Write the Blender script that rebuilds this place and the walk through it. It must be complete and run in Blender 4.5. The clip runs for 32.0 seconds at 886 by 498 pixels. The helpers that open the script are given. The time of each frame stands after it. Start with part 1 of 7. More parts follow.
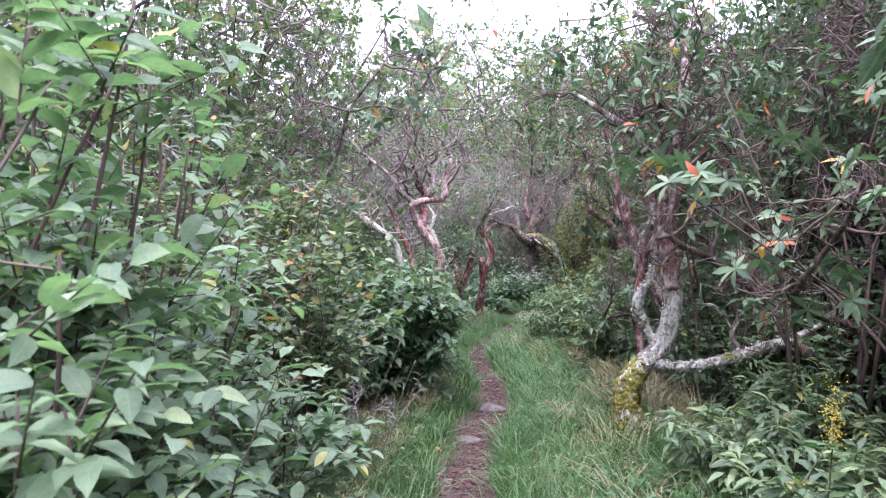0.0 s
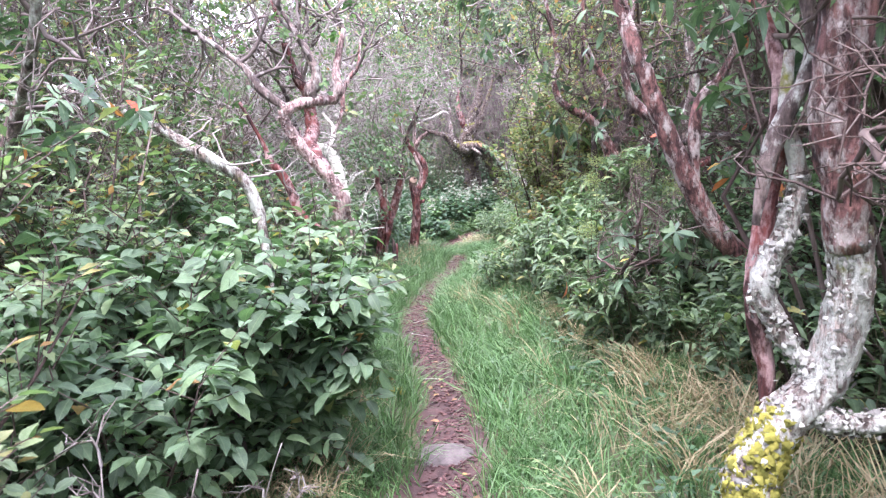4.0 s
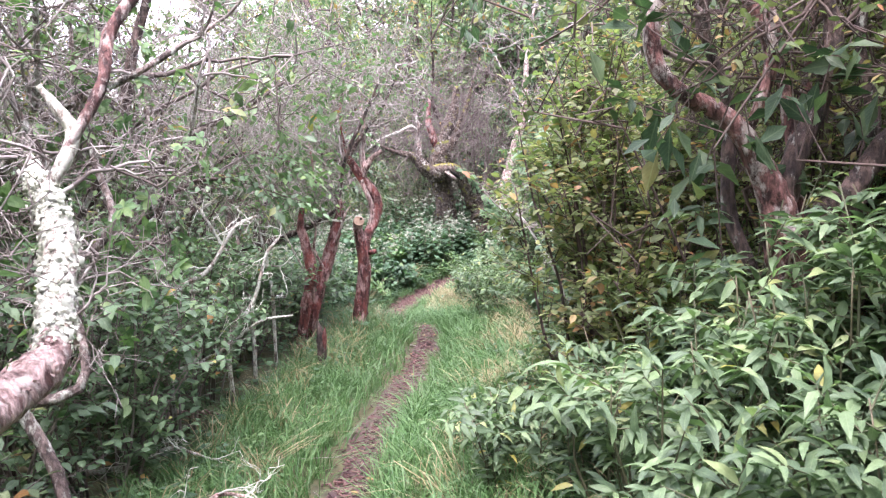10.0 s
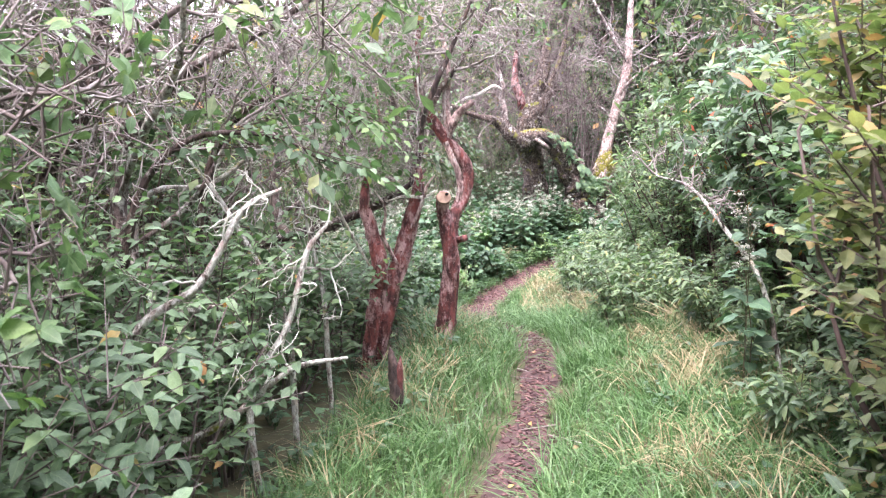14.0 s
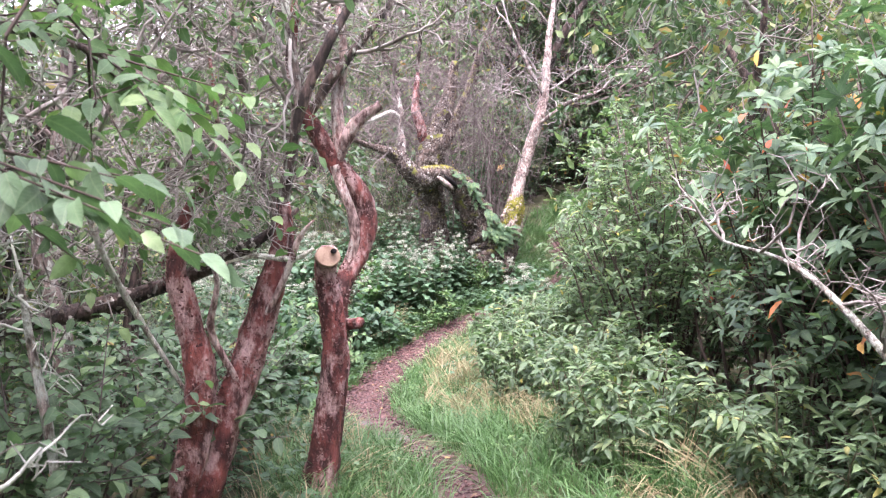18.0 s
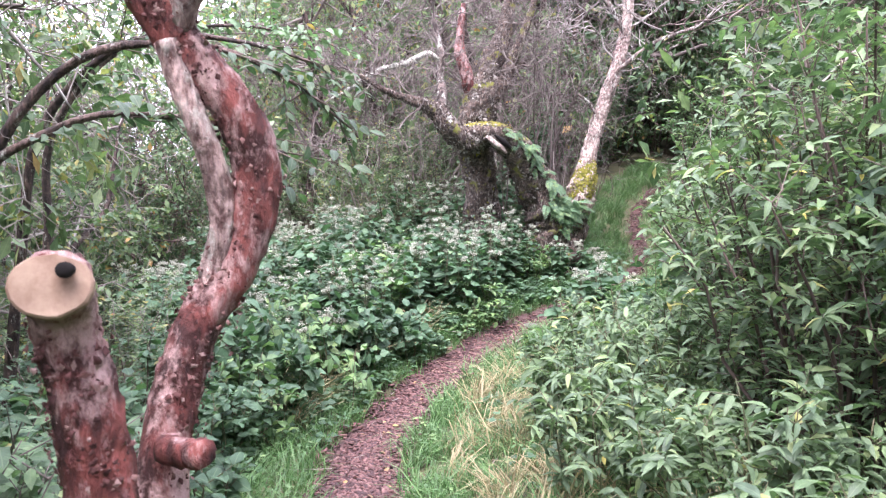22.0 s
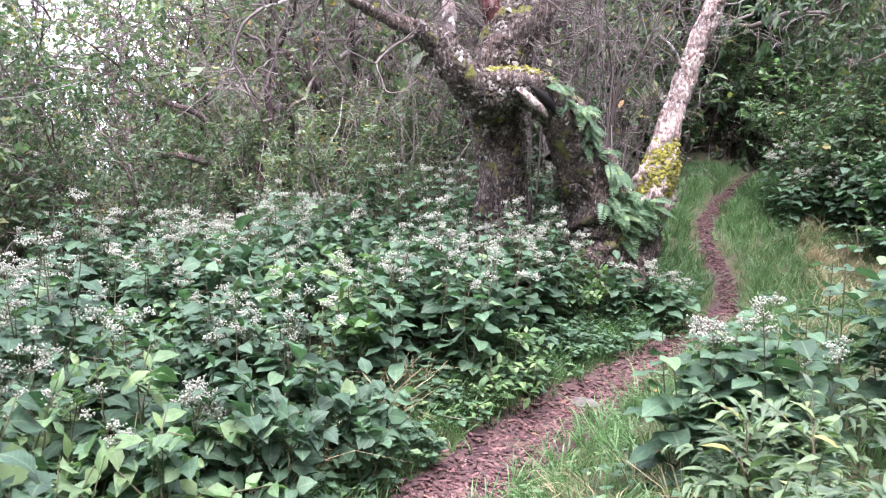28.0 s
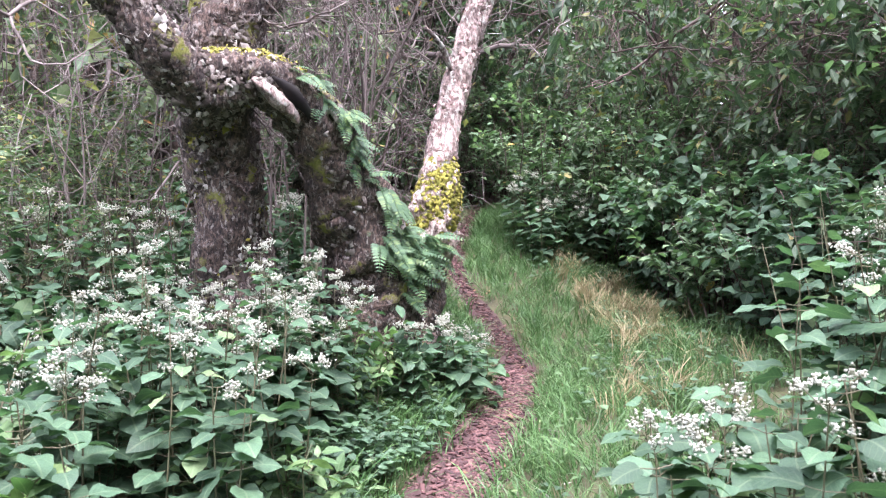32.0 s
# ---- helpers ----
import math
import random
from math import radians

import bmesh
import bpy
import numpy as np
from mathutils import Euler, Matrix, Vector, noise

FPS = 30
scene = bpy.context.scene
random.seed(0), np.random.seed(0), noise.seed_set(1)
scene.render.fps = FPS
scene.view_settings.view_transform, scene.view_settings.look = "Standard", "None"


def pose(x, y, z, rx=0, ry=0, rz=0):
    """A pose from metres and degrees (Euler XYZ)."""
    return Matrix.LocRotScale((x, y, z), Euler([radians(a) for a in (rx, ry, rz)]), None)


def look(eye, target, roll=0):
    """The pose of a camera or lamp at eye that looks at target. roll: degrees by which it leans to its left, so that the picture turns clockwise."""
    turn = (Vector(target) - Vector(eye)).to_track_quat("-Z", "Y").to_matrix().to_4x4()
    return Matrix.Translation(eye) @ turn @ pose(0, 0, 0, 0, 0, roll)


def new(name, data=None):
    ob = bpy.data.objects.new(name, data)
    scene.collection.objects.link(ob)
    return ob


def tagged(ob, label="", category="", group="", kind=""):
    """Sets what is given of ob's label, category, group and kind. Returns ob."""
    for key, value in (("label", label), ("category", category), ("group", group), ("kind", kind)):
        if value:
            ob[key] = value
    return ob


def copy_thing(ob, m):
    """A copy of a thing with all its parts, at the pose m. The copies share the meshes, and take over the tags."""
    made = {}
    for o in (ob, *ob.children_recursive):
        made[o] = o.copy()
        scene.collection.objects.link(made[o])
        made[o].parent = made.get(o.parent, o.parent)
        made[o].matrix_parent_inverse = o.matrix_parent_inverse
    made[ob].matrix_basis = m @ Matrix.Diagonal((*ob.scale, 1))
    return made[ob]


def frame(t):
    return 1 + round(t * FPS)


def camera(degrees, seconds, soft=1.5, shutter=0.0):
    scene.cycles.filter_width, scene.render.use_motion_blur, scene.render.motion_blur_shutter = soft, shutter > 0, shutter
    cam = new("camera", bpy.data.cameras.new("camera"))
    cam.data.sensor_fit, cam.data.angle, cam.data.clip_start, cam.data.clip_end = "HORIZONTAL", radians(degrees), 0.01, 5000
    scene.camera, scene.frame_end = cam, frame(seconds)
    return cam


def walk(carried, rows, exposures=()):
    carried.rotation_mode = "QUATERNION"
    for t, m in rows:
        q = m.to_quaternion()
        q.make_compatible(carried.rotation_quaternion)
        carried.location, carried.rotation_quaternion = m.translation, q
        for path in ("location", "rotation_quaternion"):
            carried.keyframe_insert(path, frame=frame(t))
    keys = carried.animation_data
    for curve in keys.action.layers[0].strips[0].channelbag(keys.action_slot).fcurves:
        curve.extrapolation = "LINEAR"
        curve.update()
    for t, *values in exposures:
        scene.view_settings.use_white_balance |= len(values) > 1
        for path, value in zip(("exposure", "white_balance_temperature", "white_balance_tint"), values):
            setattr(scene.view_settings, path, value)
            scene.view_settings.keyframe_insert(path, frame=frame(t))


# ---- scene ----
cam = camera(61.8, 32.0, soft=1.2)
cam.data.dof.use_dof, cam.data.dof.focus_distance, cam.data.dof.aperture_fstop = True, 6.5, 9.0
METRES, EYE, TILT, LEAN, TURN = 18.0, 1.5, 0.0, -2.0, 0.0
ROWS = [
    (0.0, 0.0, 0.0, 0.0, 0.0, 0.0, -0.0),
    (0.5, -0.0006, 0.0192, 0.0001, -0.81, -1.03, 1.01),
    (1.0, 0.0006, 0.0384, 0.0011, -1.71, -1.98, 2.04),
    (1.5, 0.004, 0.0585, 0.0032, -2.44, -2.96, 2.9),
    (2.0, 0.0041, 0.0766, 0.003, -2.96, -3.92, 3.28),
    (2.5, 0.0037, 0.096, 0.0037, -3.36, -4.87, 3.44),
    (3.0, 0.0037, 0.1153, 0.0045, -3.87, -5.74, 3.66),
    (3.5, 0.0068, 0.1358, 0.0048, -4.5, -6.45, 4.32),
    (5.5, 0.0149, 0.2098, 0.0047, -7.08, -7.66, 5.37),
    (6.0, 0.0146, 0.2292, 0.0061, -7.29, -7.31, 5.32),
    (6.5, 0.0152, 0.2463, 0.0086, -7.21, -7.06, 5.28),
    (7.0, 0.0184, 0.2645, 0.0086, -7.13, -7.1, 5.18),
    (7.5, 0.0215, 0.2783, 0.008, -6.95, -7.25, 4.94),
    (8.0, 0.0225, 0.2957, 0.0089, -6.89, -7.22, 4.69),
    (8.5, 0.0239, 0.3094, 0.0099, -7.05, -6.82, 4.63),
    (9.0, 0.0298, 0.3252, 0.0093, -7.38, -6.19, 4.6),
    (9.5, 0.0342, 0.3396, 0.0082, -7.65, -5.73, 4.61),
    (10.0, 0.036, 0.359, 0.0101, -7.43, -5.57, 4.14),
    (10.5, 0.0366, 0.3737, 0.0091, -7.07, -5.71, 3.36),
    (11.0, 0.0403, 0.3918, 0.0067, -5.47, -6.22, 1.62),
    (11.5, 0.0427, 0.4056, 0.0075, -2.93, -6.97, 0.01),
    (12.0, 0.0402, 0.419, 0.0057, -1.6, -7.32, -0.02),
    (12.5, 0.039, 0.4319, 0.0042, -0.95, -7.25, 1.39),
    (13.0, 0.0351, 0.4452, 0.0032, -0.76, -6.93, 3.08),
    (13.5, 0.033, 0.4585, 0.0046, -1.02, -6.75, 4.21),
    (15.5, 0.0269, 0.5197, 0.0023, -6.24, -7.93, 5.7),
    (16.0, 0.0279, 0.5336, 0.0015, -7.78, -7.38, 3.34),
    (16.5, 0.0292, 0.5497, 0.0015, -9.05, -6.6, 1.79),
    (17.0, 0.0306, 0.564, 0.0016, -10.01, -5.85, 1.4),
    (17.5, 0.0324, 0.578, 0.0029, -10.6, -5.16, 1.62),
    (18.0, 0.0342, 0.5948, 0.0035, -11.21, -4.43, 2.02),
    (18.5, 0.0358, 0.6101, 0.0043, -11.44, -3.96, 2.28),
    (19.0, 0.0403, 0.6253, 0.0044, -11.28, -3.71, 2.14),
    (19.5, 0.0449, 0.6403, 0.005, -10.73, -3.56, 1.68),
    (20.0, 0.0483, 0.6549, 0.0039, -9.81, -3.64, 1.3),
    (20.5, 0.0535, 0.6703, 0.0022, -8.67, -3.79, 0.99),
    (21.0, 0.0588, 0.6847, -0.0007, -7.65, -4.31, 1.22),
    (21.5, 0.0639, 0.7001, -0.0021, -6.52, -5.32, 1.55),
    (22.0, 0.0654, 0.7161, -0.003, -6.48, -6.27, 1.81),
    (22.5, 0.0679, 0.7297, -0.0032, -6.9, -7.28, 2.37),
    (23.0, 0.0733, 0.7472, -0.0048, -7.37, -8.1, 3.06),
    (23.5, 0.0752, 0.7615, -0.0037, -7.73, -8.36, 3.39),
    (24.0, 0.0769, 0.7771, -0.0031, -7.54, -8.13, 3.43),
    (24.5, 0.0789, 0.7894, -0.0038, -6.9, -7.53, 3.04),
    (25.0, 0.0827, 0.803, -0.0057, -5.8, -6.79, 2.57),
    (25.5, 0.083, 0.8159, -0.0068, -4.37, -6.12, 2.27),
    (27.5, 0.0838, 0.8743, -0.0161, -2.69, -5.76, 0.0),
    (28.0, 0.0847, 0.8879, -0.02, -6.34, -5.44, -0.64),
    (28.5, 0.0864, 0.9012, -0.022, -11.32, -4.51, 1.04),
    (29.0, 0.0843, 0.9135, -0.0235, -16.08, -4.44, 2.45),
    (29.5, 0.0837, 0.9252, -0.0242, -18.7, -4.25, 2.25),
    (30.0, 0.0847, 0.9382, -0.0243, -20.22, -3.29, 1.64),
    (30.5, 0.0846, 0.9508, -0.0261, -22.82, -1.94, 0.86),
    (31.0, 0.0855, 0.9627, -0.027, -26.58, -1.65, 1.33),
    (31.5, 0.0868, 0.974, -0.0266, -28.69, -1.71, 1.7),
    (32.0, 0.0881, 0.9833, -0.0257, -30.38, -1.61, 2.09),
]
walk(cam, [(t, pose(0, 0, EYE, TILT, LEAN, TURN) @ pose(METRES * x, METRES * y, METRES * z, 90 + pitch, roll, yaw)) for t, x, y, z, yaw, pitch, roll in ROWS],
     [(0, 2.17, 6050, 31), (3, 2.85, 6100, 31), (6, 2.95, 6250, 26), (10, 2.85, 6500, 27), (13, 3.05, 6600, 28), (17, 2.95, 6600, 29), (20, 2.87, 6450, 28), (25, 2.8, 6350, 26), (28, 2.8, 6300, 27), (32, 3.0, 6300, 28)])

# ---- world, sun, exposure ----
world = bpy.data.worlds.new("overcast_sky")
scene.world = world
world.use_nodes = True
wn, wl = world.node_tree.nodes, world.node_tree.links
sky = wn.new("ShaderNodeTexSky")
sky.sky_type, sky.sun_disc = "NISHITA", False
sky.sun_elevation, sky.sun_rotation, sky.dust_density = radians(68), radians(200), 4.0
cloud = wn.new("ShaderNodeMix")
cloud.data_type = "RGBA"
cloud.inputs["Factor"].default_value = 0.8
cloud.inputs["B"].default_value = (7.5, 7.75, 9.0, 1)
wl.new(sky.outputs["Color"], cloud.inputs["A"])
wl.new(cloud.outputs["Result"], wn["Background"].inputs["Color"])
wn["Background"].inputs["Strength"].default_value = 0.13

sun = new("sun", bpy.data.lights.new("sun", "SUN"))
sun.data.energy, sun.data.angle, sun.data.color = 1.5, radians(30), (1.0, 0.985, 0.98)
sun.matrix_world = look((0, 0, 20), (-20 * math.sin(radians(200)) / math.tan(radians(68)), -20 * math.cos(radians(200)) / math.tan(radians(68)), 0))


# ---- materials ----
def nodes_of(name):
    m = bpy.data.materials.new(name)
    m.use_nodes = True
    n, l = m.node_tree.nodes, m.node_tree.links
    return m, n, l, n["Principled BSDF"]


def ramp(n, stops, interp="LINEAR"):
    r = n.new("ShaderNodeValToRGB")
    r.color_ramp.interpolation = interp
    e = r.color_ramp.elements
    while len(e) < len(stops):
        e.new(0.5)
    for k, (p, c) in zip(e, stops):
        k.position, k.color = p, (*c, 1)
    return r


def noise_node(n, l, scale, detail=4.0, rough=0.6, coords=None, stretch=None):
    tex = n.new("ShaderNodeTexNoise")
    tex.inputs["Scale"].default_value, tex.inputs["Detail"].default_value, tex.inputs["Roughness"].default_value = scale, detail, rough
    if coords is None:
        coords = n.new("ShaderNodeTexCoord").outputs["Object"]
    if stretch:
        mp = n.new("ShaderNodeMapping")
        mp.inputs["Scale"].default_value = stretch
        l.new(coords, mp.inputs["Vector"])
        coords = mp.outputs["Vector"]
    l.new(coords, tex.inputs["Vector"])
    return tex


def mixc(n, l, fac, a, b, mode="MIX"):
    k = n.new("ShaderNodeMix")
    k.data_type, k.blend_type = "RGBA", mode
    for sock, v in (("Factor", fac), ("A", a), ("B", b)):
        if isinstance(v, (int, float)):
            k.inputs[sock].default_value = v
        elif isinstance(v, tuple):
            k.inputs[sock].default_value = (*v, 1)
        else:
            l.new(v, k.inputs[sock])
    return k.outputs["Result"]


def mathn(n, l, op, a, b=0.0):
    k = n.new("ShaderNodeMath")
    k.operation = op
    for i, v in enumerate((a, b)):
        if isinstance(v, (int, float)):
            k.inputs[i].default_value = v
        else:
            l.new(v, k.inputs[i])
    return k.outputs[0]


def leaf_material(name, stops, rough=0.5, back=0.34, vein=0.12):
    """Leaf blade: colour by random piece, pale midrib, mottling, light through the blade."""
    m, n, l, b = nodes_of(name)
    isl = n.new("ShaderNodeNewGeometry").outputs["Random Per Island"]
    ob = n.new("ShaderNodeObjectInfo").outputs["Random"]
    rnd = mathn(n, l, "FRACT", mathn(n, l, "ADD", isl, ob))
    r = ramp(n, [(p, (c[0] * 1.1, c[1], c[2] * 1.14)) for p, c in stops])
    l.new(rnd, r.inputs["Fac"])
    tex = noise_node(n, l, 35.0, 3.0)
    mott = ramp(n, [(0.3, (0.72, 0.74, 0.7)), (0.7, (1.18, 1.16, 1.12))])
    l.new(tex.outputs["Fac"], mott.inputs["Fac"])
    col = mixc(n, l, 1.0, r.outputs["Color"], mott.outputs["Color"], "MULTIPLY")
    big = noise_node(n, l, 2.2, 2.0)
    tone = ramp(n, [(0.3, (0.8, 0.82, 0.85)), (0.7, (1.15, 1.12, 1.0))])
    l.new(big.outputs["Fac"], tone.inputs["Fac"])
    col = mixc(n, l, 1.0, col, tone.outputs["Color"], "MULTIPLY")
    uv = n.new("ShaderNodeUVMap")
    uv.uv_map = "UVMap"
    sep = n.new("ShaderNodeSeparateXYZ")
    l.new(uv.outputs["UV"], sep.inputs[0])
    side = mathn(n, l, "ABSOLUTE", mathn(n, l, "SUBTRACT", sep.outputs["X"], 0.5))
    rib = mathn(n, l, "LESS_THAN", side, 0.035)
    wave = mathn(n, l, "SINE", mathn(n, l, "MULTIPLY", mathn(n, l, "SUBTRACT", sep.outputs["Y"], mathn(n, l, "MULTIPLY", side, 0.6)), 52.0))
    veins = mathn(n, l, "MULTIPLY", mathn(n, l, "GREATER_THAN", wave, 0.86), 0.45)
    fac = mathn(n, l, "MULTIPLY", mathn(n, l, "MAXIMUM", rib, veins), vein)
    col = mixc(n, l, fac, col, (0.42, 0.5, 0.3))
    l.new(col, b.inputs["Base Color"])
    b.inputs["Roughness"].default_value = rough
    b.inputs["Specular IOR Level"].default_value = 0.35
    bump = n.new("ShaderNodeBump")
    bump.inputs["Strength"].default_value, bump.inputs["Distance"].default_value = 0.35, 0.004
    l.new(mathn(n, l, "ADD", tex.outputs["Fac"], mathn(n, l, "MULTIPLY", wave, 0.07)), bump.inputs["Height"])
    l.new(bump.outputs["Normal"], b.inputs["Normal"])
    tr = n.new("ShaderNodeBsdfTranslucent")
    l.new(mixc(n, l, 1.0, col, (0.95, 1.25, 0.7), "MULTIPLY"), tr.inputs["Color"])
    mx = n.new("ShaderNodeMixShader")
    mx.inputs[0].default_value = back
    l.new(b.outputs[0], mx.inputs[1])
    l.new(tr.outputs[0], mx.inputs[2])
    l.new(mx.outputs[0], n["Material Output"].inputs["Surface"])
    return m


def bark_material(name, dark, light, lichen=0.4, moss=0.0, scale=1.0, lich_col=(0.5, 0.53, 0.46), grain=0.8):
    """Bark in long flakes with crusts of lichen and cushions of moss."""
    m, n, l, b = nodes_of(name)
    co = n.new("ShaderNodeTexCoord").outputs["Object"]
    flake = noise_node(n, l, 26.0 * scale, 6.0, 0.65, co, (1, 1, 0.5))
    r = ramp(n, [(0.41, dark), (0.5, tuple(0.45 * p + 0.55 * q for p, q in zip(dark, light))), (0.59, light)])
    l.new(flake.outputs["Fac"], r.inputs["Fac"])
    fine = noise_node(n, l, 85.0 * scale, 3.0, 0.6, co, (1, 1, 0.22))
    streak = ramp(n, [(0.36, (1 - 0.5 * grain,) * 3), (0.64, (1 + 0.45 * grain,) * 3)])
    l.new(fine.outputs["Fac"], streak.inputs["Fac"])
    patch = noise_node(n, l, 5.0 * scale, 3.0, 0.6, co)
    tint = ramp(n, [(0.38, (0.5, 0.46, 0.45)), (0.62, (1.45, 1.42, 1.38))])
    l.new(patch.outputs["Fac"], tint.inputs["Fac"])
    col = mixc(n, l, 1.0, r.outputs["Color"], tint.outputs["Color"], "MULTIPLY")
    col = mixc(n, l, 1.0, col, streak.outputs["Color"], "MULTIPLY")
    crust = noise_node(n, l, 17.0 * scale, 6.0, 0.72, co, (1, 1, 0.5))
    lm = ramp(n, [(0.62 - 0.3 * lichen, (0, 0, 0)), (0.74 - 0.3 * lichen, (1, 1, 1))])
    l.new(crust.outputs["Fac"], lm.inputs["Fac"])
    speck = noise_node(n, l, 90.0, 3.0, 0.6, co)
    lcol = mixc(n, l, speck.outputs["Fac"], tuple(0.55 * c for c in lich_col), tuple(1.35 * c for c in lich_col))
    col = mixc(n, l, mathn(n, l, "MULTIPLY", lm.outputs["Color"], 0.9), col, lcol)
    if moss:
        mo = noise_node(n, l, 6.0, 5.0, 0.65, co)
        mm = ramp(n, [(0.62 - 0.3 * moss, (0, 0, 0)), (0.7 - 0.3 * moss, (1, 1, 1))])
        l.new(mo.outputs["Fac"], mm.inputs["Fac"])
        col = mixc(n, l, mm.outputs["Color"], col, mixc(n, l, speck.outputs["Fac"], (0.07, 0.09, 0.015), (0.24, 0.24, 0.04)))
    l.new(col, b.inputs["Base Color"])
    b.inputs["Roughness"].default_value = 0.85
    bump = n.new("ShaderNodeBump")
    bump.inputs["Strength"].default_value, bump.inputs["Distance"].default_value = 1.0, 0.02
    l.new(mathn(n, l, "ADD", flake.outputs["Fac"], mathn(n, l, "MULTIPLY", crust.outputs["Fac"], 0.9)), bump.inputs["Height"])
    l.new(bump.outputs["Normal"], b.inputs["Normal"])
    return m


def plain_material(name, stops, scale=30.0, rough=0.8, back=0.0, piece=True, bump_d=0.003):
    """A mottled surface whose tone also varies from piece to piece."""
    m, n, l, b = nodes_of(name)
    tex = noise_node(n, l, scale, 5.0)
    if piece:
        isl = n.new("ShaderNodeNewGeometry").outputs["Random Per Island"]
        ob = n.new("ShaderNodeObjectInfo").outputs["Random"]
        f = mathn(n, l, "FRACT", mathn(n, l, "ADD", isl, ob))
        f = mathn(n, l, "ADD", mathn(n, l, "MULTIPLY", f, 0.7), mathn(n, l, "MULTIPLY", tex.outputs["Fac"], 0.3))
    else:
        f = tex.outputs["Fac"]
    r = ramp(n, stops)
    l.new(f, r.inputs["Fac"])
    l.new(r.outputs["Color"], b.inputs["Base Color"])
    b.inputs["Roughness"].default_value = rough
    bump = n.new("ShaderNodeBump")
    bump.inputs["Strength"].default_value, bump.inputs["Distance"].default_value = 0.6, bump_d
    l.new(tex.outputs["Fac"], bump.inputs["Height"])
    l.new(bump.outputs["Normal"], b.inputs["Normal"])
    if back:
        tr = n.new("ShaderNodeBsdfTranslucent")
        l.new(r.outputs["Color"], tr.inputs["Color"])
        mx = n.new("ShaderNodeMixShader")
        mx.inputs[0].default_value = back
        l.new(b.outputs[0], mx.inputs[1])
        l.new(tr.outputs[0], mx.inputs[2])
        l.new(mx.outputs[0], n["Material Output"].inputs["Surface"])
    return m


M = {}
M["oval"] = leaf_material("broad_leaf", [(0, (0.065, 0.124, 0.067)), (0.5, (0.102, 0.19, 0.102)), (0.88, (0.152, 0.27, 0.147)), (0.985, (0.208, 0.34, 0.163)), (0.994, (0.36, 0.33, 0.1)), (1, (0.33, 0.17, 0.07))])
# the broad leaf made lighter: light from the open sky is put into the colour
M["bright"] = leaf_material("skylit_leaf", [(0, (0.1, 0.178, 0.105)), (0.5, (0.145, 0.245, 0.145)), (0.9, (0.2, 0.325, 0.19)), (0.99, (0.26, 0.38, 0.19)), (1, (0.42, 0.38, 0.1))], back=0.4)
M["lance"] = leaf_material("lance_leaf", [(0, (0.074, 0.132, 0.075)), (0.5, (0.112, 0.196, 0.1)), (0.9, (0.16, 0.265, 0.125)), (0.985, (0.22, 0.3, 0.13)), (1, (0.4, 0.37, 0.09))])
M["small"] = leaf_material("small_shrub_leaf", [(0, (0.0619, 0.1224, 0.0655)), (0.5, (0.1115, 0.1872, 0.0936)), (0.85, (0.186, 0.2736, 0.1308)), (0.965, (0.28, 0.264, 0.09)), (1, (0.34, 0.18, 0.072))])
M["olive"] = leaf_material("yellowing_shrub_leaf", [(0, (0.1, 0.15, 0.06)), (0.5, (0.155, 0.21, 0.088)), (0.84, (0.21, 0.245, 0.105)), (0.95, (0.29, 0.22, 0.095)), (1, (0.34, 0.17, 0.09))], back=0.45)
M["rhodo"] = leaf_material("rhododendron_leaf", [(0, (0.057, 0.114, 0.0702)), (0.5, (0.09, 0.18, 0.0936)), (0.972, (0.144, 0.24, 0.125)), (0.972, (0.45, 0.34, 0.06)), (0.985, (0.48, 0.2, 0.07)), (1, (0.45, 0.1, 0.06))], rough=0.52, back=0.22)
# deep green leaf, darkened further so thicket shade is part of the colour
M["dark"] = leaf_material("dark_shaded_leaf", [(0, (0.03, 0.065, 0.035)), (0.6, (0.055, 0.11, 0.055)), (0.95, (0.09, 0.15, 0.07)), (1, (0.18, 0.17, 0.06))])
M["heart"] = leaf_material("herb_leaf", [(0, (0.037, 0.085, 0.047)), (0.6, (0.058, 0.132, 0.072)), (0.93, (0.084, 0.182, 0.097)), (1, (0.17, 0.28, 0.125))], rough=0.6, back=0.3)
M["fresh"] = leaf_material("fresh_leaf", [(0, (0.068, 0.158, 0.064)), (0.6, (0.105, 0.208, 0.085)), (1, (0.165, 0.275, 0.105))])
M["fern"] = leaf_material("fern_leaf", [(0, (0.05, 0.12, 0.065)), (0.7, (0.085, 0.18, 0.09)), (1, (0.15, 0.25, 0.1))], back=0.25)
M["white"] = plain_material("white_flower", [(0, (0.34, 0.37, 0.29)), (0.6, (0.52, 0.55, 0.46)), (1, (0.36, 0.34, 0.27))], 60, 0.8, 0.3)
M["bud"] = plain_material("budding_goldenrod", [(0, (0.2, 0.3, 0.1)), (1, (0.36, 0.42, 0.15))], 60, 0.7, 0.3)
M["yellow"] = plain_material("yellow_flower", [(0, (0.36, 0.34, 0.06)), (0.6, (0.55, 0.44, 0.06)), (1, (0.62, 0.5, 0.1))], 60, 0.7, 0.3)
M["grass"] = plain_material("grass_blade", [(0, (0.04, 0.108, 0.034)), (0.45, (0.07, 0.165, 0.052)), (0.82, (0.12, 0.235, 0.08)), (0.96, (0.23, 0.28, 0.115)), (1, (0.4, 0.36, 0.2))], 8, 0.45, 0.35)
M["straw"] = plain_material("dry_grass", [(0, (0.22, 0.19, 0.1)), (0.6, (0.36, 0.31, 0.18)), (1, (0.2, 0.17, 0.09))], 8, 0.6, 0.3)
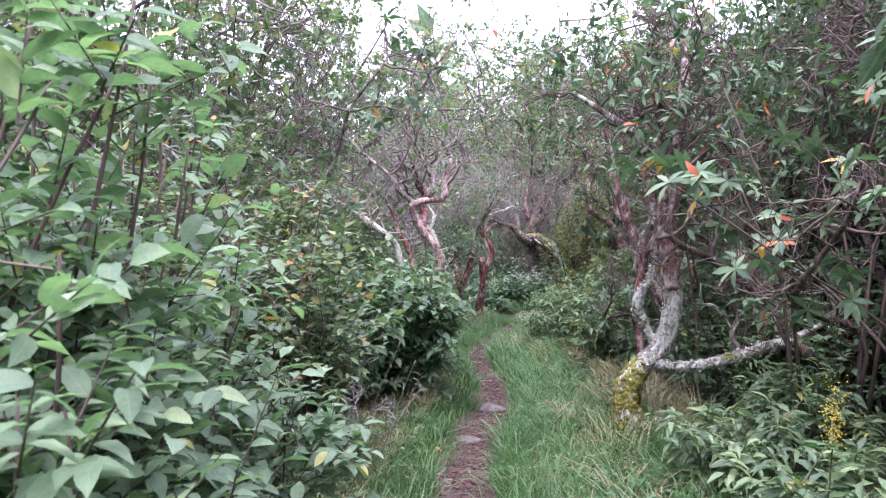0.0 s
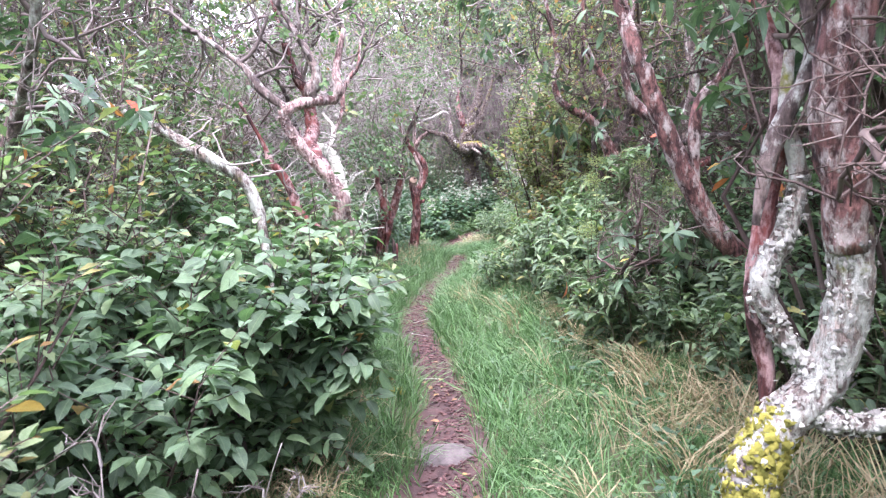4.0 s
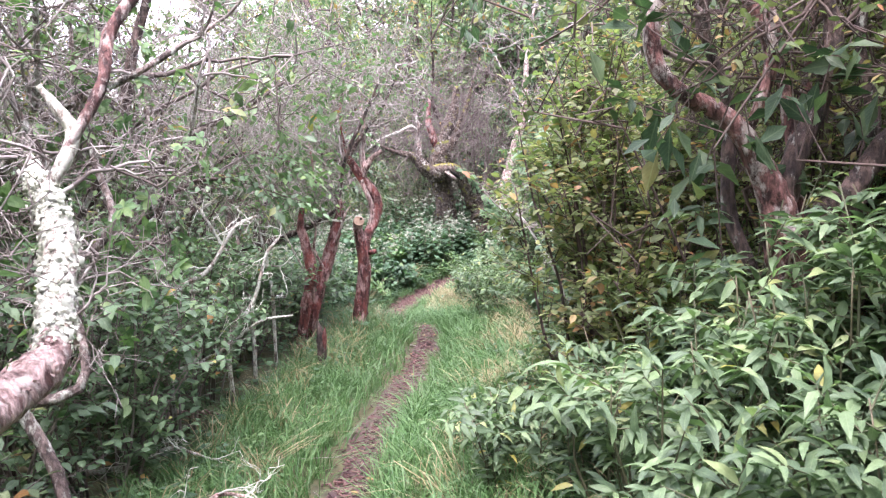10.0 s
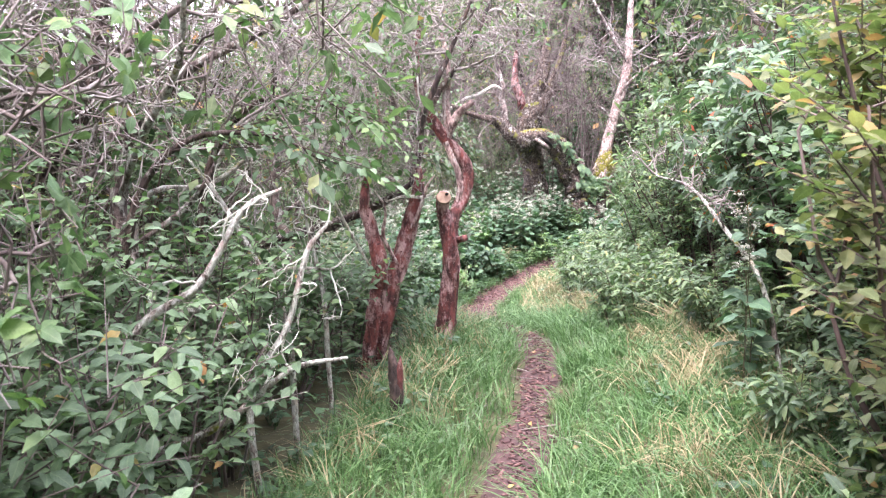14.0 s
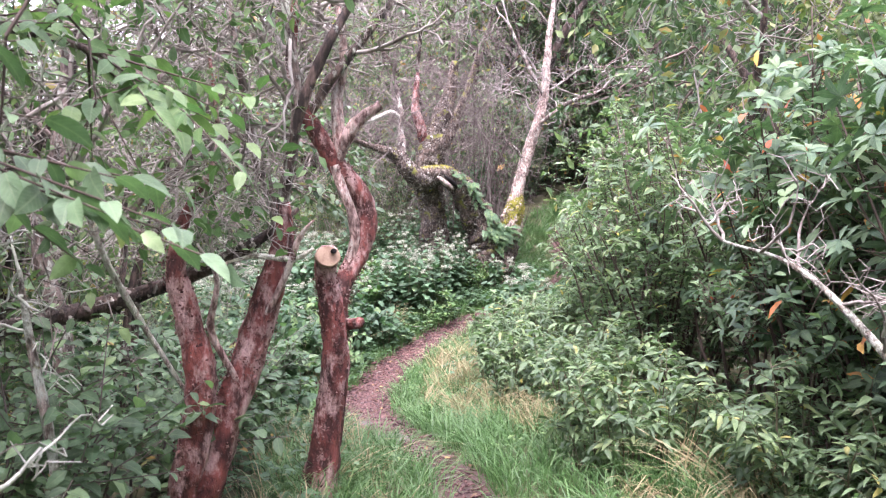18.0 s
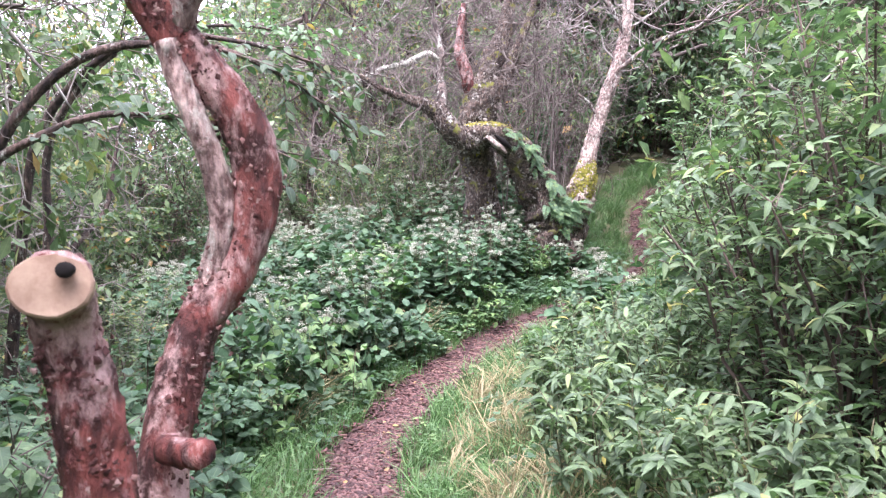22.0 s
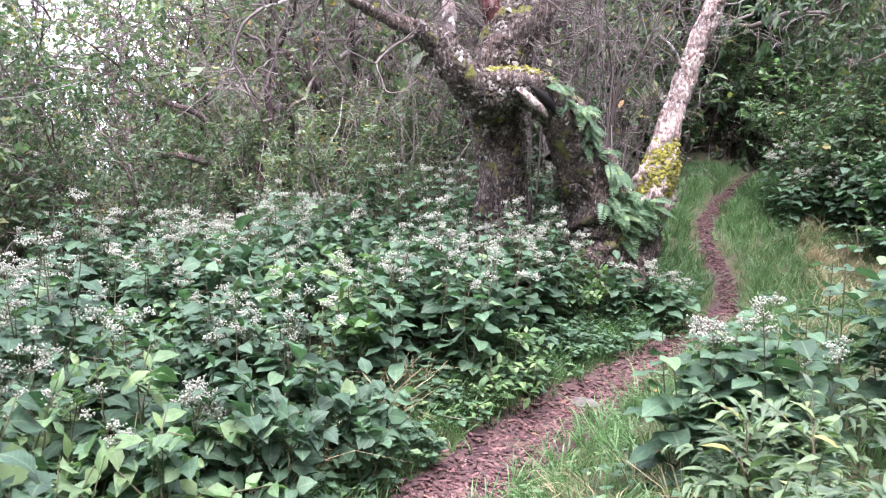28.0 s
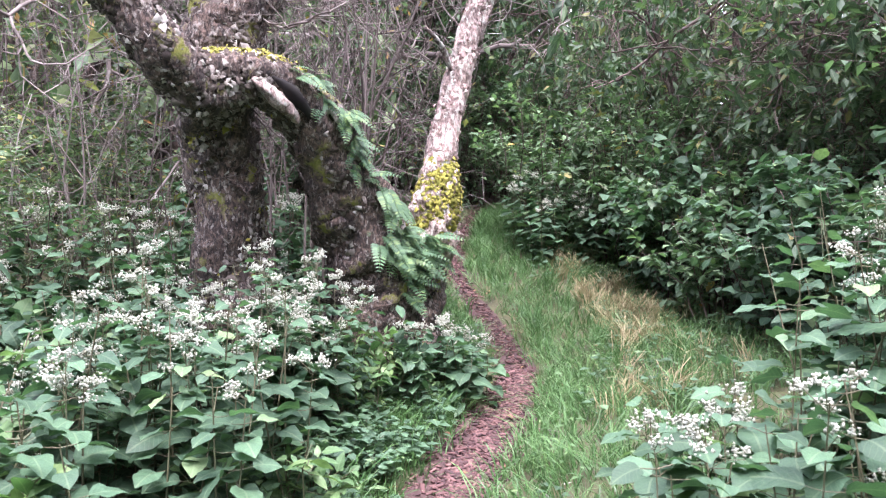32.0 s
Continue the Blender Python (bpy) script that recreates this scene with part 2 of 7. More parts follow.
M["chip"] = plain_material("bark_chip", [(0, (0.02, 0.009, 0.009)), (0.35, (0.05, 0.023, 0.023)), (0.65, (0.105, 0.05, 0.046)), (0.88, (0.18, 0.1, 0.09)), (1, (0.3, 0.21, 0.18))], 30, 0.8)
M["dirt"] = plain_material("trail_soil", [(0.3, (0.03, 0.016, 0.015)), (0.7, (0.085, 0.046, 0.042))], 14, 0.9, piece=False, bump_d=0.02)
M["soil"] = plain_material("leaf_litter", [(0.3, (0.03, 0.03, 0.016)), (0.55, (0.06, 0.06, 0.026)), (0.75, (0.09, 0.08, 0.035))], 7, 0.95, piece=False, bump_d=0.03)
M["rock"] = plain_material("lichened_stone", [(0.3, (0.05, 0.043, 0.04)), (0.7, (0.15, 0.128, 0.122))], 18, 0.9, piece=False, bump_d=0.02)
M["fallen"] = plain_material("fallen_leaf", [(0, (0.09, 0.05, 0.03)), (0.6, (0.22, 0.13, 0.06)), (0.9, (0.36, 0.25, 0.08)), (1, (0.34, 0.12, 0.06))], 40, 0.7)
M["lichentwig"] = plain_material("lichened_twig", [(0, (0.3, 0.31, 0.26)), (0.6, (0.5, 0.52, 0.45)), (1, (0.66, 0.68, 0.6))], 50, 0.95)
M["twig"] = plain_material("grey_twig", [(0, (0.11, 0.09, 0.08)), (0.6, (0.26, 0.235, 0.215)), (1, (0.46, 0.44, 0.41))], 20, 0.9)
M["midtwig"] = plain_material("grey_brown_twig", [(0, (0.055, 0.043, 0.038)), (0.6, (0.14, 0.115, 0.103)), (1, (0.27, 0.245, 0.22))], 20, 0.9)
M["browntwig"] = plain_material("brown_twig", [(0, (0.035, 0.023, 0.019)), (0.6, (0.085, 0.06, 0.05)), (1, (0.2, 0.165, 0.145))], 20, 0.9)
M["stem"] = plain_material("green_stem", [(0, (0.05, 0.07, 0.03)), (1, (0.12, 0.1, 0.06))], 20, 0.7)
M["cutwood"] = plain_material("cut_wood", [(0.3, (0.2, 0.12, 0.08)), (0.7, (0.4, 0.29, 0.21))], 25, 0.8, piece=False)
M["moss"] = plain_material("cushion_moss", [(0, (0.09, 0.10, 0.015)), (0.6, (0.22, 0.21, 0.035)), (1, (0.33, 0.29, 0.06))], 40, 0.95, bump_d=0.01)
M["lichen"] = plain_material("shrubby_lichen", [(0, (0.42, 0.45, 0.36)), (1, (0.66, 0.68, 0.58))], 60, 0.95)
M["greylichen"] = plain_material("grey_lichen_crust", [(0, (0.1, 0.095, 0.085)), (0.4, (0.25, 0.25, 0.22)), (1, (0.58, 0.6, 0.52))], 60, 0.95)
M["red_bark"] = bark_material("red_flaking_bark", (0.04, 0.011, 0.01), (0.17, 0.05, 0.043), 0.44, scale=0.62, lich_col=(0.46, 0.31, 0.29), grain=0.4)
M["patchy_bark"] = bark_material("red_bark_with_lichen", (0.035, 0.014, 0.013), (0.2, 0.1, 0.09), 0.42, lich_col=(0.5, 0.45, 0.41))
M["pink_bark"] = bark_material("pink_peeling_bark", (0.11, 0.055, 0.05), (0.46, 0.35, 0.325), 0.36, scale=1.3, lich_col=(0.52, 0.48, 0.43), grain=0.7)
M["grey_bark"] = bark_material("lichened_grey_bark", (0.06, 0.045, 0.04), (0.2, 0.16, 0.145), 0.36)
M["pale_bark"] = bark_material("crusted_pale_bark", (0.1, 0.08, 0.07), (0.28, 0.24, 0.21), 0.62, 0.1, 1.5)
M["dark_bark"] = bark_material("dark_bark", (0.025, 0.018, 0.016), (0.10, 0.07, 0.06), 0.14)
M["old_bark"] = bark_material("mossy_old_bark", (0.016, 0.011, 0.009), (0.12, 0.085, 0.068), 0.3, 0.15, 2.4, (0.36, 0.33, 0.29))
M["crust"] = plain_material("bark_crust", [(0, (0.012, 0.008, 0.007)), (0.42, (0.06, 0.045, 0.036)), (0.66, (0.2, 0.18, 0.155)), (1, (0.52, 0.51, 0.46))], 70, 0.95, bump_d=0.004)
M["flake"] = plain_material("red_bark_flake", [(0, (0.03, 0.01, 0.01)), (0.55, (0.13, 0.05, 0.045)), (0.85, (0.3, 0.2, 0.18)), (1, (0.5, 0.42, 0.38))], 70, 0.9, bump_d=0.003)
M["pinkflake"] = plain_material("pink_bark_flake", [(0, (0.12, 0.06, 0.055)), (0.5, (0.34, 0.24, 0.22)), (1, (0.58, 0.51, 0.47))], 70, 0.9, bump_d=0.003)
M["birch_bark"] = bark_material("pale_pink_bark", (0.15, 0.11, 0.095), (0.42, 0.34, 0.31), 0.35, 0.0, 1.6)
M["lichen_bark"] = bark_material("white_lichened_bark", (0.16, 0.12, 0.1), (0.36, 0.3, 0.27), 0.75, 0.0, 2.0, (0.6, 0.62, 0.52))
# near-black, so that solid pieces read as the unlit depth of a recess
M["hollow"] = plain_material("hollow_shade", [(0.3, (0.003, 0.002, 0.002)), (0.7, (0.01, 0.008, 0.007))], 20, 1.0, piece=False)


# ---- mesh tools ----
def part(name, data, material, parent=None, label=""):
    """One mesh object from (verts, polygons, uv) under a thing; verts are in world metres, moved to the root's own space."""
    v, faces, uv = data
    root = parent
    off = np.zeros(3)
    while root is not None:
        off += np.array(root.location)
        root = root.parent
    me = bpy.data.meshes.new(name)
    v = np.asarray(v, dtype=np.float32) - off.astype(np.float32)
    counts = np.concatenate([np.full(len(f), f.shape[1], dtype=np.int32) for f in faces])
    loops = np.concatenate([f.ravel() for f in faces]).astype(np.int32)
    me.vertices.add(len(v))
    me.vertices.foreach_set("co", v.ravel())
    me.loops.add(len(loops))
    me.loops.foreach_set("vertex_index", loops)
    me.polygons.add(len(counts))
    starts = np.concatenate([[0], np.cumsum(counts)[:-1]]).astype(np.int32)
    me.polygons.foreach_set("loop_start", starts)
    me.polygons.foreach_set("use_smooth", np.ones(len(counts), dtype=bool))
    if uv is not None:
        lay = me.uv_layers.new(name="UVMap")
        lay.data.foreach_set("uv", uv[loops].astype(np.float32).ravel())
    me.materials.append(material)
    me.update(calc_edges=True)
    ob = new(name, me)
    if parent is not None:
        ob.parent = parent
    if label:
        ob["label"] = label
    return ob


def thing(name, x, y, z, label, category, group=""):
    ob = new(name)
    ob.empty_display_size = 0.1
    ob.location = (x, y, z)
    return tagged(ob, label, category, group)


def join(parts):
    """Joins several (verts, polygons, uv) into one."""
    vs, fs, us, base = [], {}, [], 0
    for v, faces, uv in parts:
        vs.append(v)
        us.append(uv if uv is not None else np.zeros((len(v), 2)))
        for f in faces:
            fs.setdefault(f.shape[1], []).append(f + base)
        base += len(v)
    return np.concatenate(vs), [np.concatenate(f) for f in fs.values()], np.concatenate(us)


def spline(ctrl, per=6):
    """Points and radii of a smooth curve through rows of (x, y, z, radius)."""
    p = np.array(ctrl, dtype=float)
    q = np.vstack([2 * p[0] - p[1], p, 2 * p[-1] - p[-2]])
    out = []
    for i in range(len(p) - 1):
        a, b, c, d = q[i], q[i + 1], q[i + 2], q[i + 3]
        for t in np.linspace(0, 1, per, endpoint=False):
            out.append(0.5 * (2 * b + (c - a) * t + (2 * a - 5 * b + 4 * c - d) * t * t + (3 * b - a - 3 * c + d) * t ** 3))
    out.append(p[-1])
    out = np.array(out)
    return out[:, :3], np.maximum(out[:, 3], 0.002)


def tube(ctrl, sides=10, per=6, rough=0.12, seed=1, arc=None, swell=0.0, flute=0.0):
    """A gnarled limb: rings along a curve, with knots and flutes; arc=(from, to) in degrees makes an open shell."""
    pts, rad = spline(ctrl, per)
    rng = np.random.default_rng(seed)
    tan = np.gradient(pts, axis=0)
    tan /= np.linalg.norm(tan, axis=1)[:, None] + 1e-9
    ref = np.array([0.0, 1.0, 0.0]) if abs(tan[:, 1]).mean() < 0.8 else np.array([1.0, 0, 0])
    u = np.cross(tan, ref)
    u /= np.linalg.norm(u, axis=1)[:, None] + 1e-9
    w = np.cross(u, tan)
    closed = arc is None
    a = np.linspace(0, 2 * np.pi, sides, endpoint=False) if closed else np.radians(np.linspace(arc[0], arc[1], sides))
    n = len(pts)
    length = np.concatenate([[0], np.cumsum(np.linalg.norm(np.diff(pts, axis=0), axis=1))])
    bump = np.zeros((n, sides))
    for k in range(5):
        f, ph, m = rng.uniform(4, 26), rng.uniform(0, 6.28), rng.integers(1, 5)
        bump += np.sin(length[:, None] * f + ph + m * a[None, :] + 1.7 * np.sin(length[:, None] * f * 0.37 + ph)) / 3.0
    if flute:
        bump += flute * np.sin(5 * a[None, :] + 2.5 * length[:, None] + seed)
    r = rad[:, None] * (1 + rough * bump + rough * 0.7 * rng.normal(0, 0.5, (n, sides))) + swell
    v = pts[:, None, :] + r[:, :, None] * (np.cos(a)[None, :, None] * u[:, None, :] + np.sin(a)[None, :, None] * w[:, None, :])
    i = np.arange(n - 1)[:, None] * sides
    j = np.arange(sides if closed else sides - 1)[None, :]
    k = (j + 1) % sides
    f = np.stack([i + j, i + k, i + sides + k, i + sides + j], -1).reshape(-1, 4)
    v = v.reshape(-1, 3)
    faces = [f]
    if closed:
        v = np.vstack([v, pts[0], pts[-1]])
        jj = np.arange(sides)
        kk = (jj + 1) % sides
        faces.append(np.concatenate([np.stack([np.full(sides, n * sides), kk, jj], -1), np.stack([np.full(sides, n * sides + 1), (n - 1) * sides + jj, (n - 1) * sides + kk], -1)]))
    return v, faces, None


def sticks(p0, p1, r0, r1, sides=3):
    """Many thin tapered rods at once."""
    p0, p1 = np.asarray(p0, float), np.asarray(p1, float)
    n = len(p0)
    d = p1 - p0
    d /= np.linalg.norm(d, axis=1)[:, None] + 1e-9
    ref = np.where(np.abs(d[:, 2:3]) < 0.9, np.array([[0, 0, 1.0]]), np.array([[1.0, 0, 0]]))
    u = np.cross(d, ref)
    u /= np.linalg.norm(u, axis=1)[:, None] + 1e-9
    w = np.cross(d, u)
    a = np.linspace(0, 2 * np.pi, sides, endpoint=False)
    ring = np.cos(a)[None, :, None] * u[:, None, :] + np.sin(a)[None, :, None] * w[:, None, :]
    r0, r1 = np.broadcast_to(r0, n), np.broadcast_to(r1, n)
    v = np.concatenate([p0[:, None] + r0[:, None, None] * ring, p1[:, None] + r1[:, None, None] * ring], 1).reshape(-1, 3)
    j = np.arange(sides)
    k = (j + 1) % sides
    f = np.stack([j, k, sides + k, sides + j], -1)
    f = (f[None] + (np.arange(n) * 2 * sides)[:, None, None]).reshape(-1, 4)
    return v, [f], None


def blade(ratio=0.5, stations=3, fold=0.18, curl=0.15, peak=0.42, wave=0.0, tip=0.85):
    """A leaf of length 1 along +y, face up: a folded blade with a curved midrib."""
    t = np.linspace(0, 1, stations + 2) ** (1.45 if stations > 2 else 1.0)
    prof = np.where(t < peak, np.sin(0.5 * np.pi * np.minimum(t / peak, 1)) ** 0.62, np.maximum(np.cos(0.5 * np.pi * (t - peak) / (1 - peak)), 0) ** tip)
    half = 0.5 * ratio * prof
    z = 0.25 * curl * np.sin(np.pi * t) - curl * t ** 2
    v, uv = [], []
    for i in range(len(t)):
        v.append((0, t[i], z[i]))
        uv.append((0.5, t[i]))
    for s in (-1, 1):
        for i in range(1, len(t) - 1):
            v.append((s * half[i], t[i] - 0.02, z[i] + fold * half[i] + wave * half[i] * math.sin(9 * t[i] + s)))
            uv.append((0.5 + 0.5 * s * prof[i], t[i]))
    nm = len(t)
    quads, tris = [], []
    for s, o in ((-1, nm), (1, nm + stations)):
        for i in range(stations - 1):
            q = (1 + i, 2 + i, o + i + 1, o + i)
            quads.append(q if s < 0 else q[::-1])
        a, b = (0, 1, o), (stations, nm - 1, o + stations - 1)
        tris += [a, b] if s < 0 else [a[::-1], b[::-1]]
    faces = [np.array(tris)]
    if quads:
        faces.append(np.array(quads))
    return np.array(v), faces, np.array(uv)


def unit(v):
    return v / (np.linalg.norm(v, axis=-1, keepdims=True) + 1e-9)


def frames_of(d, up):
    """Rotation matrices whose y is d and whose z is near up."""
    y = unit(d)
    x = unit(np.cross(y, up))
    z = np.cross(x, y)
    return np.stack([x, y, z], -1)


def scatter(template, pos, rot, size):
    v, faces, uv = template
    n, k = len(pos), len(v)
    vv = np.einsum("nij,kj->nki", rot, v) * np.asarray(size)[:, None, None] + pos[:, None, :]
    off = (np.arange(n) * k)[:, None, None]
    return vv.reshape(-1, 3), [(f[None] + off).reshape(-1, f.shape[1]) for f in faces], np.tile(uv, (n, 1))


SHAPE = {  # ratio, fold, curl, peak, wave
    "oval": (0.5, 0.25, 0.22, 0.45, 0.1), "bright": (0.5, 0.25, 0.22, 0.45, 0.1), "lance": (0.3, 0.3, 0.25, 0.4, 0.1), "small": (0.52, 0.2, 0.1, 0.5, 0.0), "olive": (0.5, 0.2, 0.15, 0.5, 0.1),
    "rhodo": (0.3, 0.15, 0.22, 0.55, 0.0), "dark": (0.42, 0.2, 0.15, 0.5, 0.0), "heart": (0.74, 0.12, 0.2, 0.36, 0.2), "fresh": (0.5, 0.2, 0.15, 0.45, 0.1)}
TEMPLATE = {(k, s): blade(v[0], s, v[1], v[2], v[3], v[4], 0.66 if k in ("heart", "oval", "bright") else 0.85) for k, v in SHAPE.items() for s in (1, 2, 3, 5)}
for k, v in SHAPE.items():  # two-faced leaves for what stays far off
    TEMPLATE[(k, 0)] = (np.array([(0, 0, 0), (0.5 * v[0], v[3], 0.03), (0, 1, -v[2]), (-0.5 * v[0], v[3], 0.03)]), [np.array([(0, 1, 2), (0, 2, 3)])], np.array([(0.5, 0), (1, 0.5), (0.5, 1), (0, 0.5)]))
LEAF_MESH = {}


def leaf_objects(kind, pos, rot, size, parent, rng):
    """Single leaves of a near plant, each an object on a shared mesh."""
    if kind not in LEAF_MESH:
        me0 = part("leaf", TEMPLATE[(kind, 5)], M[kind])
        LEAF_MESH[kind] = me0.data
        bpy.data.objects.remove(me0)
    me = LEAF_MESH[kind]
    base = Vector(parent.location)
    for p, r, s in zip(pos, rot, size):
        ob = bpy.data.objects.new("leaf", me)
        scene.collection.objects.link(ob)
        ob.parent = parent
        ob.matrix_basis = Matrix.LocRotScale(Vector(p) - base, Matrix(r.tolist()).to_quaternion(), (s, s, s))


# ---- lie of the land ----
TRAIL = np.array([(-0.1, -30), (0.0, -4), (0.03, 0), (0.14, 4), (0.3, 5.3), (0.55, 6.5), (0.52, 7.8), (0.42, 9.2), (0.6, 10.6), (0.97, 12), (1.3, 13.3), (1.5, 14.4), (1.3, 15.7), (1.1, 17.0), (1.45, 18.3),
                  (2.05, 19.4), (2.7, 19.95), (3.3, 20.5), (3.95, 21.1), (4.48, 21.65), (4.89, 22.14), (5.1, 22.65), (5.22, 23.4), (5.4, 24.0), (5.75, 24.6), (6.3, 25.3), (7.4, 26.8), (9.5, 29), (16, 36), (40, 70)])
RISE = np.array([(-30, 0.1), (0, 0.1), (4, 0.15), (6, 0.2), (8.5, 0.2), (10, 0.12), (13, 0.1), (14.4, 0.15), (15.6, -0.08), (17, -0.3), (18.5, -0.3), (19.5, -0.18), (20.5, 0.0), (21.1, 0.09), (22.14, 0.18), (22.65, 0.32), (23.4, 0.6),
                 (24.0, 0.8), (24.6, 0.98), (25.3, 1.15), (26.8, 1.5), (29, 2.0), (36, 3.0), (70, 5.0)])


def soft_interp(y, xs, ys):
    k = np.array([-0.6, -0.3, 0, 0.3, 0.6])
    return sum(np.interp(np.asarray(y) + d, xs, ys) for d in k) / 5


def trail_x(y):
    return soft_interp(y, TRAIL[:, 1], TRAIL[:, 0])


def sstep(a, b, v):
    t = np.clip((v - a) / (b - a), 0, 1)
    return t * t * (3 - 2 * t)


def ground(x, y):
    """Height of the ground, for numbers or arrays."""
    x, y = np.asarray(x, float), np.asarray(y, float)
    s = x - trail_x(y)
    z = soft_interp(y, RISE[:, 0], RISE[:, 1])
    z = z + 0.16 * sstep(0.25, 1.1, s) + 0.09 * np.clip(s - 1.1, 0, 6) + 0.08 * sstep(0.2, 0.9, -s)
    fall = sstep(1.2, 8, -s)
    z = z + fall * (-0.25 - 0.10 * np.clip(-s - 2, 0, 60)) * sstep(10, 20, y) + 0.10 * np.clip(-s - 1.5, 0, 6) * (1 - sstep(10, 18, y))
    z = z - 0.045 * (1 - sstep(0.12, 0.3, np.abs(s)))
    return z + 0.02 * np.sin(3.1 * x + 1.3 * y) * np.cos(2.3 * y - x) * sstep(0.2, 0.6, np.abs(s))


WALKWAY = np.array([(0, -3), (0, 0), (0.06, 2.1), (0.26, 4.1), (0.53, 5.85), (0.63, 8), (0.5, 9.6), (0.72, 11.3), (1.32, 13.45), (1.5, 14.5), (1.54, 16), (1.6, 17.7), (1.75, 18.6)])


def off_walkway(p, r):
    """True for points that leave room for a walker."""
    x = np.interp(p[:, 1], WALKWAY[:, 1], WALKWAY[:, 0])
    return (np.abs(p[:, 0] - x) > r) | (p[:, 1] > 18.4) | (p[:, 2] > ground(x, p[:, 1]) + 2.2) | (p[:, 2] < ground(x, p[:, 1]) + 0.5)


def ground_sheet():
    xs = np.concatenate([np.linspace(-900, -14, 14), np.arange(-12, 14, 0.12), np.linspace(16, 900, 14)])
    ys = np.concatenate([np.linspace(-900, -6, 12), np.arange(-4, 32, 0.15), np.linspace(33, 900, 18)])
    gx, gy = np.meshgrid(xs, ys)
    far = np.maximum(np.abs(gx) - 30, np.abs(gy - 12) - 40)
    z = ground(np.clip(gx, -40, 40), np.clip(gy, -30, 60))
    z = np.where(far > 0, z - 0.02 * far, z)
    v = np.stack([gx, gy, z], -1).reshape(-1, 3)
    nx = len(xs)
    i = (np.arange(len(ys) - 1)[:, None] * nx + np.arange(nx - 1)[None]).reshape(-1)
    f = np.stack([i, i + 1, i + nx + 1, i + nx], -1)
    return tagged(part("ground", (v, [f], None), M["soil"]), "dark forest soil with leaf litter and low growth", "ground", kind="structure")


def trail_strip():
    ys = np.arange(-4, 29, 0.08)
    cx = trail_x(ys)
    dx = np.gradient(cx, ys)
    nx, ny = 1 / np.sqrt(1 + dx ** 2), -dx / np.sqrt(1 + dx ** 2)
    a = np.linspace(-1, 1, 9)
    wide = 0.15 + 0.09 * (1 - sstep(5, 8, ys)) + 0.035 * np.sin(ys * 2.3) + 0.025 * np.sin(ys * 5.7 + 1) + 0.1 * sstep(14.5, 17, ys) - 0.13 * sstep(20.8, 22.5, ys)
    gx = cx[:, None] + nx[:, None] * a * wide[:, None]
    gy = ys[:, None] + ny[:, None] * a * wide[:, None]
    z = ground(gx, gy) + 0.012 - 0.03 * (np.abs(a) > 0.98) + 0.006 * np.sin(gx * 37) * np.cos(gy * 31)
    v = np.stack([gx, gy, z], -1).reshape(-1, 3)
    i = (np.arange(len(ys) - 1)[:, None] * 9 + np.arange(8)[None]).reshape(-1)
    f = np.stack([i, i + 1, i + 10, i + 9], -1)
    return tagged(part("trail", (v, [f], None), M["dirt"]), "narrow trodden trail of reddish soil and bark chips", "path", kind="structure")


ground_sheet()
trail = trail_strip()


# ---- plant builders ----
COUNT = [100]


def fresh_rng():
    COUNT[0] += 1
    return np.random.default_rng(COUNT[0])


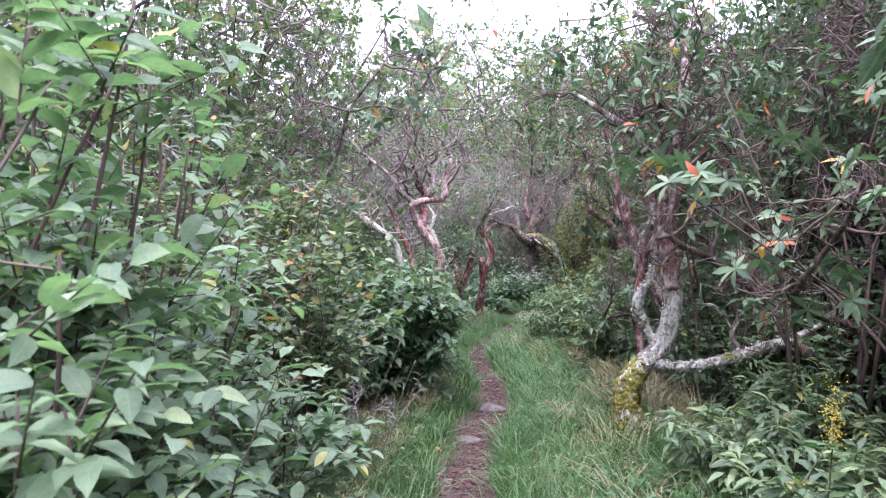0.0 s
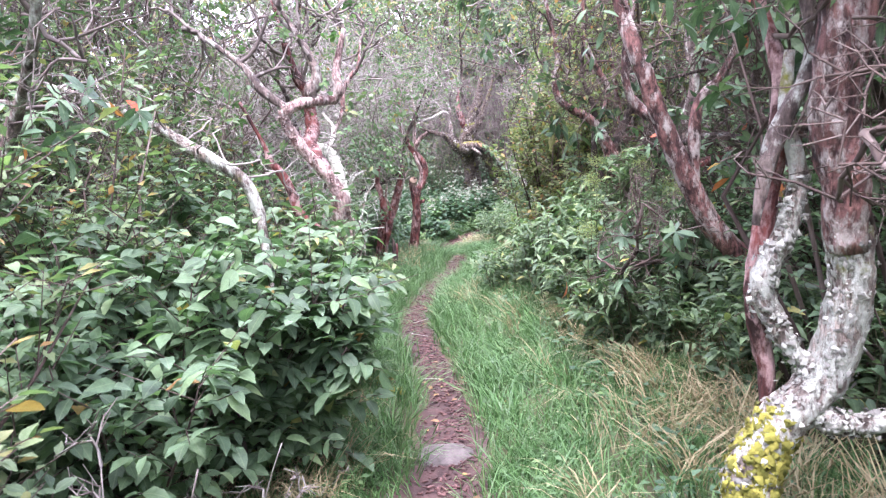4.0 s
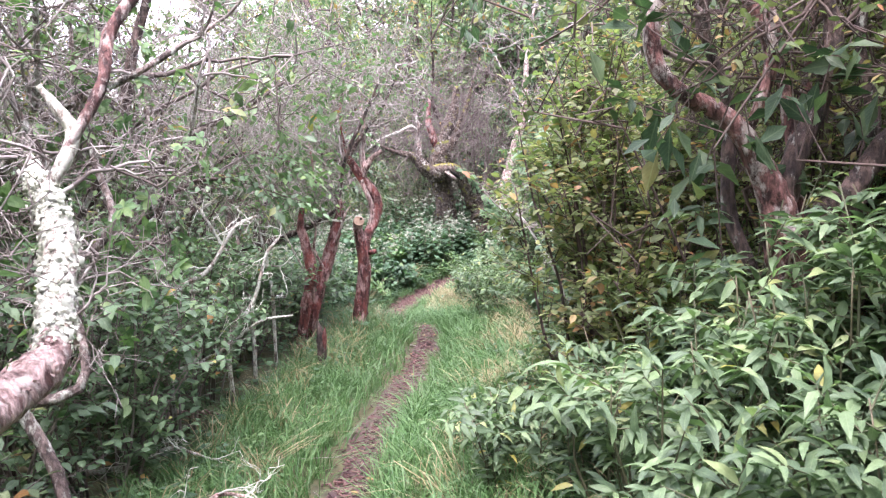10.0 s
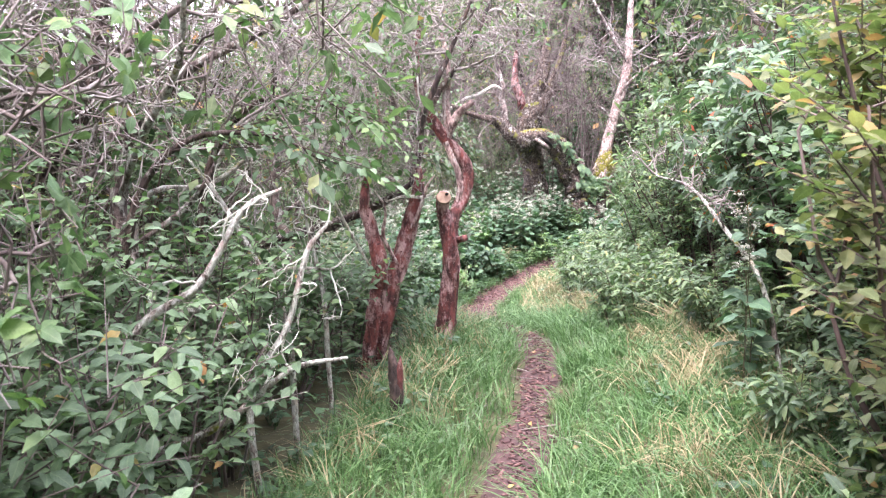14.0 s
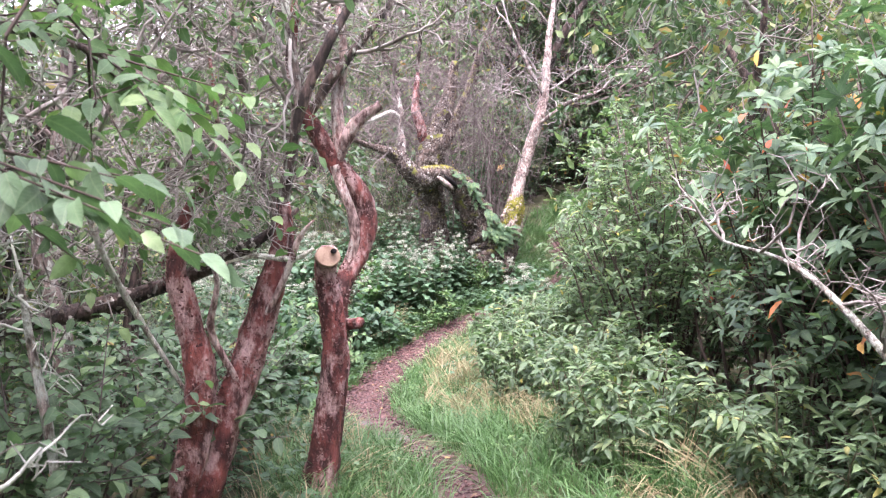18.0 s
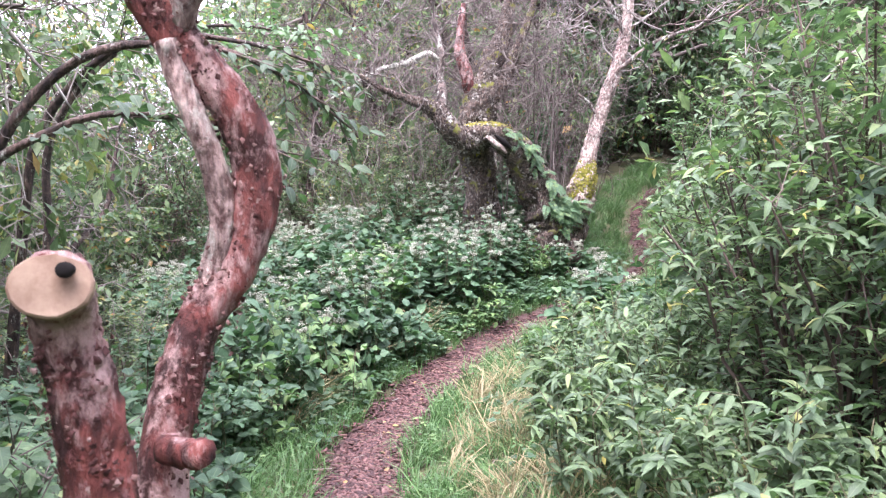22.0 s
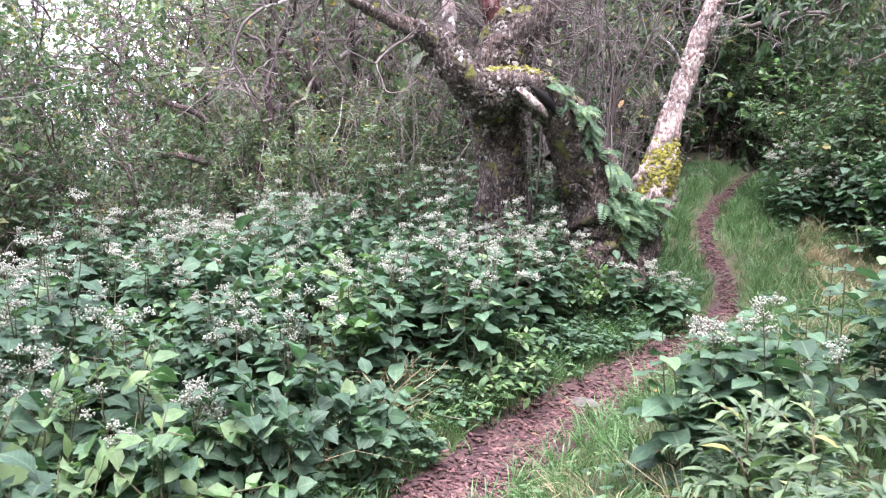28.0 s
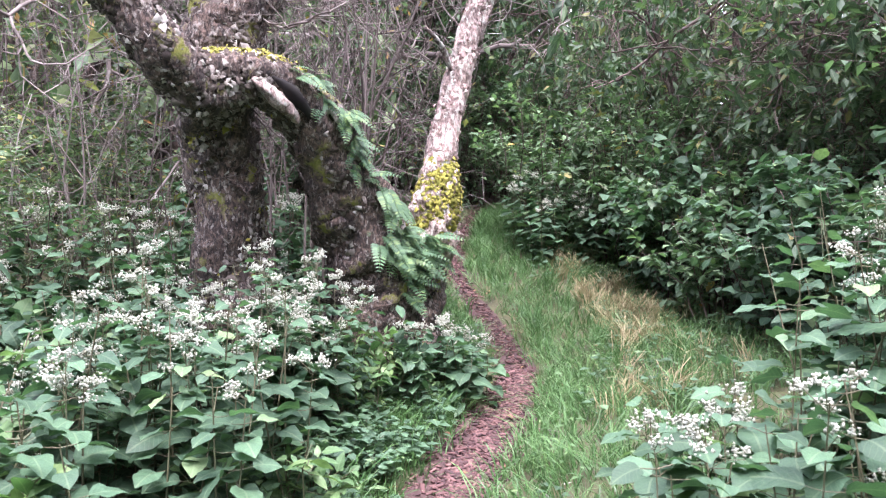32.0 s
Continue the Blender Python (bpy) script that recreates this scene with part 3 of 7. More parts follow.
def shrub(name, label, category, x, y, h, rad, kind, size, stems=9, twigs=14, leaves=9, lod=2, near=0, lean=(0, 0), group="", wood="browntwig", whorl=False, tw=0.3, low=0.15, droop=0.1, base_r=0.3):
    """A bush: arching stems, side twigs and leaves set along them (or in whorls at their ends)."""
    rng = fresh_rng()
    gz = float(ground(x, y))
    root = thing(name, x, y, gz, label, category, group)
    az = rng.uniform(0, 6.283, stems)
    rr = rad * np.sqrt(rng.uniform(0.05, 1, stems))
    hh = h * (1 - 0.35 * (rr / rad) ** 2) * rng.uniform(0.72, 1.0, stems)
    b = np.stack([x + base_r * rr * np.cos(az), y + base_r * rr * np.sin(az), np.zeros(stems)], -1)
    b[:, 2] = ground(b[:, 0], b[:, 1]) - 0.03
    tip = np.stack([x + rr * np.cos(az) + lean[0], y + rr * np.sin(az) + lean[1], gz + hh], -1)
    mid = b * 0.45 + tip * 0.55
    mid[:, :2] = b[:, :2] * 0.75 + tip[:, :2] * 0.25
    mid += rng.normal(0, 0.06 * h, mid.shape) * (1, 1, 0.5)

    def on(i, u):
        u = u[:, None]
        return (1 - u) ** 2 * b[i] + 2 * u * (1 - u) * mid[i] + u * u * tip[i]

    r0 = 0.004 + 0.003 * h
    rods = []
    for j in range(stems):
        way = on(np.full(5, j), np.linspace(0, 1, 5)) + rng.normal(0, (0.012 if near else 0.035) * h, (5, 3)) * np.array([[0], [1], [1], [1], [0.5]])
        rods.append(tube([(*q, r0 * (1.1 - 0.8 * u)) for q, u in zip(way, np.linspace(0, 1, 5))], 5, 2 if near else 1, 0.06, COUNT[0] + j))
    if near:
        for rod in rods:
            part("stem", rod, M[wood], root)
        rods = []
    nt = stems * twigs
    ti = np.repeat(np.arange(stems), twigs)
    tu = low + (1 - low) * rng.uniform(0, 1, nt) ** 0.75
    tb = on(ti, tu)
    out = unit(tip[ti] - b[ti] + rng.normal(0, 0.01, (nt, 3)))
    td = unit(rng.normal(0, 1, (nt, 3)) * (1, 1, 0.45) + 0.7 * out + (0, 0, 0.1))
    tl = tw * rng.uniform(0.45, 1.15, nt)
    te = tb + td * tl[:, None]
    te[:, 2] = np.maximum(te[:, 2], ground(te[:, 0], te[:, 1]) + 0.03)
    part("branchwork", join(rods + [sticks(tb, te, 0.003, 0.0012, 3)]), M[wood], root)["kind"] = "stuff"
    nl = nt * leaves
    li = np.repeat(np.arange(nt), leaves)
    k = np.tile(np.arange(leaves), nt)
    if whorl:
        v = rng.uniform(0.9, 1.02, nl)
        ang = k * 2.4 + rng.uniform(0, 6, nt)[li]
        ax = unit(td + (0, 0, 0.5))[li]
        e1 = unit(np.cross(ax, (0.3, 0.2, 1)))
        e2 = np.cross(ax, e1)
        d = np.cos(ang)[:, None] * e1 + np.sin(ang)[:, None] * e2 + ax * rng.uniform(0.1, 0.8, nl)[:, None] - (0, 0, droop)
        nrm = ax + rng.normal(0, 0.2, (nl, 3))
    else:
        v = np.clip((k + rng.uniform(0.2, 1, nl)) / leaves, 0.1, 1)
        side = np.where(k % 2 == 0, 1, -1)[:, None] * unit(np.cross(td, (0, 0, 1)))[li]
        d = 0.55 * td[li] + side * 0.9 + rng.normal(0, 0.35, (nl, 3)) - (0, 0, droop)
        nrm = np.array([0, 0, 1.0]) + rng.normal(0, 0.42, (nl, 3)) + 0.25 * out[ti][li]
    pos = tb[li] + (te - tb)[li] * v[:, None]
    sz = size * rng.uniform(0.55, 1.15, nl)
    rot = frames_of(d, nrm)
    ok = off_walkway(pos, 0.3)
    pos, rot, sz = pos[ok], rot[ok], sz[ok]
    pick = np.zeros(len(pos), bool)
    if near:
        score = np.abs(pos[:, 0] - trail_x(pos[:, 1])) - 0.15 * pos[:, 2]
        pick[np.argsort(score)[: near]] = True
        leaf_objects(kind, pos[pick], rot[pick], sz[pick], root, rng)
    fol = part("foliage", scatter(TEMPLATE[(kind, lod)], pos[~pick], rot[~pick], sz[~pick]), M[kind], root)
    fol["kind"] = "stuff"
    return root


def crown(starts, dirs, length, rng, levels=4, kids=3, shrink=0.68, spread=0.75, rise=0.1, r=0.012, r_shrink=0.6, jitter=0.4, clear=0.62, kinks=2):
    """Bare branchwork: each rod forks into shorter ones, bent like old twigs."""
    out = []
    p, d, ln, rad = np.array(starts, float), unit(np.array(dirs, float)), np.full(len(starts), length), np.full(len(starts), r)
    for lev in range(levels):
        ln_r = ln * rng.uniform(0.6, 1.25, len(ln))
        d1 = unit(d + rng.normal(0, jitter, d.shape))
        m = p + d1 * (ln_r * 0.5)[:, None]
        d2 = unit(d1 + rng.normal(0, jitter * 1.4, d.shape) + (0, 0, rise))
        e = m + d2 * (ln_r * 0.5)[:, None]
        ok = off_walkway(p, clear) & off_walkway(m, clear) & off_walkway(e, clear)
        p, m, e, d2, ln, rad = p[ok], m[ok], e[ok], d2[ok], ln[ok], rad[ok]
        if lev < kinks:
            way = [(1 - u) ** 2 * p + 2 * u * (1 - u) * m + u * u * e for u in (0.0, 0.2, 0.4, 0.6, 0.8, 1.0)]
            way = [way[0]] + [q + rng.normal(0, 0.02, q.shape) * ln[:, None] for q in way[1:-1]] + [e]
            for k in range(5):
                out.append(sticks(way[k], way[k + 1], rad * (1.04 - 0.08 * k), rad * (0.96 - 0.08 * k), 5 if lev < 1 else 4))
        elif lev < levels - 1:
            out.append(sticks(p, m, rad, rad * 0.85, 3))
            out.append(sticks(m, e, rad * 0.85, rad * 0.68, 3))
        else:
            out.append(sticks(p, e, rad, rad * 0.6, 3))
        n = len(p)
        kids = kids if lev < 3 else 2
        k = np.repeat(np.arange(n), kids)
        f = rng.uniform(0.35, 1.0, n * kids)
        f[::kids] = 1.0
        if lev < kinks:
            fc = f[:, None]
            p = (1 - fc) ** 2 * p[k] + 2 * fc * (1 - fc) * m[k] + fc * fc * e[k]
        else:
            p = np.where((f < 0.5)[:, None], p[k] + (m - p)[k] * (2 * f)[:, None], m[k] + (e - m)[k] * (2 * f - 1)[:, None])
        d = unit(d2[k] + rng.normal(0, spread, (n * kids, 3)))
        ln, rad = ln[k] * shrink, np.maximum(rad[k] * r_shrink, 0.0019)
    return join(out), p, d


def crown_leaves(p, d, rng, kind, size, each=2, lod=2, keep=1.0):
    m = (rng.uniform(0, 1, len(p)) < keep) & off_walkway(p, 0.45)
    p, d = np.repeat(p[m], each, 0), np.repeat(d[m], each, 0)
    n = len(p)
    dd = d + rng.normal(0, 0.7, (n, 3)) - (0, 0, 0.2)
    return scatter(TEMPLATE[(kind, lod)], p + rng.normal(0, 0.02, (n, 3)), frames_of(dd, np.array([0, 0, 1.0]) + rng.normal(0, 0.5, (n, 3))), size * rng.uniform(0.5, 1.15, n))


def moss_tufts(ctrl, rng, n, reach, up=True, size=0.014):
    """Small cushions standing on the upper side of a limb."""
    pts, rad = spline(ctrl, 8)
    k = rng.integers(int(reach[0] * (len(pts) - 1)), int(reach[1] * (len(pts) - 1)) + 1, n)
    d = unit(rng.normal(0, 1, (n, 3)) + ((0, -0.3, 0.9) if up else (0, -0.4, 0)))
    pos = pts[k] + d * rad[k][:, None] * 0.96 + rng.normal(0, 0.008, (n, 3))
    tmpl = (np.array([(-1, -1, -0.3), (1, -1, -0.3), (1, 1, -0.3), (-1, 1, -0.3), (-0.4, -0.4, 0.25), (0.4, -0.4, 0.25), (0.4, 0.4, 0.25), (-0.4, 0.4, 0.25)], float),
            [np.array([(0, 1, 5, 4), (1, 2, 6, 5), (2, 3, 7, 6), (3, 0, 4, 7), (4, 5, 6, 7)])], np.zeros((8, 2)))
    e = frames_of(np.cross(d, rng.normal(0, 1, (n, 3))), d)
    sz = size * rng.uniform(0.35, 1.0, n) ** 1.5 * 1.7
    v, f, uv = scatter(tmpl, pos, e, sz)
    return v + rng.normal(0, 1, v.shape) * np.repeat(sz, 8)[:, None] * 0.42, f, uv


def disc(centre, axis, radius, thick, seed):
    """A sawn slice with an uneven rim; its back sinks into the stem."""
    rng = np.random.default_rng(seed)
    ax = unit(np.array(axis, float))
    u = unit(np.cross(ax, (0.2, 0.3, 1.0)))
    w = np.cross(ax, u)
    a = np.linspace(0, 2 * np.pi, 22, endpoint=False)
    r = radius * (1 + 0.08 * np.sin(2 * a + 1) + rng.normal(0, 0.02, 22))
    ring = np.cos(a)[:, None] * u + np.sin(a)[:, None] * w
    c = np.array(centre, float)
    v = np.concatenate([c - ax * thick + ring * r[:, None], c - ax * 0.004 + ring * r[:, None], c + ring * (r * 0.93)[:, None], c[None] + ax * 0.002])
    i = np.arange(22)
    k = (i + 1) % 22
    quads = np.concatenate([np.stack([i + o, k + o, k + o + 22, i + o + 22], -1) for o in (0, 22)])
    return v, [quads, np.stack([i + 44, k + 44, np.full(22, 66)], -1)], None


# ---- trees along the trail ----
def tree(name, label, base, limbs, twigs=None, leaves=None, category="tree"):
    """A gnarled tree: trunk and limbs as parts, then twigs and leaves. limbs: (part name, material, rows of x, y, z, radius[, sides])."""
    rng = fresh_rng()
    root = thing(name, *base, label, category)
    tips = []
    for i, (nm, mat, ctrl, *more) in enumerate(limbs):
        big = max(c[3] for c in ctrl)
        if nm == "limb":  # grows out of the trunk, so it starts thin inside it
            ctrl = [(*ctrl[0][:3], ctrl[0][3] * 0.5)] + list(ctrl[1:])
        part(nm, tube(ctrl, more[0] if more else (14 if big > 0.09 else 10), 7, 0.13 if big < 0.15 else 0.16, COUNT[0] * 7 + i, flute=0.25 if big > 0.1 else 0.1), M[mat], root)
        a, b = np.array(ctrl[-1][:3]), np.array(ctrl[-2][:3])
        tips.append((a, unit(a - b), ctrl[-1][3]))
        if twigs:
            pts, rad = spline(ctrl, 4)
            for k in range(len(pts) // 2, len(pts), 2):
                tips.append((pts[k], unit(rng.normal(0, 1, 3) + (0, 0, 0.4)), min(0.012, rad[k])))
    if twigs:
        sel = [t for t in tips if t[0][2] > twigs.get("above", 1.7)]
        data, p, d = crown([t[0] for t in sel], [t[1] + np.array(twigs.get("pull", (0, 0, 0.2))) for t in sel], twigs.get("length", 0.45), rng, twigs.get("levels", 5), twigs.get("kids", 3), r=twigs.get("r", 0.013), spread=twigs.get("spread", 0.7), rise=twigs.get("rise", 0.08))
        part("branchwork", data, M[twigs.get("mat", "twig")], root)["kind"] = "stuff"
        if leaves:
            f = part("foliage", crown_leaves(p, d, rng, *leaves), M[leaves[0]], root)
            f["kind"] = "stuff"
    return root


def piece(root, name):
    """The first part of that name under a thing."""
    return next(c for c in root.children if c.name.split(".")[0] == name)


def g(x, y):
    return float(ground(x, y))


# tree with the pale crusted foot and the low white limb
A_TRUNK = [(1.27, 4.75, 0.15, 0.1140), (1.22, 4.75, 0.45, 0.0836), (1.21, 4.75, 0.64, 0.0741), (1.29, 4.75, 0.79, 0.0665), (1.43, 4.73, 0.95, 0.0627), (1.47, 4.7, 1.19, 0.058), (1.46, 4.7, 1.36, 0.058)]
tree_a = tree("laurel_tree", "gnarled tree with pale lichen crusts and a mossy bent foot", (1.25, 4.75, g(1.25, 4.75)), [
    ("trunk", "pale_bark", A_TRUNK),
    ("upper_trunk", "patchy_bark", [(1.46, 4.7, 1.3, 0.057), (1.42, 4.67, 1.53, 0.06), (1.39, 4.65, 1.7, 0.06), (1.4, 4.63, 1.9, 0.064), (1.42, 4.65, 2.12, 0.066), (1.46, 4.7, 2.35, 0.05), (1.56, 4.9, 2.7, 0.03), (1.6, 5.1, 3.0, 0.02)]),
    ("limb", "grey_bark", [(1.41, 4.65, 2.0, 0.0456), (1.28, 4.68, 2.2, 0.0342), (1.1, 4.75, 2.35, 0.02432), (0.85, 4.9, 2.55, 0.0152)]),
    ("limb", "pale_bark", [(1.38, 4.76, 0.95, 0.034), (1.31, 4.8, 1.08, 0.032), (1.27, 4.8, 1.2, 0.034), (1.34, 4.8, 1.34, 0.032), (1.38, 4.8, 1.5, 0.026), (1.34, 4.8, 1.67, 0.022), (1.36, 4.82, 1.85, 0.014)]),
    ("limb", "red_bark", [(1.3, 4.86, 0.3, 0.03), (1.32, 4.86, 0.88, 0.026), (1.28, 4.86, 1.13, 0.03), (1.31, 4.86, 1.38, 0.028), (1.35, 4.86, 1.59, 0.028), (1.38, 4.9, 1.79, 0.024), (1.36, 5.0, 2.05, 0.018), (1.3, 5.1, 2.4, 0.012)]),
    ("limb", "grey_bark", [(1.23, 4.76, 1.37, 0.0228), (1.28, 4.76, 1.6, 0.02584), (1.38, 4.76, 1.78, 0.02204), (1.41, 4.8, 1.95, 0.02128), (1.35, 4.9, 2.3, 0.0152)]),
    ("low_limb", "pale_bark", [(1.36, 4.74, 0.84, 0.034), (1.45, 4.67, 0.81, 0.032), (1.63, 4.63, 0.83, 0.03), (1.82, 4.6, 0.89, 0.033), (2.0, 4.58, 0.96, 0.032), (2.2, 4.6, 1.02, 0.026), (2.5, 4.8, 1.12, 0.016)]),
    ("limb", "grey_bark", [(1.9, 4.6, 0.91, 0.01976), (1.82, 4.62, 1.02, 0.01672), (1.85, 4.62, 1.15, 0.01368), (1.74, 4.6, 1.35, 0.01064), (1.8, 4.6, 1.6, 0.0076)]),
    ("limb", "pale_bark", [(1.84, 4.64, 1.05, 0.01064), (1.7, 4.6, 1.2, 0.00912), (1.62, 4.6, 1.22, 0.00684), (1.6, 4.58, 1.34, 0.00456)]),
    ("limb", "pale_bark", [(1.85, 4.62, 1.14, 0.00988), (2.0, 4.55, 1.3, 0.00836), (2.05, 4.5, 1.5, 0.00608)]),
], {"above": 1.9, "levels": 4, "kids": 3, "length": 0.45, "r": 0.009, "mat": "browntwig", "rise": 0.1}, ("rhodo", 0.1, 3, 2, 0.35))
part("moss", moss_tufts(A_TRUNK, fresh_rng(), 4200, (0.12, 0.5), False, 0.0075), M["moss"], piece(tree_a, "trunk"), "yellow-green moss cushions")["kind"] = "stuff"

part("lichen_crust", moss_tufts(A_TRUNK, fresh_rng(), 1500, (0.3, 1.0), False, 0.006), M["greylichen"], piece(tree_a, "trunk"), "white crusty lichen")["kind"] = "stuff"
part("lichen_crust", moss_tufts([(1.36, 4.74, 0.84, 0.034), (1.45, 4.67, 0.81, 0.032), (1.63, 4.63, 0.83, 0.03), (1.82, 4.6, 0.89, 0.033), (2.0, 4.58, 0.96, 0.032), (2.2, 4.6, 1.02, 0.026)], fresh_rng(), 1400, (0, 1), False, 0.006), M["greylichen"], piece(tree_a, "low_limb"))["kind"] = "stuff"
part("lichen_crust", moss_tufts([(1.38, 4.76, 0.95, 0.034), (1.31, 4.8, 1.08, 0.032), (1.27, 4.8, 1.2, 0.034), (1.34, 4.8, 1.34, 0.032), (1.38, 4.8, 1.5, 0.026)], fresh_rng(), 700, (0, 1), False, 0.006), M["greylichen"], piece(tree_a, "trunk"))["kind"] = "stuff"

# red trunk leaning over the verge
tree("laurel_tree", "leaning red-barked tree with lichen patches above low shrubs", (2.18, 6.4, g(2.18, 6.4)), [
    ("trunk", "patchy_bark", [(2.2, 6.4, 0.1, 0.0608), (2.17, 6.4, 0.45, 0.0494), (2.14, 6.4, 0.78, 0.0509), (2.07, 6.4, 0.96, 0.0585), (1.87, 6.4, 1.2, 0.0570), (1.73, 6.4, 1.47, 0.0532), (1.62, 6.4, 1.72, 0.0471), (1.53, 6.4, 1.97, 0.0433), (1.45, 6.45, 2.25, 0.0365), (1.4, 6.5, 2.6, 0.0228)]),
    ("limb", "patchy_bark", [(1.76, 6.5, 1.55, 0.0365), (1.7, 6.65, 1.74, 0.0342), (1.62, 6.7, 1.81, 0.0327), (1.55, 6.7, 1.92, 0.0228), (1.54, 6.7, 2.12, 0.0167), (1.6, 6.7, 2.4, 0.0122)]),
    ("limb", "patchy_bark", [(1.79, 6.4, 1.42, 0.0380), (1.78, 6.4, 1.6, 0.0319), (1.81, 6.4, 1.82, 0.0251), (1.92, 6.4, 1.94, 0.0205), (2.01, 6.4, 2.11, 0.0182), (2.15, 6.5, 2.5, 0.0122)]),
    ("limb", "patchy_bark", [(2.05, 6.4, 1.0, 0.0304), (2.2, 6.3, 1.35, 0.0243), (2.3, 6.3, 1.7, 0.0198), (2.5, 6.2, 2.1, 0.0137)]),
], {"above": 2.2, "levels": 5, "length": 0.3, "r": 0.008, "mat": "browntwig", "rise": 0.2}, ("rhodo", 0.09, 2, 2, 0.12))
tree("laurel_tree", "slender lichened stem with a side limb among green shrubs", (2.36, 8.1, g(2.36, 8.1)), [
    ("trunk", "grey_bark", [(2.34, 8.1, 0.3, 0.05), (2.38, 8.1, 1.09, 0.046), (2.44, 8.1, 1.37, 0.048), (2.44, 8.1, 1.57, 0.043), (2.48, 8.1, 1.82, 0.04), (2.54, 8.1, 2.06, 0.036), (2.5, 8.1, 2.4, 0.03), (2.6, 8.1, 2.9, 0.02)]),
    ("limb", "red_bark", [(2.43, 8.1, 1.36, 0.042), (2.63, 8.1, 1.49, 0.04), (2.85, 8.1, 1.58, 0.034), (3.1, 8.1, 1.8, 0.024)]),
], {"above": 2.0, "levels": 5, "length": 0.3, "kids": 2, "r": 0.007, "mat": "browntwig", "rise": 0.2})

# twisted pink tree on the other side
C_TRUNK = [(0.0, 7.4, 0.1, 0.072), (-0.01, 7.32, 0.8, 0.063), (-0.03, 7.27, 1.18, 0.06), (-0.03, 7.25, 1.28, 0.058), (-0.03, 7.22, 1.4, 0.051), (-0.07, 7.2, 1.51, 0.037), (-0.16, 7.2, 1.62, 0.033), (-0.23, 7.18, 1.71, 0.032), (-0.28, 7.17, 1.79, 0.031), (-0.31, 7.16, 1.85, 0.03), (-0.31, 7.15, 1.9, 0.034), (-0.26, 7.15, 1.94, 0.031), (-0.2, 7.17, 1.96, 0.031), (-0.14, 7.2, 1.97, 0.031), (-0.08, 7.25, 1.98, 0.029), (-0.02, 7.3, 1.98, 0.025)]
C_RED = [(-0.06, 7.25, 1.5, 0.04), (-0.16, 7.5, 1.62, 0.044), (-0.23, 7.75, 1.74, 0.048), (-0.21, 7.86, 1.84, 0.048), (-0.22, 7.9, 1.93, 0.042), (-0.23, 7.9, 2.01, 0.041), (-0.23, 7.85, 2.08, 0.038), (-0.29, 7.8, 2.18, 0.033), (-0.33, 7.8, 2.31, 0.025), (-0.42, 7.9, 2.7, 0.014)]
C_FORK = [(-0.03, 7.25, 1.3, 0.05), (-0.06, 7.7, 1.3, 0.048), (-0.07, 8.0, 1.29, 0.048), (-0.05, 8.2, 1.32, 0.048), (-0.05, 8.25, 1.36, 0.038)]
C_WHITE = [(-0.05, 8.24, 1.34, 0.035), (-0.07, 8.35, 1.45, 0.038), (-0.11, 8.5, 1.6, 0.042), (-0.17, 8.6, 1.71, 0.033), (-0.27, 8.8, 1.75, 0.025), (-0.33, 8.95, 1.8, 0.02), (-0.36, 9.0, 1.83, 0.013)]
tree_c = tree("laurel_tree", "twisted pink-barked tree with peeling bark and white lichen", (0.0, 7.4, g(0.0, 7.4)), [
    ("trunk", "pink_bark", C_TRUNK),
    ("limb", "red_bark", C_RED),
    ("limb", "pink_bark", C_FORK),
    ("lichened_limb", "lichen_bark", C_WHITE),
    ("limb", "lichen_bark", [(-0.17, 8.6, 1.71, 0.03), (-0.13, 8.65, 1.8, 0.02), (-0.12, 8.7, 1.88, 0.021), (-0.16, 8.7, 1.95, 0.017), (-0.2, 8.7, 2.01, 0.01)]),
    ("limb", "patchy_bark", [(-0.14, 8.65, 1.8, 0.02), (-0.07, 8.7, 1.94, 0.017), (-0.04, 8.75, 2.04, 0.018), (-0.03, 8.8, 2.17, 0.019), (0.04, 8.85, 2.3, 0.017), (0.1, 8.85, 2.37, 0.013), (0.13, 8.9, 2.58, 0.008)]),
    ("limb", "red_bark", [(-0.04, 7.3, 1.2, 0.05), (-0.19, 7.4, 1.21, 0.03), (-0.29, 7.4, 1.31, 0.033), (-0.33, 7.4, 1.45, 0.029), (-0.39, 7.4, 1.57, 0.027), (-0.45, 7.4, 1.65, 0.021), (-0.48, 7.4, 1.75, 0.013), (-0.6, 7.4, 2.0, 0.009)]),
    ("limb", "pink_bark", [(-0.03, 7.29, 1.98, 0.04), (0.0, 7.3, 2.04, 0.034), (-0.01, 7.3, 2.15, 0.026), (0.05, 7.35, 2.4, 0.014)]),
    ("limb", "grey_bark", [(-0.14, 7.2, 1.96, 0.05), (-0.16, 7.2, 2.03, 0.04), (-0.12, 7.2, 2.1, 0.033), (-0.16, 7.2, 2.25, 0.022), (-0.3, 7.25, 2.5, 0.012)]),
    ("limb", "grey_bark", [(-0.28, 7.15, 1.92, 0.04), (-0.42, 7.15, 2.03, 0.026), (-0.55, 7.2, 2.2, 0.018), (-0.8, 7.3, 2.4, 0.012)]),
], {"above": 2.1, "levels": 5, "length": 0.36, "kids": 2, "rise": 0.1, "mat": "midtwig"}, ("fresh", 0.055, 2, 2, 0.2))
part("lichen_crust", moss_tufts(C_WHITE[:5], fresh_rng(), 2600, (0, 1), False, 0.006), M["lichen"], piece(tree_c, "lichened_limb"), "white crusty lichen")["kind"] = "stuff"
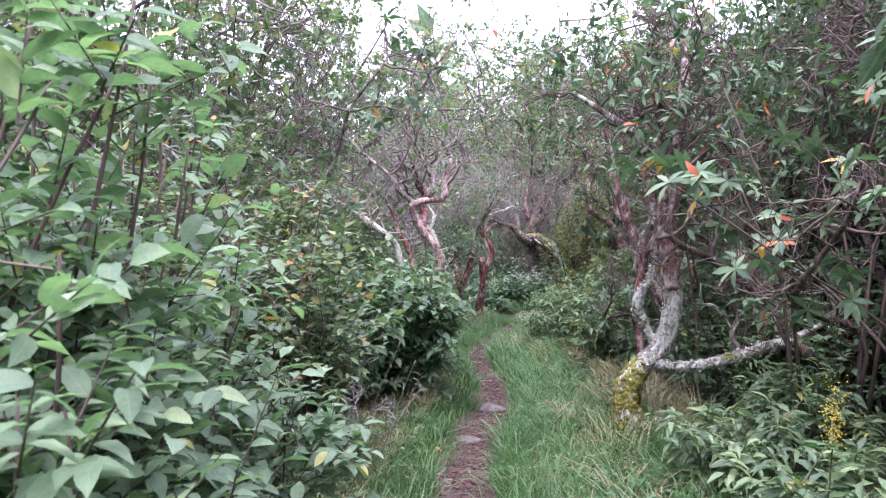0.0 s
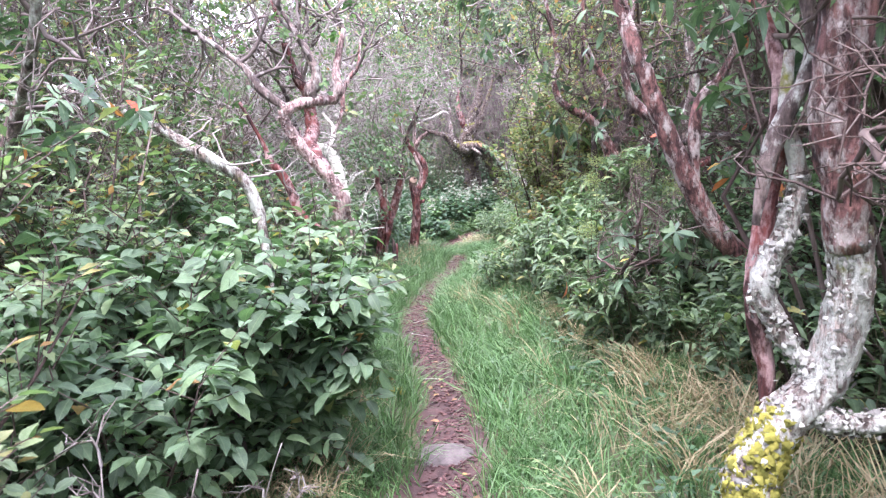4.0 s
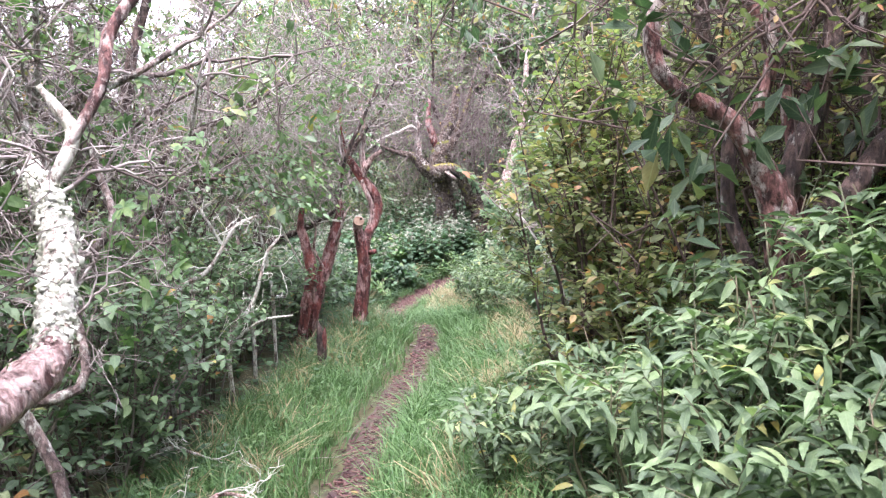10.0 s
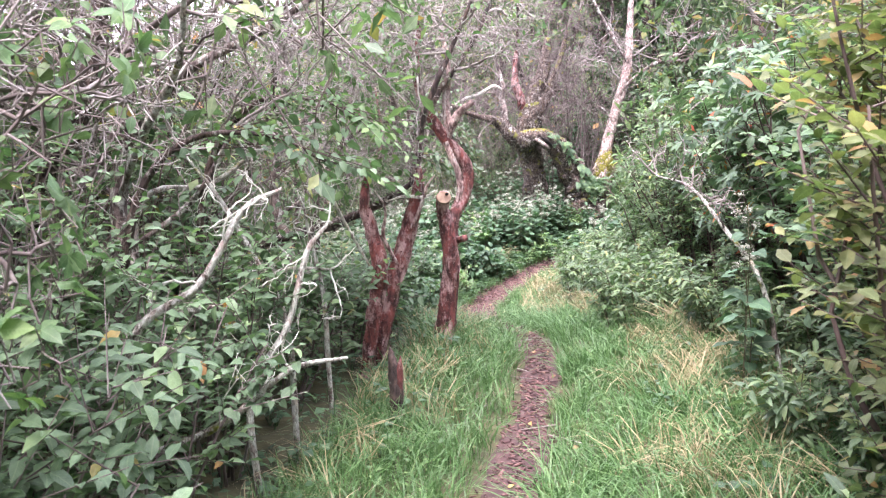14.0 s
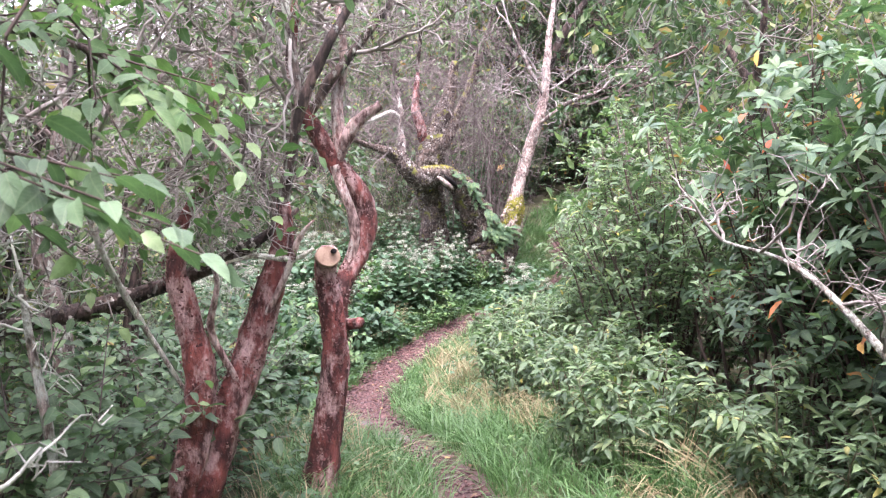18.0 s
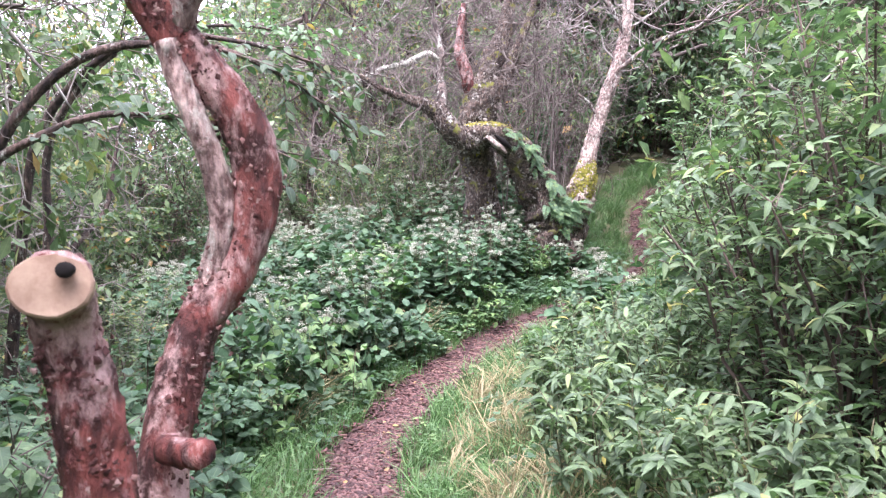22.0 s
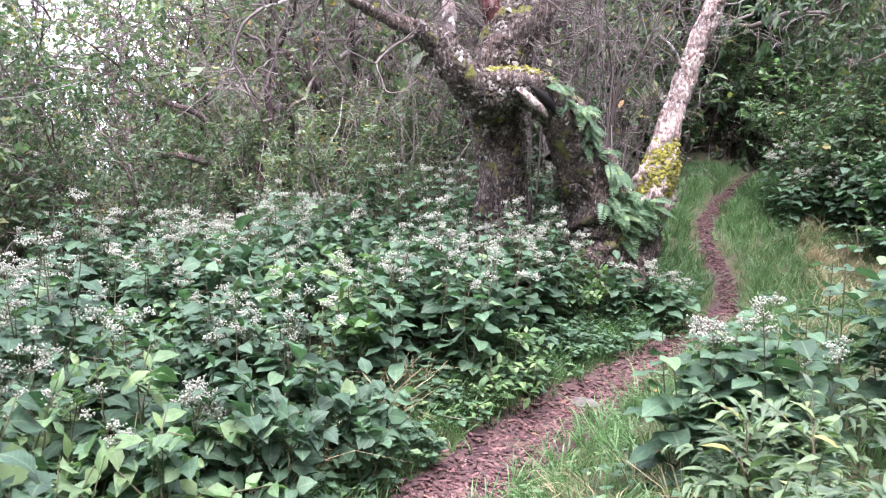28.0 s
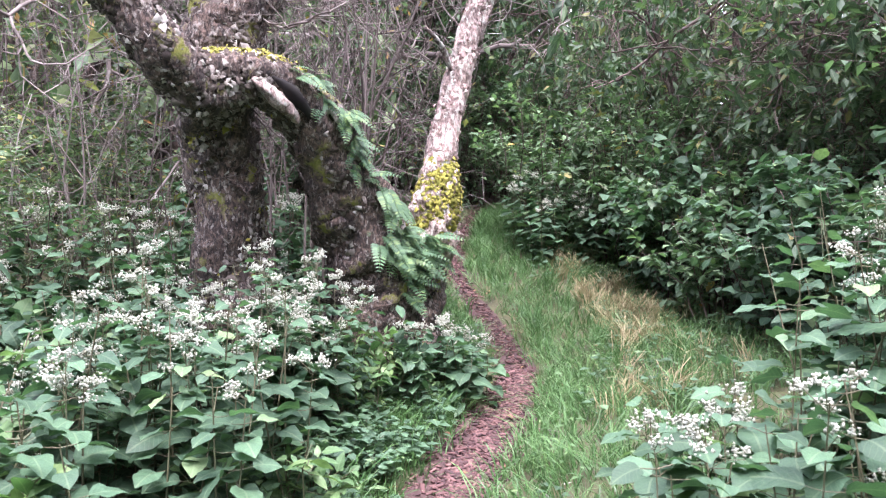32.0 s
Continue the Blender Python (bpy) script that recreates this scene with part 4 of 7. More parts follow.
part("bark_crust", moss_tufts(C_TRUNK[1:12], fresh_rng(), 2200, (0, 1), False, 0.0042), M["pinkflake"], piece(tree_c, "trunk"), "peeling pink and white flakes")["kind"] = "stuff"
for ctrl in (C_FORK, C_RED[1:7]):
    part("bark_crust", moss_tufts(ctrl, fresh_rng(), 550, (0, 1), False, 0.004), M["pinkflake"], piece(tree_c, "trunk"))["kind"] = "stuff"
tree("dead_branch", "dead crooked branch crusted with white lichen", (-0.35, 6.3, g(-0.35, 6.3)), [
    ("branch", "pale_bark", [(-0.3, 6.3, 0.15, 0.03), (-0.33, 6.3, 0.8, 0.024), (-0.35, 6.3, 1.27, 0.02), (-0.37, 6.3, 1.42, 0.027), (-0.42, 6.3, 1.55, 0.027), (-0.53, 6.3, 1.63, 0.027), (-0.68, 6.3, 1.73, 0.028), (-0.84, 6.3, 1.83, 0.023), (-1.2, 6.3, 2.0, 0.014)]),
], {"above": 1.5, "levels": 4, "length": 0.2, "kids": 2, "r": 0.006}, category="branch")

# many-stemmed shrub tree
tree("azalea_tree", "many-stemmed dark shrub tree with lichened stems", (2.25, 9.0, g(2.25, 9.0)), [
    ("trunk", "patchy_bark", [(2.3, 9.0, 0.3, 0.0962), (2.27, 9.0, 0.9, 0.0888), (2.25, 9.0, 1.33, 0.08288), (2.21, 9.0, 1.54, 0.06512), (2.16, 9.0, 1.67, 0.05032), (2.03, 9.0, 1.87, 0.037), (1.81, 9.0, 2.0, 0.03108), (1.73, 9.0, 2.15, 0.0296), (1.76, 9.0, 2.39, 0.02516), (1.72, 9.0, 2.6, 0.01998), (1.65, 9.0, 3.0, 0.01184)]),
    ("limb", "dark_bark", [(2.23, 9.0, 1.5, 0.04588), (2.24, 9.0, 1.62, 0.04292), (2.28, 9.0, 1.76, 0.03922), (2.38, 9.0, 1.96, 0.03552), (2.42, 9.0, 2.18, 0.03108), (2.37, 9.0, 2.38, 0.0259), (2.39, 9.0, 2.6, 0.02072), (2.45, 9.0, 3.0, 0.01184)]),
    ("limb", "dark_bark", [(2.22, 8.95, 1.38, 0.0444), (2.3, 8.9, 1.53, 0.04218), (2.44, 8.9, 1.63, 0.03996), (2.57, 8.9, 1.8, 0.03552), (2.78, 8.9, 1.94, 0.03182), (2.91, 8.9, 2.13, 0.0296), (3.05, 8.9, 2.34, 0.0222), (3.2, 8.9, 2.7, 0.01332)]),
    ("limb", "patchy_bark", [(2.08, 9.0, 1.8, 0.0296), (2.18, 9.0, 2.11, 0.02516), (2.06, 9.0, 2.36, 0.02146), (1.98, 9.0, 2.6, 0.01702), (2.0, 9.0, 3.0, 0.01036)]),
    ("limb", "dark_bark", [(2.2, 9.05, 1.2, 0.035), (2.1, 9.15, 1.55, 0.028), (2.12, 9.2, 1.95, 0.024), (2.02, 9.2, 2.3, 0.019), (2.08, 9.2, 2.8, 0.012)]),
    ("limb", "patchy_bark", [(2.28, 9.0, 1.3, 0.033), (2.34, 9.1, 1.7, 0.028), (2.31, 9.15, 2.05, 0.022), (2.27, 9.2, 2.5, 0.016)]),
    ("limb", "dark_bark", [(2.32, 8.95, 1.25, 0.034), (2.5, 9.0, 1.52, 0.03), (2.62, 9.05, 1.86, 0.026), (2.6, 9.1, 2.2, 0.02), (2.7, 9.1, 2.7, 0.012)]),
    ("limb", "dark_bark", [(2.35, 8.95, 1.15, 0.03), (2.62, 8.95, 1.38, 0.026), (2.85, 9.0, 1.65, 0.022), (3.0, 9.05, 2.0, 0.016)]),
    ("limb", "patchy_bark", [(2.3, 9.1, 1.2, 0.037), (2.45, 9.3, 1.7, 0.0259), (2.6, 9.4, 2.2, 0.02072), (2.65, 9.5, 2.8, 0.01332)]),
], {"above": 2.1, "levels": 5, "length": 0.4, "kids": 3, "r": 0.01, "mat": "browntwig"}, ("olive", 0.05, 2, 2, 0.3))

# red trunks beside the crest, one sawn off
tree_e = tree("laurel_tree", "red flaking trunk with an S-bend beside a sawn-off stem", (0.66, 14.05, g(0.66, 14.05)), [
    ("sawn_stem", "red_bark", [(0.66, 14.06, 0.05, 0.1), (0.71, 14.06, 0.35, 0.078), (0.76, 14.06, 0.7, 0.06), (0.775, 14.06, 0.95, 0.056), (0.755, 14.06, 1.12, 0.052), (0.737, 14.055, 1.22, 0.049), (0.738, 14.035, 1.29, 0.05), (0.741, 14.005, 1.318, 0.05), (0.746, 13.975, 1.326, 0.048)], 14),
    ("trunk", "red_bark", [(0.70, 14.1, 0.15, 0.0736), (0.76, 14.18, 0.5, 0.05704), (0.80, 14.25, 0.77, 0.04968), (0.80, 14.35, 0.98, 0.04876), (0.84, 14.42, 1.15, 0.04968), (0.92, 14.46, 1.29, 0.05152), (0.97, 14.48, 1.45, 0.04876), (0.93, 14.48, 1.6, 0.04784), (0.84, 14.48, 1.71, 0.04876), (0.76, 14.48, 1.83, 0.04232), (0.69, 14.48, 1.95, 0.03864), (0.64, 14.48, 2.06, 0.03496), (0.6, 14.48, 2.3, 0.0276), (0.66, 14.4, 2.7, 0.01656)], 14),
    ("strand", "pink_bark", [(0.8, 14.44, 1.0, 0.02), (0.86, 14.44, 1.2, 0.027), (0.9, 14.44, 1.36, 0.026), (0.885, 14.44, 1.5, 0.025), (0.84, 14.44, 1.62, 0.026), (0.8, 14.44, 1.74, 0.022)]),
    ("limb", "pink_bark", [(0.82, 14.48, 1.70, 0.0368), (0.83, 14.48, 1.85, 0.03312), (0.82, 14.5, 2.07, 0.02944), (0.86, 14.5, 2.3, 0.023), (0.82, 14.5, 2.6, 0.01472)]),
    ("limb", "pink_bark", [(0.83, 14.46, 1.76, 0.03312), (0.86, 14.44, 1.86, 0.03312), (0.92, 14.42, 1.96, 0.03128), (1.03, 14.4, 2.04, 0.02392)]),
    ("stub", "red_bark", [(0.82, 14.27, 0.97, 0.03), (0.87, 14.22, 0.98, 0.028), (0.905, 14.18, 0.995, 0.026)]),
    ("limb", "dark_bark", [(0.68, 14.48, 1.97, 0.0276), (0.76, 14.45, 2.12, 0.02576), (0.9, 14.45, 2.3, 0.02208), (1.1, 14.5, 2.57, 0.01656), (1.25, 14.6, 2.9, 0.01104)]),
], {"above": 2.1, "levels": 6, "length": 0.42, "kids": 3, "rise": 0.0}, ("lance", 0.07, 2, 2, 0.09))
part("sawn_face", disc((0.748, 13.97, 1.327), (0.2, -0.92, 0.33), 0.052, 0.02, 7), M["cutwood"], piece(tree_e, "sawn_stem"), "pale fresh sawn face").data.shade_flat()
# thin black disc on the face; the notch's shade is its colour
part("knot", disc((0.772, 13.96, 1.35), (0.2, -0.92, 0.33), 0.012, 0.01, 9), M["hollow"], piece(tree_e, "sawn_stem"), "near-black disc for the shade inside a notch")
tree_s = tree("laurel_tree", "pair of red lichened stems among shrub leaves", (0.1, 13.35, g(0.1, 13.35)), [
    ("trunk", "red_bark", [(0.115, 13.362, -0.298, 0.0622), (0.140, 13.362, 0.146, 0.0478), (0.203, 13.362, 0.501, 0.0498), (0.254, 13.362, 0.742, 0.0536), (0.279, 13.362, 0.970, 0.0536), (0.229, 13.362, 1.211, 0.0421), (0.203, 13.362, 1.376, 0.0325), (0.254, 13.387, 1.553, 0.0173), (0.343, 13.438, 1.756, 0.0098), (0.317, 13.489, 2.112, 0.0058)]),
    ("limb", "red_bark", [(0.216, 13.425, 0.209, 0.0526), (0.292, 13.425, 0.564, 0.0574), (0.368, 13.451, 0.818, 0.0593), (0.457, 13.489, 1.071, 0.0593), (0.533, 13.489, 1.300, 0.0498), (0.565, 13.489, 1.439, 0.0383), (0.565, 13.489, 1.566, 0.0249)]),
    ("limb", "grey_bark", [(0.558, 13.489, 1.401, 0.0268), (0.558, 13.489, 1.528, 0.0230), (0.584, 13.489, 1.668, 0.0230), (0.609, 13.489, 1.807, 0.0220), (0.622, 13.489, 1.985, 0.0191), (0.571, 13.489, 2.365, 0.0134)]),
    ("limb", "grey_bark", [(0.558, 13.489, 1.427, 0.0249), (0.520, 13.489, 1.579, 0.0211), (0.482, 13.489, 1.706, 0.0191), (0.457, 13.489, 1.832, 0.0163), (0.432, 13.489, 1.985, 0.0144), (0.368, 13.552, 2.365, 0.0096)]),
    ("limb", "pink_bark", [(0.470, 13.463, 1.097, 0.0230), (0.571, 13.400, 1.300, 0.0134), (0.622, 13.362, 1.439, 0.0096), (0.673, 13.337, 1.503, 0.0038)]),
    ("limb", "lichen_bark", [(0.343, 13.362, 1.350, 0.0048), (0.470, 13.387, 1.376, 0.0096), (0.597, 13.387, 1.363, 0.0105), (0.673, 13.362, 1.401, 0.0057)]),
    ("limb", "pink_bark", [(0.406, 13.425, 0.907, 0.0230), (0.317, 13.362, 1.122, 0.0134), (0.343, 13.337, 1.300, 0.0096), (0.279, 13.337, 1.427, 0.0038)]),
    ("limb", "dark_bark", [(0.622, 13.489, 1.541, 0.0144), (0.457, 13.489, 1.414, 0.0211), (0.229, 13.489, 1.300, 0.0287), (-0.114, 13.489, 1.186, 0.0306), (-0.545, 13.362, 1.097, 0.0287), (-1.179, 13.235, 0.843, 0.0287)]),
    ("limb", "dark_bark", [(0.584, 13.463, 1.630, 0.0115), (0.622, 13.438, 1.858, 0.0191), (0.723, 13.425, 2.112, 0.0191), (0.825, 13.489, 2.302, 0.0153), (0.977, 13.489, 2.619, 0.0115)]),
    ("limb", "lichen_bark", [(0.254, 13.400, 0.843, 0.0134), (0.089, 13.235, 1.224, 0.0105), (0.013, 13.108, 1.477, 0.0096), (-0.038, 12.981, 1.858, 0.0067)]),
], {"above": 1.65, "levels": 6, "length": 0.4, "kids": 3, "rise": 0.05, "r": 0.008, "pull": (-0.2, 0, 0.25)}, ("fresh", 0.06, 2, 2, 0.16))
tree("dead_stump", "short rotten splintered stump beside the trail", (0.38, 12.4, g(0.38, 12.4)), [
    ("stump", "dark_bark", [(0.37, 12.4, 0.12, 0.05), (0.38, 12.4, 0.36, 0.042), (0.375, 12.4, 0.5, 0.033), (0.36, 12.4, 0.62, 0.006)]),
    ("splinter", "red_bark", [(0.39, 12.39, 0.38, 0.026), (0.405, 12.39, 0.5, 0.018), (0.415, 12.39, 0.57, 0.003)]),
], category="stump")
for tx, ty in ((-0.95, 12.3), (-1.15, 10.3), (-0.6, 14.6)):
    gz = g(tx, ty)
    tree("laurel_tree", "grey twiggy tree spreading lichened branches over the verge", (tx, ty, gz), [
        ("trunk", "grey_bark", [(tx, ty, gz - 0.05, 0.06), (tx + 0.08, ty, gz + 0.6, 0.05), (tx - 0.02, ty + 0.05, gz + 1.2, 0.042), (tx + 0.1, ty, gz + 1.7, 0.034), (tx + 0.15, ty + 0.1, gz + 2.4, 0.018)]),
        ("limb", "grey_bark", [(tx + 0.05, ty, gz + 1.5, 0.03), (tx + 0.4, ty - 0.1, gz + 1.85, 0.024), (tx + 0.8, ty - 0.05, gz + 2.05, 0.018), (tx + 1.2, ty, gz + 2.3, 0.011)]),
        ("limb", "pale_bark", [(tx + 0.02, ty, gz + 1.3, 0.026), (tx + 0.3, ty - 0.35, gz + 1.6, 0.02), (tx + 0.55, ty - 0.6, gz + 1.85, 0.015), (tx + 0.7, ty - 0.9, gz + 2.2, 0.01)]),
        ("limb", "grey_bark", [(tx + 0.08, ty, gz + 1.65, 0.026), (tx - 0.3, ty + 0.2, gz + 2.0, 0.02), (tx - 0.7, ty + 0.2, gz + 2.3, 0.012)]),
        ("limb", "grey_bark", [(tx, ty, gz + 1.0, 0.024), (tx + 0.35, ty + 0.1, gz + 1.25, 0.016), (tx + 0.6, ty + 0.05, gz + 1.6, 0.01)]),
    ], {"above": gz + 1.3, "levels": 6, "length": 0.4, "kids": 3, "r": 0.009, "pull": (0.25, 0, 0.1), "rise": 0.0, "spread": 0.8}, ("fresh", 0.05, 1, 2, 0.1))
mrng = fresh_rng()
for mx, my in ((0.07, 7.35), (0.16, 7.1), (0.95, 15.3)):
    mz = g(mx, my)
    tagged(part("moss_cushion", moss_tufts([(mx - 0.12, my - 0.05, mz - 0.02, 0.03), (mx, my, mz - 0.01, 0.045), (mx + 0.1, my + 0.08, mz - 0.02, 0.03)], mrng, 500, (0, 1), True, 0.008), M["moss"]), "yellow-green moss cushion beside the trail", "moss", kind="stuff")
# lichened dead branches lying in the undergrowth
for bx, by, bz, dx, dz, ln in ((-0.2, 11.6, 0.75, 0.3, 0.5, 0.7), (-0.6, 11.2, 0.6, 0.8, 0.25, 0.9), (-0.1, 12.0, 0.95, -0.3, 0.5, 0.8), (-0.75, 10.2, 0.42, 0.8, -0.1, 0.6), (-0.35, 9.6, 0.28, 0.6, 0.1, 0.5), (-0.45, 11.0, 1.1, 0.5, 0.4, 0.7), (-0.75, 11.8, 1.0, 0.7, 0.1, 0.9), (-0.9, 12.4, 1.5, 0.8, 0.2, 0.9), (-0.02, 12.75, 0.6, -0.1, 0.9, 0.8)):
    c0 = np.array([bx, by, bz])
    dv = unit(np.array([dx, 0.1, dz]))
    tree("dead_branch", "dead branch crusted with pale lichen in the undergrowth", (bx, by, g(bx, by)), [
        ("branch", "pink_bark" if by < 10 else "pale_bark", [(*(c0 - (0, 0, bz - g(bx, by))), 0.016), (*(c0 + (0, 0, -0.1)), 0.016), (*(c0 + dv * ln * 0.4 + (0.03, 0, -0.05)), 0.014), (*(c0 + dv * ln * 0.75 + (0, 0, 0.04)), 0.011), (*(c0 + dv * ln), 0.006)], 7),
    ], {"above": bz - 0.3, "levels": 4, "length": 0.15, "kids": 2, "r": 0.0045, "mat": "lichentwig"}, category="branch")

# the old arched tree with ferns and the pale trunk beyond it
F_ARCH = [(2.36, 21.32, 1.82, 0.15), (2.5, 21.32, 1.88, 0.14), (2.64, 21.32, 1.9, 0.125), (2.8, 21.36, 1.87, 0.14), (3.0, 21.46, 1.73, 0.165), (3.19, 21.6, 1.48, 0.2), (3.37, 21.72, 1.18, 0.235), (3.48, 21.78, 0.9, 0.265), (3.54, 21.8, 0.56, 0.3), (3.56, 21.8, 0.05, 0.36)]
F_TRUNK = [(2.69, 21.9, -0.2, 0.3), (2.69, 21.9, 0.4, 0.25), (2.69, 21.9, 0.79, 0.225), (2.68, 21.9, 1.14, 0.205), (2.64, 21.85, 1.49, 0.2), (2.58, 21.75, 1.74, 0.195), (2.52, 21.6, 1.95, 0.19), (2.58, 21.6, 2.18, 0.2), (2.64, 21.6, 2.41, 0.18), (2.73, 21.7, 2.69, 0.14), (2.9, 21.8, 3.1, 0.1), (3.0, 21.8, 3.62, 0.06)]
F_LIMB = [(2.5, 21.4, 1.82, 0.14), (2.39, 21.32, 1.84, 0.135), (2.27, 21.25, 1.9, 0.13), (2.15, 21.2, 2.0, 0.12), (2.07, 21.2, 2.13, 0.105), (1.9, 21.2, 2.22, 0.075), (1.75, 21.2, 2.27, 0.052), (1.5, 21.1, 2.34, 0.033), (1.2, 21.0, 2.5, 0.02)]
tree_f = tree("arched_old_tree", "old hollow arched trunk with moss, lichen and ferns", (2.9, 21.65, g(2.9, 21.65)), [
    ("trunk", "old_bark", F_TRUNK, 20),
    ("arch", "old_bark", F_ARCH, 24),
    ("root_mass", "old_bark", [(3.6, 21.9, -0.1, 0.36), (3.64, 21.88, 0.45, 0.32), (3.74, 21.82, 0.85, 0.25), (3.85, 21.75, 1.12, 0.16)], 18),
    ("limb", "old_bark", F_LIMB, 16),
    ("limb", "grey_bark", [(2.1, 21.2, 2.08, 0.1), (2.12, 21.35, 2.35, 0.055), (2.12, 21.5, 2.57, 0.042), (2.13, 21.5, 2.8, 0.04), (2.05, 21.5, 3.2, 0.025)]),
    ("limb", "lichen_bark", [(2.13, 21.5, 2.74, 0.04), (1.96, 21.4, 2.8, 0.026), (1.72, 21.3, 2.68, 0.027), (1.47, 21.2, 2.6, 0.023), (1.27, 21.1, 2.49, 0.02), (1.05, 21.0, 2.33, 0.014), (0.89, 20.9, 2.24, 0.007)]),
    ("limb", "red_bark", [(2.55, 21.6, 2.2, 0.1), (2.46, 21.55, 2.5, 0.08), (2.35, 21.55, 2.9, 0.06), (2.4, 21.6, 3.4, 0.03)]),
    ("limb", "old_bark", [(2.62, 21.6, 2.2, 0.14), (2.8, 21.58, 2.4, 0.09), (2.95, 21.6, 2.7, 0.07), (3.15, 21.6, 3.2, 0.045), (3.3, 21.6, 3.7, 0.03)]),
], {"above": 2.15, "levels": 6, "length": 0.48, "kids": 3, "r": 0.011, "rise": 0.08, "mat": "midtwig"})
# no real opening: a black body on the arch paints the hollow's shade
part("hollow", tube([(2.7, 21.19, 1.89, 0.006), (2.78, 21.19, 1.84, 0.026), (2.86, 21.22, 1.78, 0.03), (2.93, 21.28, 1.71, 0.006)], 10, 5, 0.25, 3), M["hollow"], tree_f, "near-black body for the shade inside the hollow")
part("hollow_lip", tube([(2.6, 21.2, 1.87, 0.012), (2.69, 21.18, 1.81, 0.032), (2.77, 21.2, 1.75, 0.034), (2.85, 21.25, 1.69, 0.012)], 12, 6, 0.3, 4), M["birch_bark"], tree_f, "pale bare wood lip")
part("moss", moss_tufts([(c[0], c[1] + 0.02, c[2] + 0.015, c[3]) for c in F_ARCH[:5]], fresh_rng(), 3000, (0.05, 0.85), True, 0.0062), M["moss"], piece(tree_f, "arch"), "yellow-green moss along the top")["kind"] = "stuff"
part("moss", moss_tufts(F_TRUNK[1:7], fresh_rng(), 500, (0.0, 1.0), False, 0.008), M["moss"], piece(tree_f, "trunk"))["kind"] = "stuff"
G_TRUNK = [(3.84, 21.74, 0.95, 0.15), (3.87, 21.73, 1.17, 0.165), (3.9, 21.72, 1.3, 0.16), (3.925, 21.72, 1.42, 0.13), (3.95, 21.74, 1.58, 0.105), (4.05, 21.78, 1.95, 0.09), (4.19, 21.78, 2.39, 0.083), (4.3, 21.75, 2.76, 0.078), (4.4, 21.75, 3.2, 0.068), (4.5, 21.8, 4.2, 0.045), (4.7, 21.9, 5.2, 0.02)]
tree_g = tree("birch_tree", "leaning pale lichened trunk with a yellow mossy foot", (3.84, 21.74, 1.0), [
    ("trunk", "birch_bark", G_TRUNK, 16),
    ("limb", "grey_bark", [(4.3, 21.7, 2.7, 0.05), (4.7, 21.6, 3.0, 0.035), (5.2, 21.5, 3.2, 0.02)]),
    ("limb", "grey_bark", [(4.1, 21.78, 2.1, 0.03), (3.95, 21.7, 2.3, 0.018), (3.8, 21.65, 2.4, 0.01)]),
    ("limb", "grey_bark", [(4.38, 21.7, 3.1, 0.05), (4.1, 21.7, 3.6, 0.03), (3.8, 21.7, 4.2, 0.02)]),
], {"above": 2.6, "levels": 5, "length": 0.6, "kids": 3})
part("moss", moss_tufts([(3.85, 21.73, 1.08, 0.15), (3.9, 21.72, 1.3, 0.165), (3.93, 21.72, 1.44, 0.13), (3.95, 21.74, 1.56, 0.108)], fresh_rng(), 3600, (0, 1), False, 0.009), M["moss"], piece(tree_g, "trunk"), "thick yellow moss round the foot")["kind"] = "stuff"

for ctrl, n, size in ((F_ARCH, 7000, 0.011), (F_TRUNK[1:10], 7000, 0.011), (F_LIMB[:6], 2400, 0.01), ([(3.64, 21.88, 0.45, 0.32), (3.74, 21.82, 0.85, 0.25), (3.85, 21.75, 1.12, 0.16)], 1200, 0.01)):
    part("bark_crust", moss_tufts(ctrl, fresh_rng(), n, (0, 1), False, size), M["crust"], piece(tree_f, "trunk"), "flaking crusted bark")["kind"] = "stuff"
part("bark_crust", moss_tufts(G_TRUNK[3:9], fresh_rng(), 1800, (0.1, 1), False, 0.009), M["pinkflake"], piece(tree_g, "trunk"), "pale peeling flakes")["kind"] = "stuff"
part("bark_crust", moss_tufts([(0.7, 14.06, 0.3, 0.08), (0.76, 14.06, 0.7, 0.06), (0.775, 14.06, 0.95, 0.056), (0.735, 14.05, 1.22, 0.05)], fresh_rng(), 1800, (0, 1), False, 0.003), M["flake"], piece(tree_e, "sawn_stem"), "pinkish flakes of bark")["kind"] = "stuff"
part("bark_crust", moss_tufts([(0.80, 14.25, 0.77, 0.05), (0.84, 14.42, 1.15, 0.05), (0.97, 14.48, 1.45, 0.049), (0.84, 14.48, 1.71, 0.049), (0.69, 14.48, 1.95, 0.039)], fresh_rng(), 2300, (0, 1), False, 0.003), M["flake"], piece(tree_e, "trunk"))["kind"] = "stuff"
part("bark_crust", moss_tufts([(0.7, 14.06, 0.3, 0.08), (0.76, 14.06, 0.7, 0.06), (0.775, 14.06, 0.95, 0.056), (0.737, 14.055, 1.22, 0.049)], fresh_rng(), 1000, (0, 1), False, 0.0032), M["flake"], piece(tree_e, "sawn_stem"), "pale pink peeling patches")["kind"] = "stuff"
part("bark_crust", moss_tufts([(0.76, 14.18, 0.5, 0.057), (0.80, 14.35, 0.98, 0.049), (0.92, 14.46, 1.29, 0.0515), (0.93, 14.48, 1.6, 0.048), (0.76, 14.48, 1.83, 0.042)], fresh_rng(), 1000, (0, 1), False, 0.0032), M["flake"], piece(tree_e, "trunk"), "pale pink peeling patches")["kind"] = "stuff"
